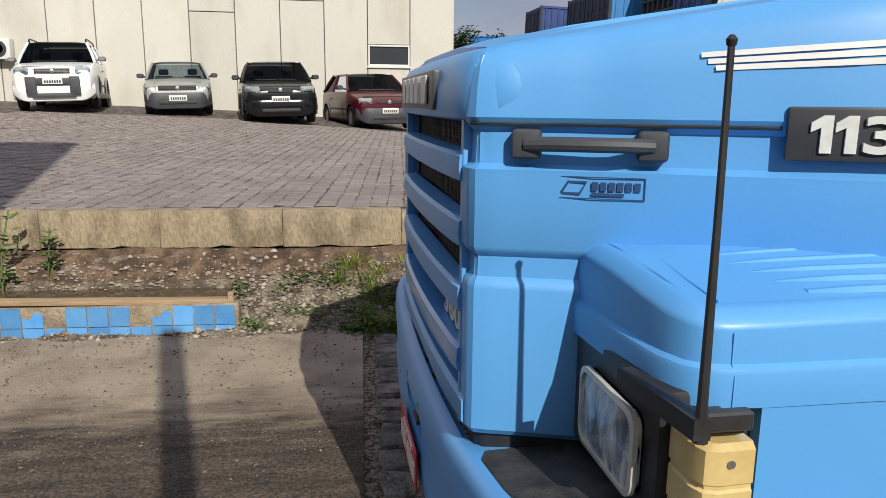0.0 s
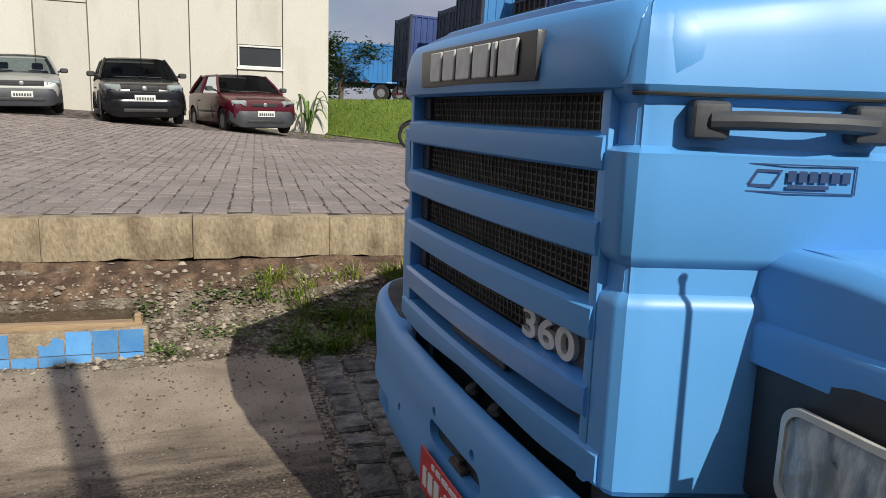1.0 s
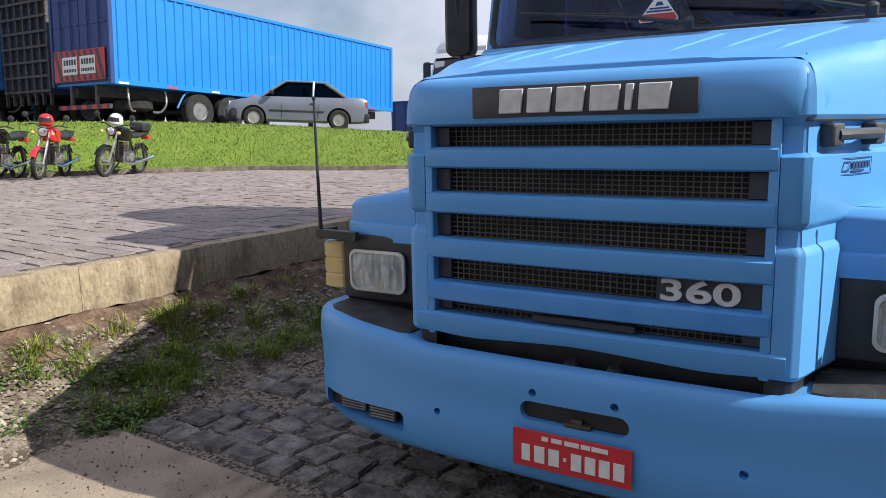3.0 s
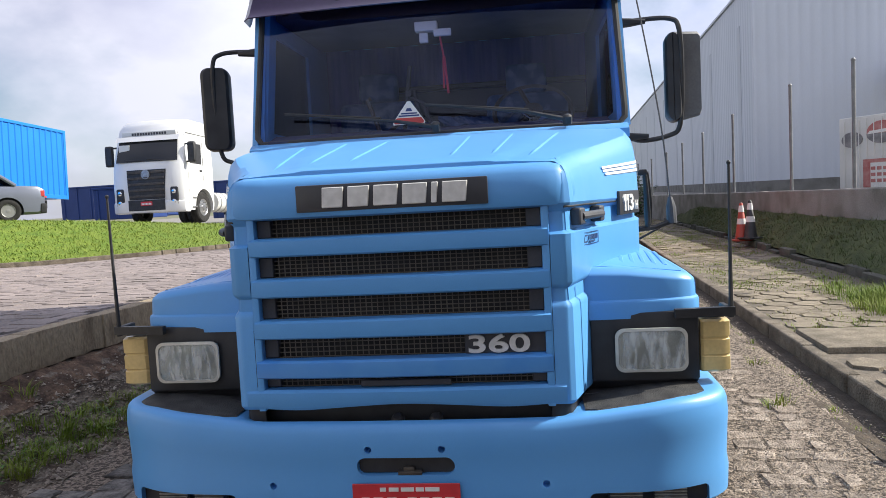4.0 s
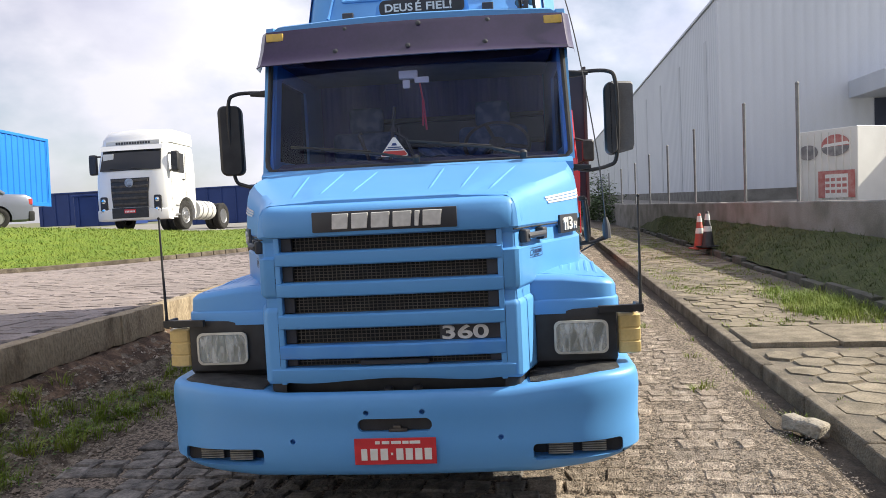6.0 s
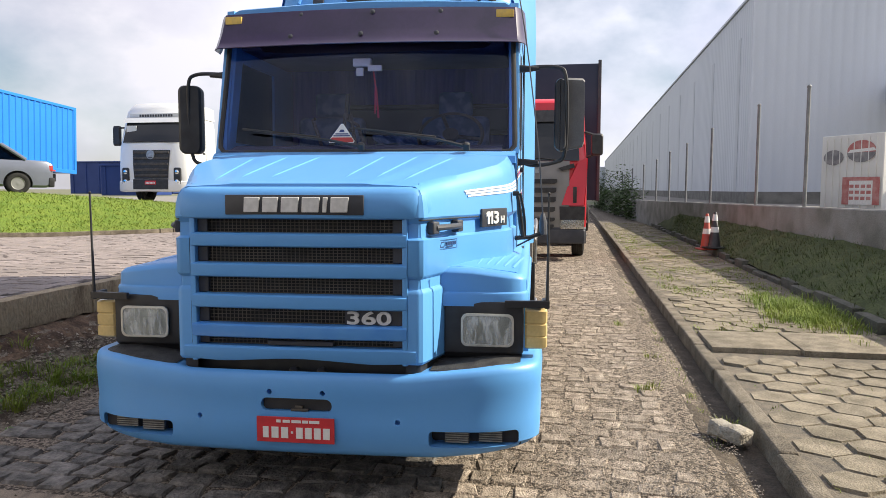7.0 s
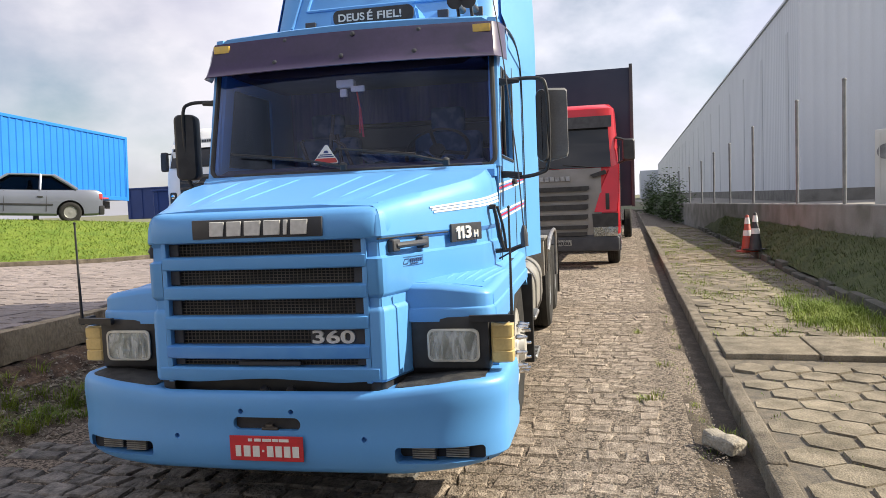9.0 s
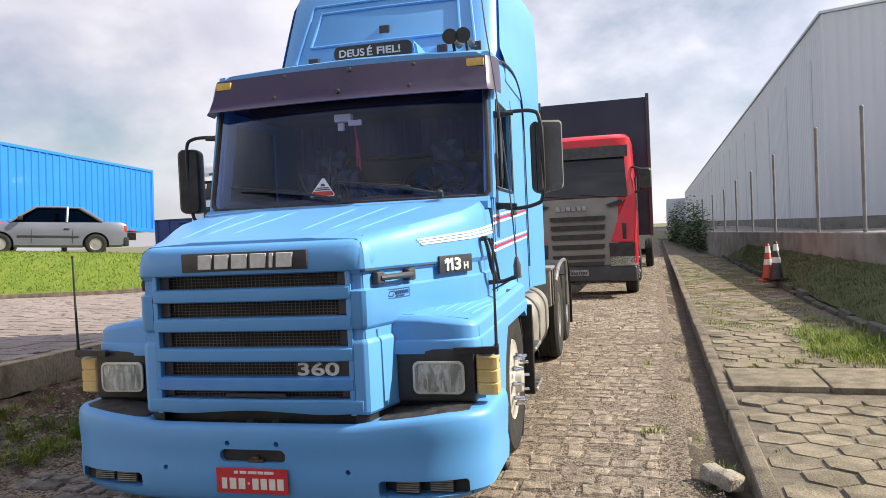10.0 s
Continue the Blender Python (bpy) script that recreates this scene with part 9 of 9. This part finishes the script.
def cone(m, label, mat, band):
    th = thing("traffic_cone", m, label, "traffic cone", "traffic cones")
    bm = B()
    box(bm, -0.19, 0.19, -0.19, 0.19, 0, 0.035, 0.012, 2)
    part("base", bm, mat, th)
    bm = B()
    lathe(bm, [(0.15, 0.03), (0.13, 0.07), (0.035, 0.80), (0.02, 0.82)], (0, 0, 0), (0, 0, 1), 22)
    part("cone_body", bm, mat, th)
    for z0, z1 in ((0.36, 0.48), (0.62, 0.76)):
        bm = B()
        f = lambda z: 0.13 - 0.095 * (z - 0.07) / 0.73 + 0.004
        lathe(bm, [(f(z0), z0), (f(z1), z1)], (0, 0, 0), (0, 0, 1), 22)
        part("reflective_band", bm, band, th, "white reflective band")


cone(pose(13.72, -5.07, 0.20, 0, 0, 10), "faded orange traffic cone beside another", CONE_ORANGE, WHITE_MARK)
cone(pose(13.5, -5.19, 0.25, 0, 0, 25), "dark traffic cone with white bands", BLACK_PLASTIC, WHITE_MARK)
bm = B()
for u0, u1, v0, v1 in ((3.60, 4.42, -2.63, -3.40), (3.57, 4.46, -3.42, -4.34)):
    box(bm, u0, u1, v1, v0, 0.02, 0.118, 0.016, 2)
bmesh.ops.transform(bm, matrix=pose(0, 0, 0, 0, 0, YAW), verts=bm.verts)
tagged(part("cover_slabs", bm, HEX_PAVER), "two concrete cover slabs across the pavement", "slab", kind="structure")
th = thing("air_conditioner", pose(-9.27, WY - 0.34, 2.46), "white outdoor air conditioning unit on the wall", "air conditioner")
bm = B()
box(bm, 0, 0.82, 0, 0.30, 0, 0.54, 0.02, 2)
part("housing", bm, BOX_WHITE, th)
bm = B()
lathe(bm, [(0.21, 0), (0.22, 0.012), (0.19, 0.018), (0.19, 0.004)], (0.52, -0.002, 0.27), (0, -1, 0), 28)
for i in range(5):
    lathe(bm, [(0.03 + 0.033 * i, 0.01), (0.036 + 0.033 * i, 0.014)], (0.52, -0.004, 0.27), (0, -1, 0), 24)
part("fan_grille", bm, GREY_PLASTIC, th)
bm = B()
for x in (0.12, 0.70):
    box(bm, x - 0.02, x + 0.02, 0.0, 0.34, -0.05, -0.005)
part("wall_bracket", bm, STEEL, th)


# ---- grass on the banks and verges, tree, hedge ----
V, F = [], []
for _ in range(42000):
    s = rnd.uniform(2.9, 9.8)
    blades([bank_at(s, rnd.random())], V, F, 1, rnd.uniform(0.03, 0.065), 0.02, 0.013, 1.2, 1)
stuff("bank_grass", V, F, GRASS, "short bright grass covering the bank", "grass")
V, F = [], []
for _ in range(320):
    u, v = rnd.gauss(5.9, 0.65), rnd.gauss(-4.08, 0.25)
    if v > -4.5:
        blades([site(u, v, 0.07)], V, F, 16, rnd.uniform(0.06, 0.19), 0.11, 0.003, 0.9)
for _ in range(1300):
    u, v = 4.3 + 17 * rnd.random() ** 1.2, rnd.uniform(-4.5, -2.68)
    if noise.noise(Vector((u * 0.8, v * 1.4, 3.0))) > -0.05:
        blades([site(u, v, 0.066)], V, F, 12, rnd.uniform(0.02, 0.055), 0.16, 0.004, 0.9)
for _ in range(260):
    blades([site(rnd.uniform(-0.5, 4.3), rnd.uniform(-4.5, -2.68), 0.064)], V, F, 4, rnd.uniform(0.015, 0.035), 0.05, 0.003, 0.9)
for _ in range(60):
    u = 1.2 + 9 * rnd.random() ** 1.3
    blades([site(u, RV + 0.22 + 0.10 * rnd.random(), -0.035)], V, F, 8, rnd.uniform(0.02, 0.06), 0.06, 0.003, 0.9)
for u, v in ((1.62, -2.40), (1.65, -2.36), (2.45, -1.95), (2.5, -1.98), (2.4, -1.9), (3.6, -2.1), (5.2, -1.9), (1.5, -2.56)):
    blades([site(u, v, -0.02)], V, F, 30, rnd.uniform(0.06, 0.10), 0.07, 0.003, 0.8)
for _ in range(60):
    blades([yard_at(rnd.uniform(1.5, 3.2), 0.86 + 0.02 * rnd.random())], V, F, 10, 0.08, 0.08, 0.006, 0.8)
stuff("pavement_grass", V, F, GRASS, "tufts of bright grass growing through the pavement", "grass")
V, F = [], []
for _ in range(900):
    u = rnd.uniform(4.5, 30)
    blades([site(u, rnd.uniform(-4.5, -2.7), 0.066)], V, F, 10, rnd.uniform(0.02, 0.05), 0.2, 0.005, 0.9)
stuff("dry_grass", V, F, DRY_GRASS, "flat dry yellow grass on the pavement", "grass")
V, F = [], []
for _ in range(2600):
    u, w = rnd.uniform(2, 22), rnd.random()
    blades([verge_at(u, w)], V, F, 7, rnd.uniform(0.03, 0.09), 0.10, 0.005, 1.0, 1)
stuff("verge_grass", V, F, VERGE_GRASS, "shaded grass on the verge below the wall", "grass")


def tree(m, label, h, crown, n, name="tree"):
    th = thing(name, m, label, "tree")
    bm = B()
    tube(bm, [(0, 0, -0.1), (0.05, 0, h * 0.35), (0.0, 0.1, h * 0.6)], [0.16, 0.11, 0.05], 8)
    for k in range(7):
        a = k * 0.9
        tube(bm, [(0.03, 0, h * (0.25 + 0.04 * k)), (0.6 * crown * math.cos(a), 0.6 * crown * math.sin(a), h * (0.5 + 0.05 * k))], [0.05, 0.015], 6)
    part("trunk", bm, BARK, th)
    V, F = [], []
    clumps = []
    for k in range(26):
        a, q = rnd.uniform(0, 6.28), rnd.random() ** 0.5
        clumps.append((Vector((crown * q * math.cos(a), crown * q * math.sin(a), h * rnd.uniform(0.22, 0.92) * (1 - 0.25 * q))), crown * rnd.uniform(0.22, 0.42)))
    for c, r in clumps:
        for _ in range(n):
            d = Vector((rnd.gauss(0, 1), rnd.gauss(0, 1), rnd.gauss(0, 0.8)))
            leaves([c + d.normalized() * r * rnd.random() ** 0.4], V, F, 3, 0.17, 0.10, 0.10)
    stuff("crown", V, F, LEAF, "", "", th)


tree(pose(8.0, 38.0, 1.5), "dense dark green tree behind the wall's end", 4.2, 2.2, 90)
tree(pose(2.6, 45.0, 1.5), "dense dark green tree behind the hall", 4.6, 2.4, 70)
V, F = [], []
for k in range(90):
    u = 32.5 + 21 * rnd.random()
    c = Vector((u, WALL_Y + rnd.uniform(-0.15, 0.15), 0))
    for _ in range(60):
        leaves([c + Vector((rnd.gauss(0, 0.3), rnd.gauss(0, 0.2), rnd.uniform(0.1, 0.9 + 2.2 * abs(math.sin(u * 1.3)) * abs(math.sin(u * 0.47)))))], V, F, 1, 0.17, 0.05, 0.05)
stuff("climbing_hedge", V, F, LEAF, "dark climbing plants over the far fence", "hedge")
# drooping plant at the wall's end
th = thing("fan_plant", pose(3.05, WY - 0.45, 0.62), "drooping long-leaved plant at the wall's corner", "plant")
for k in range(16):
    a = rnd.uniform(0, 6.28)
    r, hh = rnd.uniform(0.35, 0.6), rnd.uniform(0.6, 1.25)
    bm = B()
    d = Vector((math.cos(a), math.sin(a), 0))
    q = Vector((-d.y, d.x, 0))
    pts = smooth_path([Vector((0, 0, 0)), d * r * 0.5 + Vector((0, 0, hh * 0.9)), d * r + Vector((0, 0, hh)), d * r * 1.4 + Vector((0, 0, hh * 0.65))], 4)
    rows = [[p - q * 0.035 * math.sin(math.pi * (i + 0.6) / (len(pts) + 0.4)), p + Vector((0, 0, 0.01)), p + q * 0.035 * math.sin(math.pi * (i + 0.6) / (len(pts) + 0.4))] for i, p in enumerate(pts)]
    loft(bm, rows, closed=False)
    part("leaf", bm, WEED, th)

# ---- what stands behind the camera and throws the long shadows ----
bm = B()
box(bm, -30, -0.55, -22, -6.1, -0.2, 11.9, 0.05, 1)
tagged(part("wall_hall_behind", bm, WALL_WHITE), "plain pale hall closing the driveway behind", "building", kind="structure")
th = thing("concrete_post", pose(0.447, -5.75, 0.0), "plain concrete post at the roadside", "post")
bm = B()
box(bm, -0.062, 0.062, -0.062, 0.062, -0.2, 6.05, 0.015, 2)
part("shaft", bm, RAW_CONCRETE, th)


# ---- setts and pavers, piece by piece ----
def piece(cx, cy, lx, ly, ang, z, h, jit, r, tip=0.004, ins=0.010):
    """Corner points of an uneven stone: foot, then top."""
    ca, sa = math.cos(ang), math.sin(ang)
    foot, top = [], []
    for sx, sy in ((-1, -1), (1, -1), (1, 1), (-1, 1)):
        px, py = sx * lx / 2 + r.uniform(-jit, jit), sy * ly / 2 + r.uniform(-jit, jit)
        foot.append((px, py, -0.04))
        top.append((px - sx * ins, py - sy * ins, h + r.uniform(-tip, tip)))
    low = [(px, py, h - 0.012) for px, py, _ in foot]
    pts = []
    for ring in (foot, low, top):
        for px, py, pz in ring:
            pts.append(Vector((cx + px * ca - py * sa, cy + px * sa + py * ca, z + pz)))
    return pts


PIECE_F = [(0, 1, 5, 4), (1, 2, 6, 5), (2, 3, 7, 6), (3, 0, 4, 7), (4, 5, 9, 8), (5, 6, 10, 9), (6, 7, 11, 10), (7, 4, 8, 11), (8, 9, 10, 11)]


def single(name, pts, mat, parent):
    c = sum(pts, Vector()) / len(pts)
    me = bpy.data.meshes.new(name)
    me.from_pydata([p - c for p in pts], [], PIECE_F)
    me.materials.append(mat)
    ob = new(name, me)
    ob.location = c
    ob.parent = parent
    return ob


rr = random.Random(11)
road_ob = bpy.data.objects["road"]
VJ, FJ = [], []
count = 0
u = -0.09
while u < 34:
    lx = rr.uniform(0.155, 0.185)
    v = -2.25 + rr.uniform(0, 0.10)
    while v < 2.12:
        ly = rr.uniform(0.15, 0.25) if v > -0.6 else rr.uniform(0.13, 0.23)
        gap = 0.022
        x, y, _ = site(u + lx / 2, v + ly / 2)
        # setts under and beside the lorry: basalt, with its shade darkened into the colour
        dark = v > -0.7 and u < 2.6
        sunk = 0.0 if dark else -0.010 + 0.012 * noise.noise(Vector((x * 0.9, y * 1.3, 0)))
        edge = -0.03 * max(0.0, 1 - (v + 2.3) / 0.25)
        if dark and y > 1.75 and u > 0.25 and rr.random() < 0.5:
            v += ly
            continue
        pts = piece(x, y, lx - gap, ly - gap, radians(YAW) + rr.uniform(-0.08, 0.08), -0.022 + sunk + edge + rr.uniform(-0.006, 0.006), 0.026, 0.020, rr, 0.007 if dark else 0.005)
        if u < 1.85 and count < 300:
            single("sett", pts, SHADED_BASALT if dark else ROAD_SETT, road_ob)
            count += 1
        else:
            i = len(VJ)
            VJ += pts
            FJ += [tuple(i + k for k in f) for f in PIECE_F]
        v += ly
    u += lx
stuff("sett_field", VJ, FJ, ROAD_SETT, "", "", road_ob)

yard_ob = bpy.data.objects["yard"]
VJ, FJ = [], []
count = 0
YC, YS = math.cos(radians(-6.0)), math.sin(radians(-6.0))   # the rows run away from the kerb, a little askew
u = -8.6
while u < 12.0:
    lx = rr.uniform(0.118, 0.150)
    v = 2.0 + rr.uniform(0, 0.2)
    while v < 15.2:
        ly = rr.uniform(0.13, 0.21)
        cu, cv = u + lx / 2 + 0.014 * noise.noise(Vector((u * 3, v * 1.1, 8))), v + ly / 2
        x, y = cu * YC - cv * YS, cu * YS + cv * YC
        across = y * CY - x * SY
        if across > KERB_V + 0.155 + ly / 2 - 0.02:
            z, t, d = yard_z(x, y)
            if t < 0.985 and d < 0.4:
                pts = piece(x, y, lx - 0.007, ly - 0.002, radians(-6.0) + rr.uniform(-0.04, 0.04), z - 0.016 + rr.uniform(-0.004, 0.004), 0.022, 0.007, rr, 0.0025, 0.0032)
                if across < 4.2 and -2.4 < u < 2.4 and count < 290:
                    single("sett", pts, YARD_SETT, yard_ob)
                    count += 1
                else:
                    i = len(VJ)
                    VJ += pts
                    FJ += [tuple(i + k for k in f) for f in PIECE_F]
        v += ly
    u += lx
stuff("sett_field", VJ, FJ, YARD_SETT, "", "", yard_ob)

# hexagonal pavers
pave_ob = bpy.data.objects["pavement"]
VJ, FJ = [], []
HR = 0.175
count = 0
HEX_F = [(0, 1, 2, 3, 4, 5)[::1]] + [(k, (k + 1) % 6, 6 + (k + 1) % 6, 6 + k) for k in range(6)]
for i in range(120):
    for j in range(8):
        cu, cv = -1.0 + i * HR * 1.5, -2.79 - j * HR * 1.74 - (HR * 0.87 if i % 2 else 0)
        if cv < -4.42 or (3.45 < cu < 4.62 and cv > -4.45 and cv < -2.0):
            continue
        x, y, _ = site(cu, cv)
        z = 0.070 + 0.012 * noise.noise(Vector((cu * 1.1, cv, 7))) + rr.uniform(-0.006, 0.006) - (0.012 if cu > 7 else 0)
        rot = radians(YAW) + rr.uniform(-0.05, 0.05)
        tilt = (rr.uniform(-0.02, 0.02), rr.uniform(-0.02, 0.02))
        js = [rr.uniform(-0.016, 0.008) for _ in range(6)]
        top = [Vector((x + (HR - 0.014 + js[k]) * math.cos(rot + k * math.pi / 3), y + (HR - 0.014 + js[k]) * math.sin(rot + k * math.pi / 3), z + 0.007 + 0.15 * (tilt[0] * math.cos(k * math.pi / 3) + tilt[1] * math.sin(k * math.pi / 3)))) for k in range(6)]
        low = [Vector((x + (HR - 0.008) * math.cos(rot + k * math.pi / 3), y + (HR - 0.008) * math.sin(rot + k * math.pi / 3), z - 0.03)) for k in range(6)]
        if cu < 9 and count < 280:
            me = bpy.data.meshes.new("paver")
            c = Vector((x, y, z))
            me.from_pydata([p - c for p in top + low], [], HEX_F)
            me.materials.append(HEX_PAVER)
            ob = new("paver", me)
            ob.location, ob.parent = c, pave_ob
            count += 1
        else:
            k0 = len(VJ)
            VJ += top + low
            FJ += [tuple(k0 + k for k in f) for f in HEX_F]
stuff("paver_field", VJ, FJ, HEX_PAVER, "", "", pave_ob)
